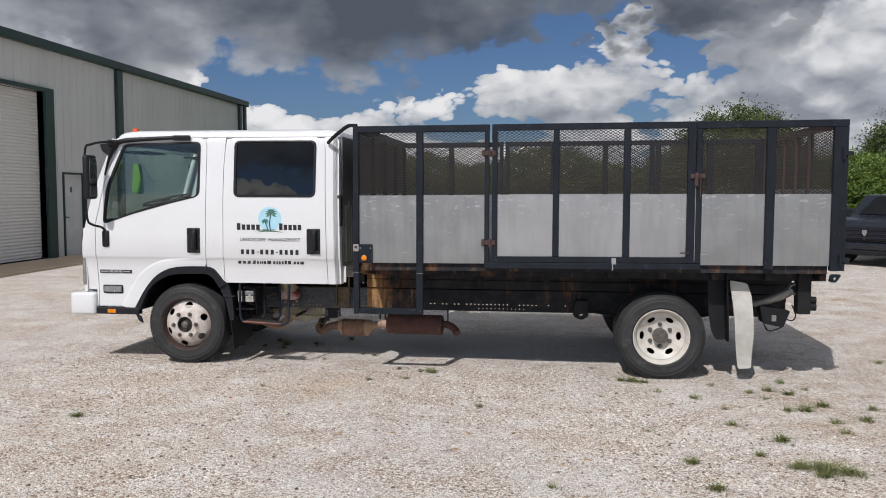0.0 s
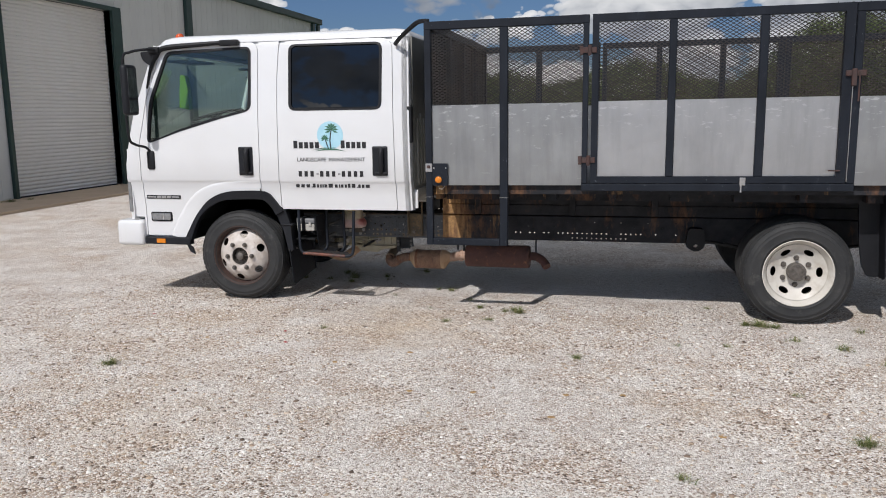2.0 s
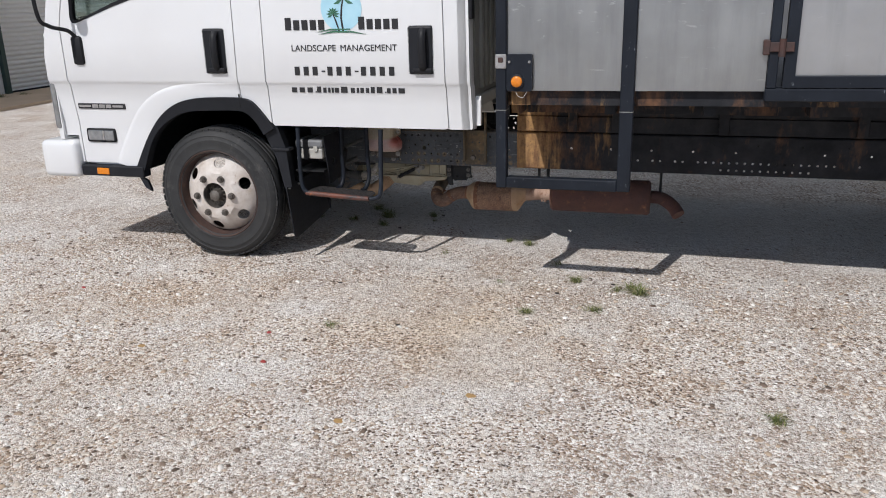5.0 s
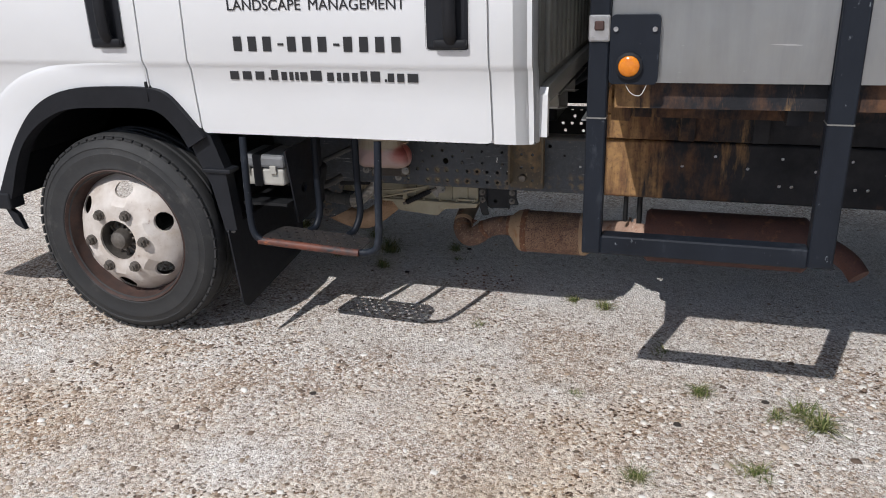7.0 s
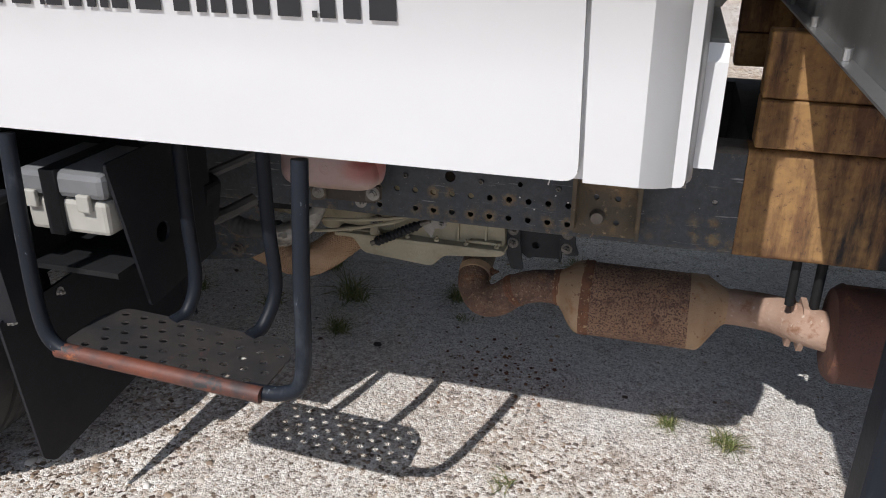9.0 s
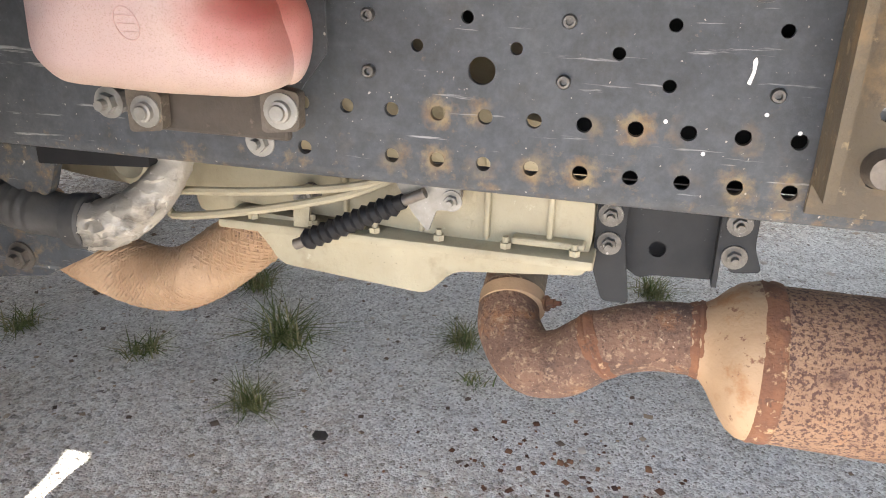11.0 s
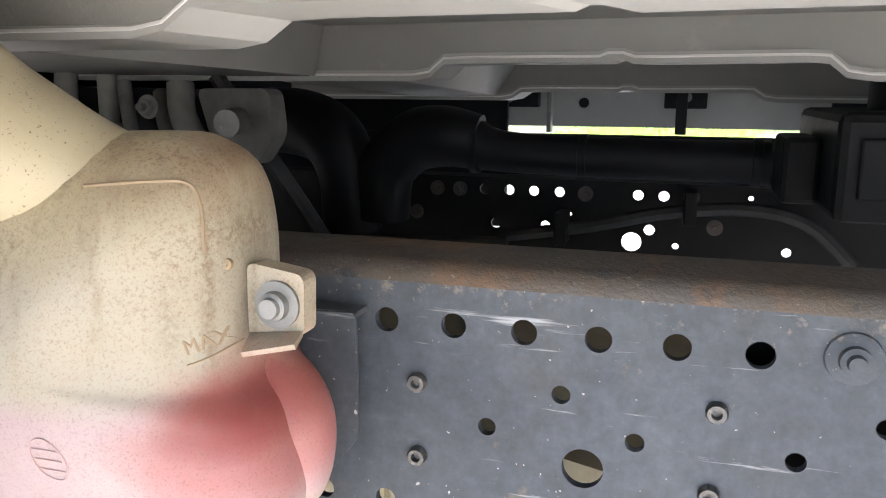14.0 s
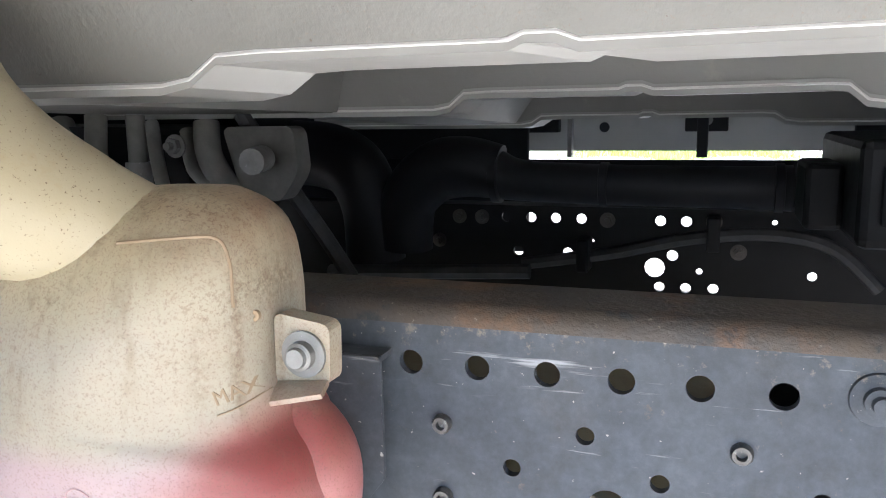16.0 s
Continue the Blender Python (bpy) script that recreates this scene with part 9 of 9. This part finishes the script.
def build_floorpan():
    """The cab's underside: outer floor, three stepped members across it, the pan between them, ducts and pipes."""
    bm = bmesh.new()
    prof = [(7.300, 0.788), (7.318, 0.79), (7.335, 0.845), (7.40, 0.885), (7.60, 0.893), (7.74, 0.880), (7.778, 0.8365)]
    edge = [(-2.56, 0.8165), (-2.20, 0.8165), (-2.101, 0.8155), (-2.083, 0.818), (-2.067, 0.829), (-2.043, 0.830), (-1.92, 0.830), (-1.911, 0.833), (-1.896, 0.833), (-1.886, 0.829), (-1.745, 0.830), (-1.726, 0.829), (-1.71, 0.818), (-1.435, 0.816)]
    rows = [[(x, y, z) for x, _ in edge] for y, z in prof[:-2]]
    rows.append([(x, 7.735, 0.880) for x, _ in edge])
    rows.append([(x, 7.760, z * 0.45 + 0.55 * 0.868) for x, z in edge])
    rows.append([(x, 7.7775, z) for x, z in edge])
    stepped_sheet(bm, rows, 0.004)
    part("floor_outer", bm, UNDERWHITE, TRUCK, "dusty, shade-darkened speckled floor underside", smooth=True)
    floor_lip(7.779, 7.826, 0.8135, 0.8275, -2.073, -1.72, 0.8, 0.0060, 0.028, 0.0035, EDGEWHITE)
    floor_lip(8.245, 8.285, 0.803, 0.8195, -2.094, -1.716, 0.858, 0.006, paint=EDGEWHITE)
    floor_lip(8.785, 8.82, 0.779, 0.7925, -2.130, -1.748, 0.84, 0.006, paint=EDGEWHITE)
    # pan between the members: a pressed well with sloping sides, low panels at either end
    bm = bmesh.new()
    stepped_sheet(bm, [[(-2.240, 7.83, 0.807), (-2.225, 7.86, 0.852), (-1.60, 7.86, 0.856), (-1.44, 7.83, 0.85)], [(-2.240, 8.243, 0.800), (-2.228, 8.243, 0.856), (-1.60, 8.243, 0.858), (-1.44, 8.243, 0.85)]], 0.004)
    part("floor_well", bm, SHADEDPAN, TRUCK, "pale grey pressed floor well")
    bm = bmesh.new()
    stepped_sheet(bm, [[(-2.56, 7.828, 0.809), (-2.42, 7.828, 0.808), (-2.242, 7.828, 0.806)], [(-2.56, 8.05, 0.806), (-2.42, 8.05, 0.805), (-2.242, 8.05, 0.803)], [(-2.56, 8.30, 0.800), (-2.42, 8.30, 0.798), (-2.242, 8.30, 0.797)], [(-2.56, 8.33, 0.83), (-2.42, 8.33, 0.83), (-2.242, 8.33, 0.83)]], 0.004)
    part("floor_shelf", bm, UNDERWHITE, TRUCK, "dusty, shade-darkened floor shelf", smooth=False)
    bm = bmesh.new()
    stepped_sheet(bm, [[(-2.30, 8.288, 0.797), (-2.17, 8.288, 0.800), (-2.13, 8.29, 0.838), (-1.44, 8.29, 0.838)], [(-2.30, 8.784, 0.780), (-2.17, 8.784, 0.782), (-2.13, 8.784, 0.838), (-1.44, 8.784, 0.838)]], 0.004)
    part("floor_well", bm, SHADEDPAN, TRUCK, "pale grey pressed floor well")
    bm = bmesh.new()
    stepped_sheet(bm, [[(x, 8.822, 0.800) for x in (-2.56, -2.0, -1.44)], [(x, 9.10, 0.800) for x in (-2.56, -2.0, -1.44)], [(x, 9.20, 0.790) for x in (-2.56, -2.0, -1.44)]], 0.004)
    part("floor_far", bm, SHADEDPAN, TRUCK, "grey floor underside")
    bm = plate(bmesh.new(), [(-2.55, 0.711), (-1.50, 0.711), (-1.50, 0.792), (-2.55, 0.792)], y=9.205, thick=0.01)
    sill = part("far_sill_panel", bm, MEMBER, TRUCK, "grey sill panel on the far side")
    # flat black disc standing in for the dark hole in the sill
    bm = bmesh.new()
    lathe(bm, (-2.075, 9.205, 0.762), [(0.011, 0.002), (0.011, -0.0008), (0.0, -0.0008)], seg=16)
    part("sill_hole_disc", bm, SEAL, sill, "black disc for the sill's dark hole")
    for x in (-2.255, -1.905):
        part("sill_brace", box(x, x + 0.085, 9.17, 9.203, 0.752, 0.795, bevel=0.003), RAILDARK, sill)
    for x, w in ((-2.145, 0.010), (-1.88, 0.022)):
        part("sill_strut", box(x, x + w, 9.14, 9.165, 0.700, 0.80, bevel=0.002), GALV if w < 0.015 else RAILDARK, sill)
    for x, z in ((-2.235, 0.773), (-1.862, 0.776)):
        part("brace_bolt", hexbolt(bmesh.new(), (x, 9.169, z), (0, -1, 0), 0.008, 0.006, 0.012), GALV, sill)
    # filler sheets added for the darkness behind the ducts, closing off bright ground
    part("far_side_filler", box(-2.70, -1.45, 8.93, 8.94, 0.622, 0.7075, bevel=0.003), RAILDARK, TRUCK, "dark filler sheet along the far side")
    part("far_side_filler", box(-2.70, -2.215, 9.08, 9.09, 0.50, 0.80, bevel=0.003), RAILDARK, TRUCK, "dark filler sheet along the far side")
    part("far_side_filler", box(-1.60, -1.40, 9.08, 9.09, 0.60, 0.80, bevel=0.003), RAILDARK, TRUCK, "dark filler sheet along the far side")
    # intake ducts between the rails
    bm = bmesh.new()
    tube(bm, [(-2.27, 8.52, 0.60), (-2.262, 8.515, 0.67), (-2.22, 8.51, 0.712), (-2.17, 8.50, 0.722), (-2.12, 8.50, 0.715)], [0.04, 0.042, 0.044, 0.043, 0.038], seg=20)
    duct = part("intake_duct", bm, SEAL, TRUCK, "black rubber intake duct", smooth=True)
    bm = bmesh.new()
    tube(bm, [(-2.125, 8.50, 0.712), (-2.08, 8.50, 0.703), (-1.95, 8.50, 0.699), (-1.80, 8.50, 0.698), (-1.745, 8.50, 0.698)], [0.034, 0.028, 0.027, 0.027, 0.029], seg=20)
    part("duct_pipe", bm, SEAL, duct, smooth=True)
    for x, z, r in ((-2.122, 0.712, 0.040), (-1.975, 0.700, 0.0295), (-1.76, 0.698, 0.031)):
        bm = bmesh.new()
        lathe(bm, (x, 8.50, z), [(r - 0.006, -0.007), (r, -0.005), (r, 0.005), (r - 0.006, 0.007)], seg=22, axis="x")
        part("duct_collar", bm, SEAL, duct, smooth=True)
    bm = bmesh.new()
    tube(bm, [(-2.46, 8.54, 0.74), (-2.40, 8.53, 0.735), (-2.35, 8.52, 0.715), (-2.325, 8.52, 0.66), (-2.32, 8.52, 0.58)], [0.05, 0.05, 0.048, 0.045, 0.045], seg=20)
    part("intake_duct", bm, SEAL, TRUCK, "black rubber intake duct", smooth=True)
    part("duct_panel", box(-1.74, -1.70, 8.40, 8.52, 0.66, 0.735, bevel=0.006), RAILDARK, TRUCK, "dark panel beside the duct")
    bm = bmesh.new()
    bx(bm, -1.70, -1.52, 8.30, 8.64, 0.655, 0.765, bevel=0.01)
    mount = part("cab_mount", bm, RAILDARK, TRUCK, "dark rear cab mount")
    part("mount_face", box(-1.68, -1.56, 8.292, 8.2995, 0.68, 0.74, bevel=0.003), RAILDARK, mount)
    part("mount_rubber", cyl(bmesh.new(), (-1.61, 8.40, 0.766), (-1.61, 8.40, 0.800), 0.05, seg=24), SEAL, mount, "black rubber mount", smooth=True)
    # looms
    for pts, r in (([(-2.36, 8.24, 0.80), (-2.31, 8.25, 0.72), (-2.27, 8.28, 0.64), (-2.23, 8.30, 0.56), (-2.20, 8.30, 0.50)], 0.010),
                   ([(-2.12, 8.64, 0.560), (-1.98, 8.63, 0.585), (-1.87, 8.62, 0.612), (-1.76, 8.62, 0.622), (-1.68, 8.62, 0.605), (-1.62, 8.62, 0.55)], 0.010),
                   ([(-2.45, 8.62, 0.535), (-2.3, 8.60, 0.545), (-2.1, 8.60, 0.556)], 0.012)):
        part("cable_loom", tube(bmesh.new(), pts, r, seg=8), HOSE, TRUCK, "black cable loom", smooth=True)
    for x, z in ((-2.03, 0.577), (-1.845, 0.616)):
        part("loom_clip", box(x, x + 0.018, 8.60, 8.65, z - 0.02, z + 0.03, bevel=0.003), RAILDARK, TRUCK)
    # engine's rear end below the floor shelf
    grime = mat("grimy_engine", (0.26, 0.255, 0.23), (0.13, 0.127, 0.115), 18, 0.6, 0.2, bump=0.2)
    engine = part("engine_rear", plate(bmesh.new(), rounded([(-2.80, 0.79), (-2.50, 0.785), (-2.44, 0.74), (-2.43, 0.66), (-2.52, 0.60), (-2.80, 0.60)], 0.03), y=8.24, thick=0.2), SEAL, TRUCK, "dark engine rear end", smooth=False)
    for pts, r in (([(-2.64, 8.25, 0.79), (-2.60, 8.22, 0.73), (-2.575, 8.18, 0.70)], 0.018), ([(-2.535, 8.20, 0.80), (-2.53, 8.19, 0.75), (-2.52, 8.18, 0.70)], 0.013),
                   ([(-2.478, 8.2, 0.80), (-2.478, 8.2, 0.76), (-2.478, 8.2, 0.72)], 0.011), ([(-2.455, 8.2, 0.79), (-2.43, 8.175, 0.745), (-2.40, 8.15, 0.70)], 0.008),
                   ([(-2.42, 8.22, 0.78), (-2.40, 8.2, 0.74), (-2.36, 8.18, 0.72)], 0.010), ([(-2.38, 8.20, 0.79), (-2.37, 8.19, 0.75), (-2.33, 8.18, 0.70)], 0.015)):
        part("engine_pipe", tube(bmesh.new(), pts, r, seg=12), grime, engine, smooth=True)
    for p, q, r in (((-2.53, 8.16, 0.748), (-2.51, 8.13, 0.745), 0.016), ((-2.478, 8.2, 0.745), (-2.478, 8.2, 0.69), 0.015), ((-2.29, 8.17, 0.752), (-2.285, 8.14, 0.75), 0.014)):
        part("pipe_joint", cyl(bmesh.new(), p, q, r, seg=14), GALV, engine, smooth=True)
    bm = plate(bmesh.new(), rounded([(-2.36, 0.785), (-2.27, 0.785), (-2.265, 0.735), (-2.29, 0.70), (-2.34, 0.715)], 0.012), y=8.2, thick=0.03)
    part("engine_lug", bm, grime, engine, "grimy cast lug")
    part("lug_bolt", hexbolt(bmesh.new(), (-2.40, 8.17, 0.765), (0, -1, 0), 0.009, 0.008, 0.013), GALV, engine)


build_bed()
build_frame()
build_tank()
build_gear()
build_floorpan()
build_tufts()
build_grass_patch()
build_chips()
build_stones()
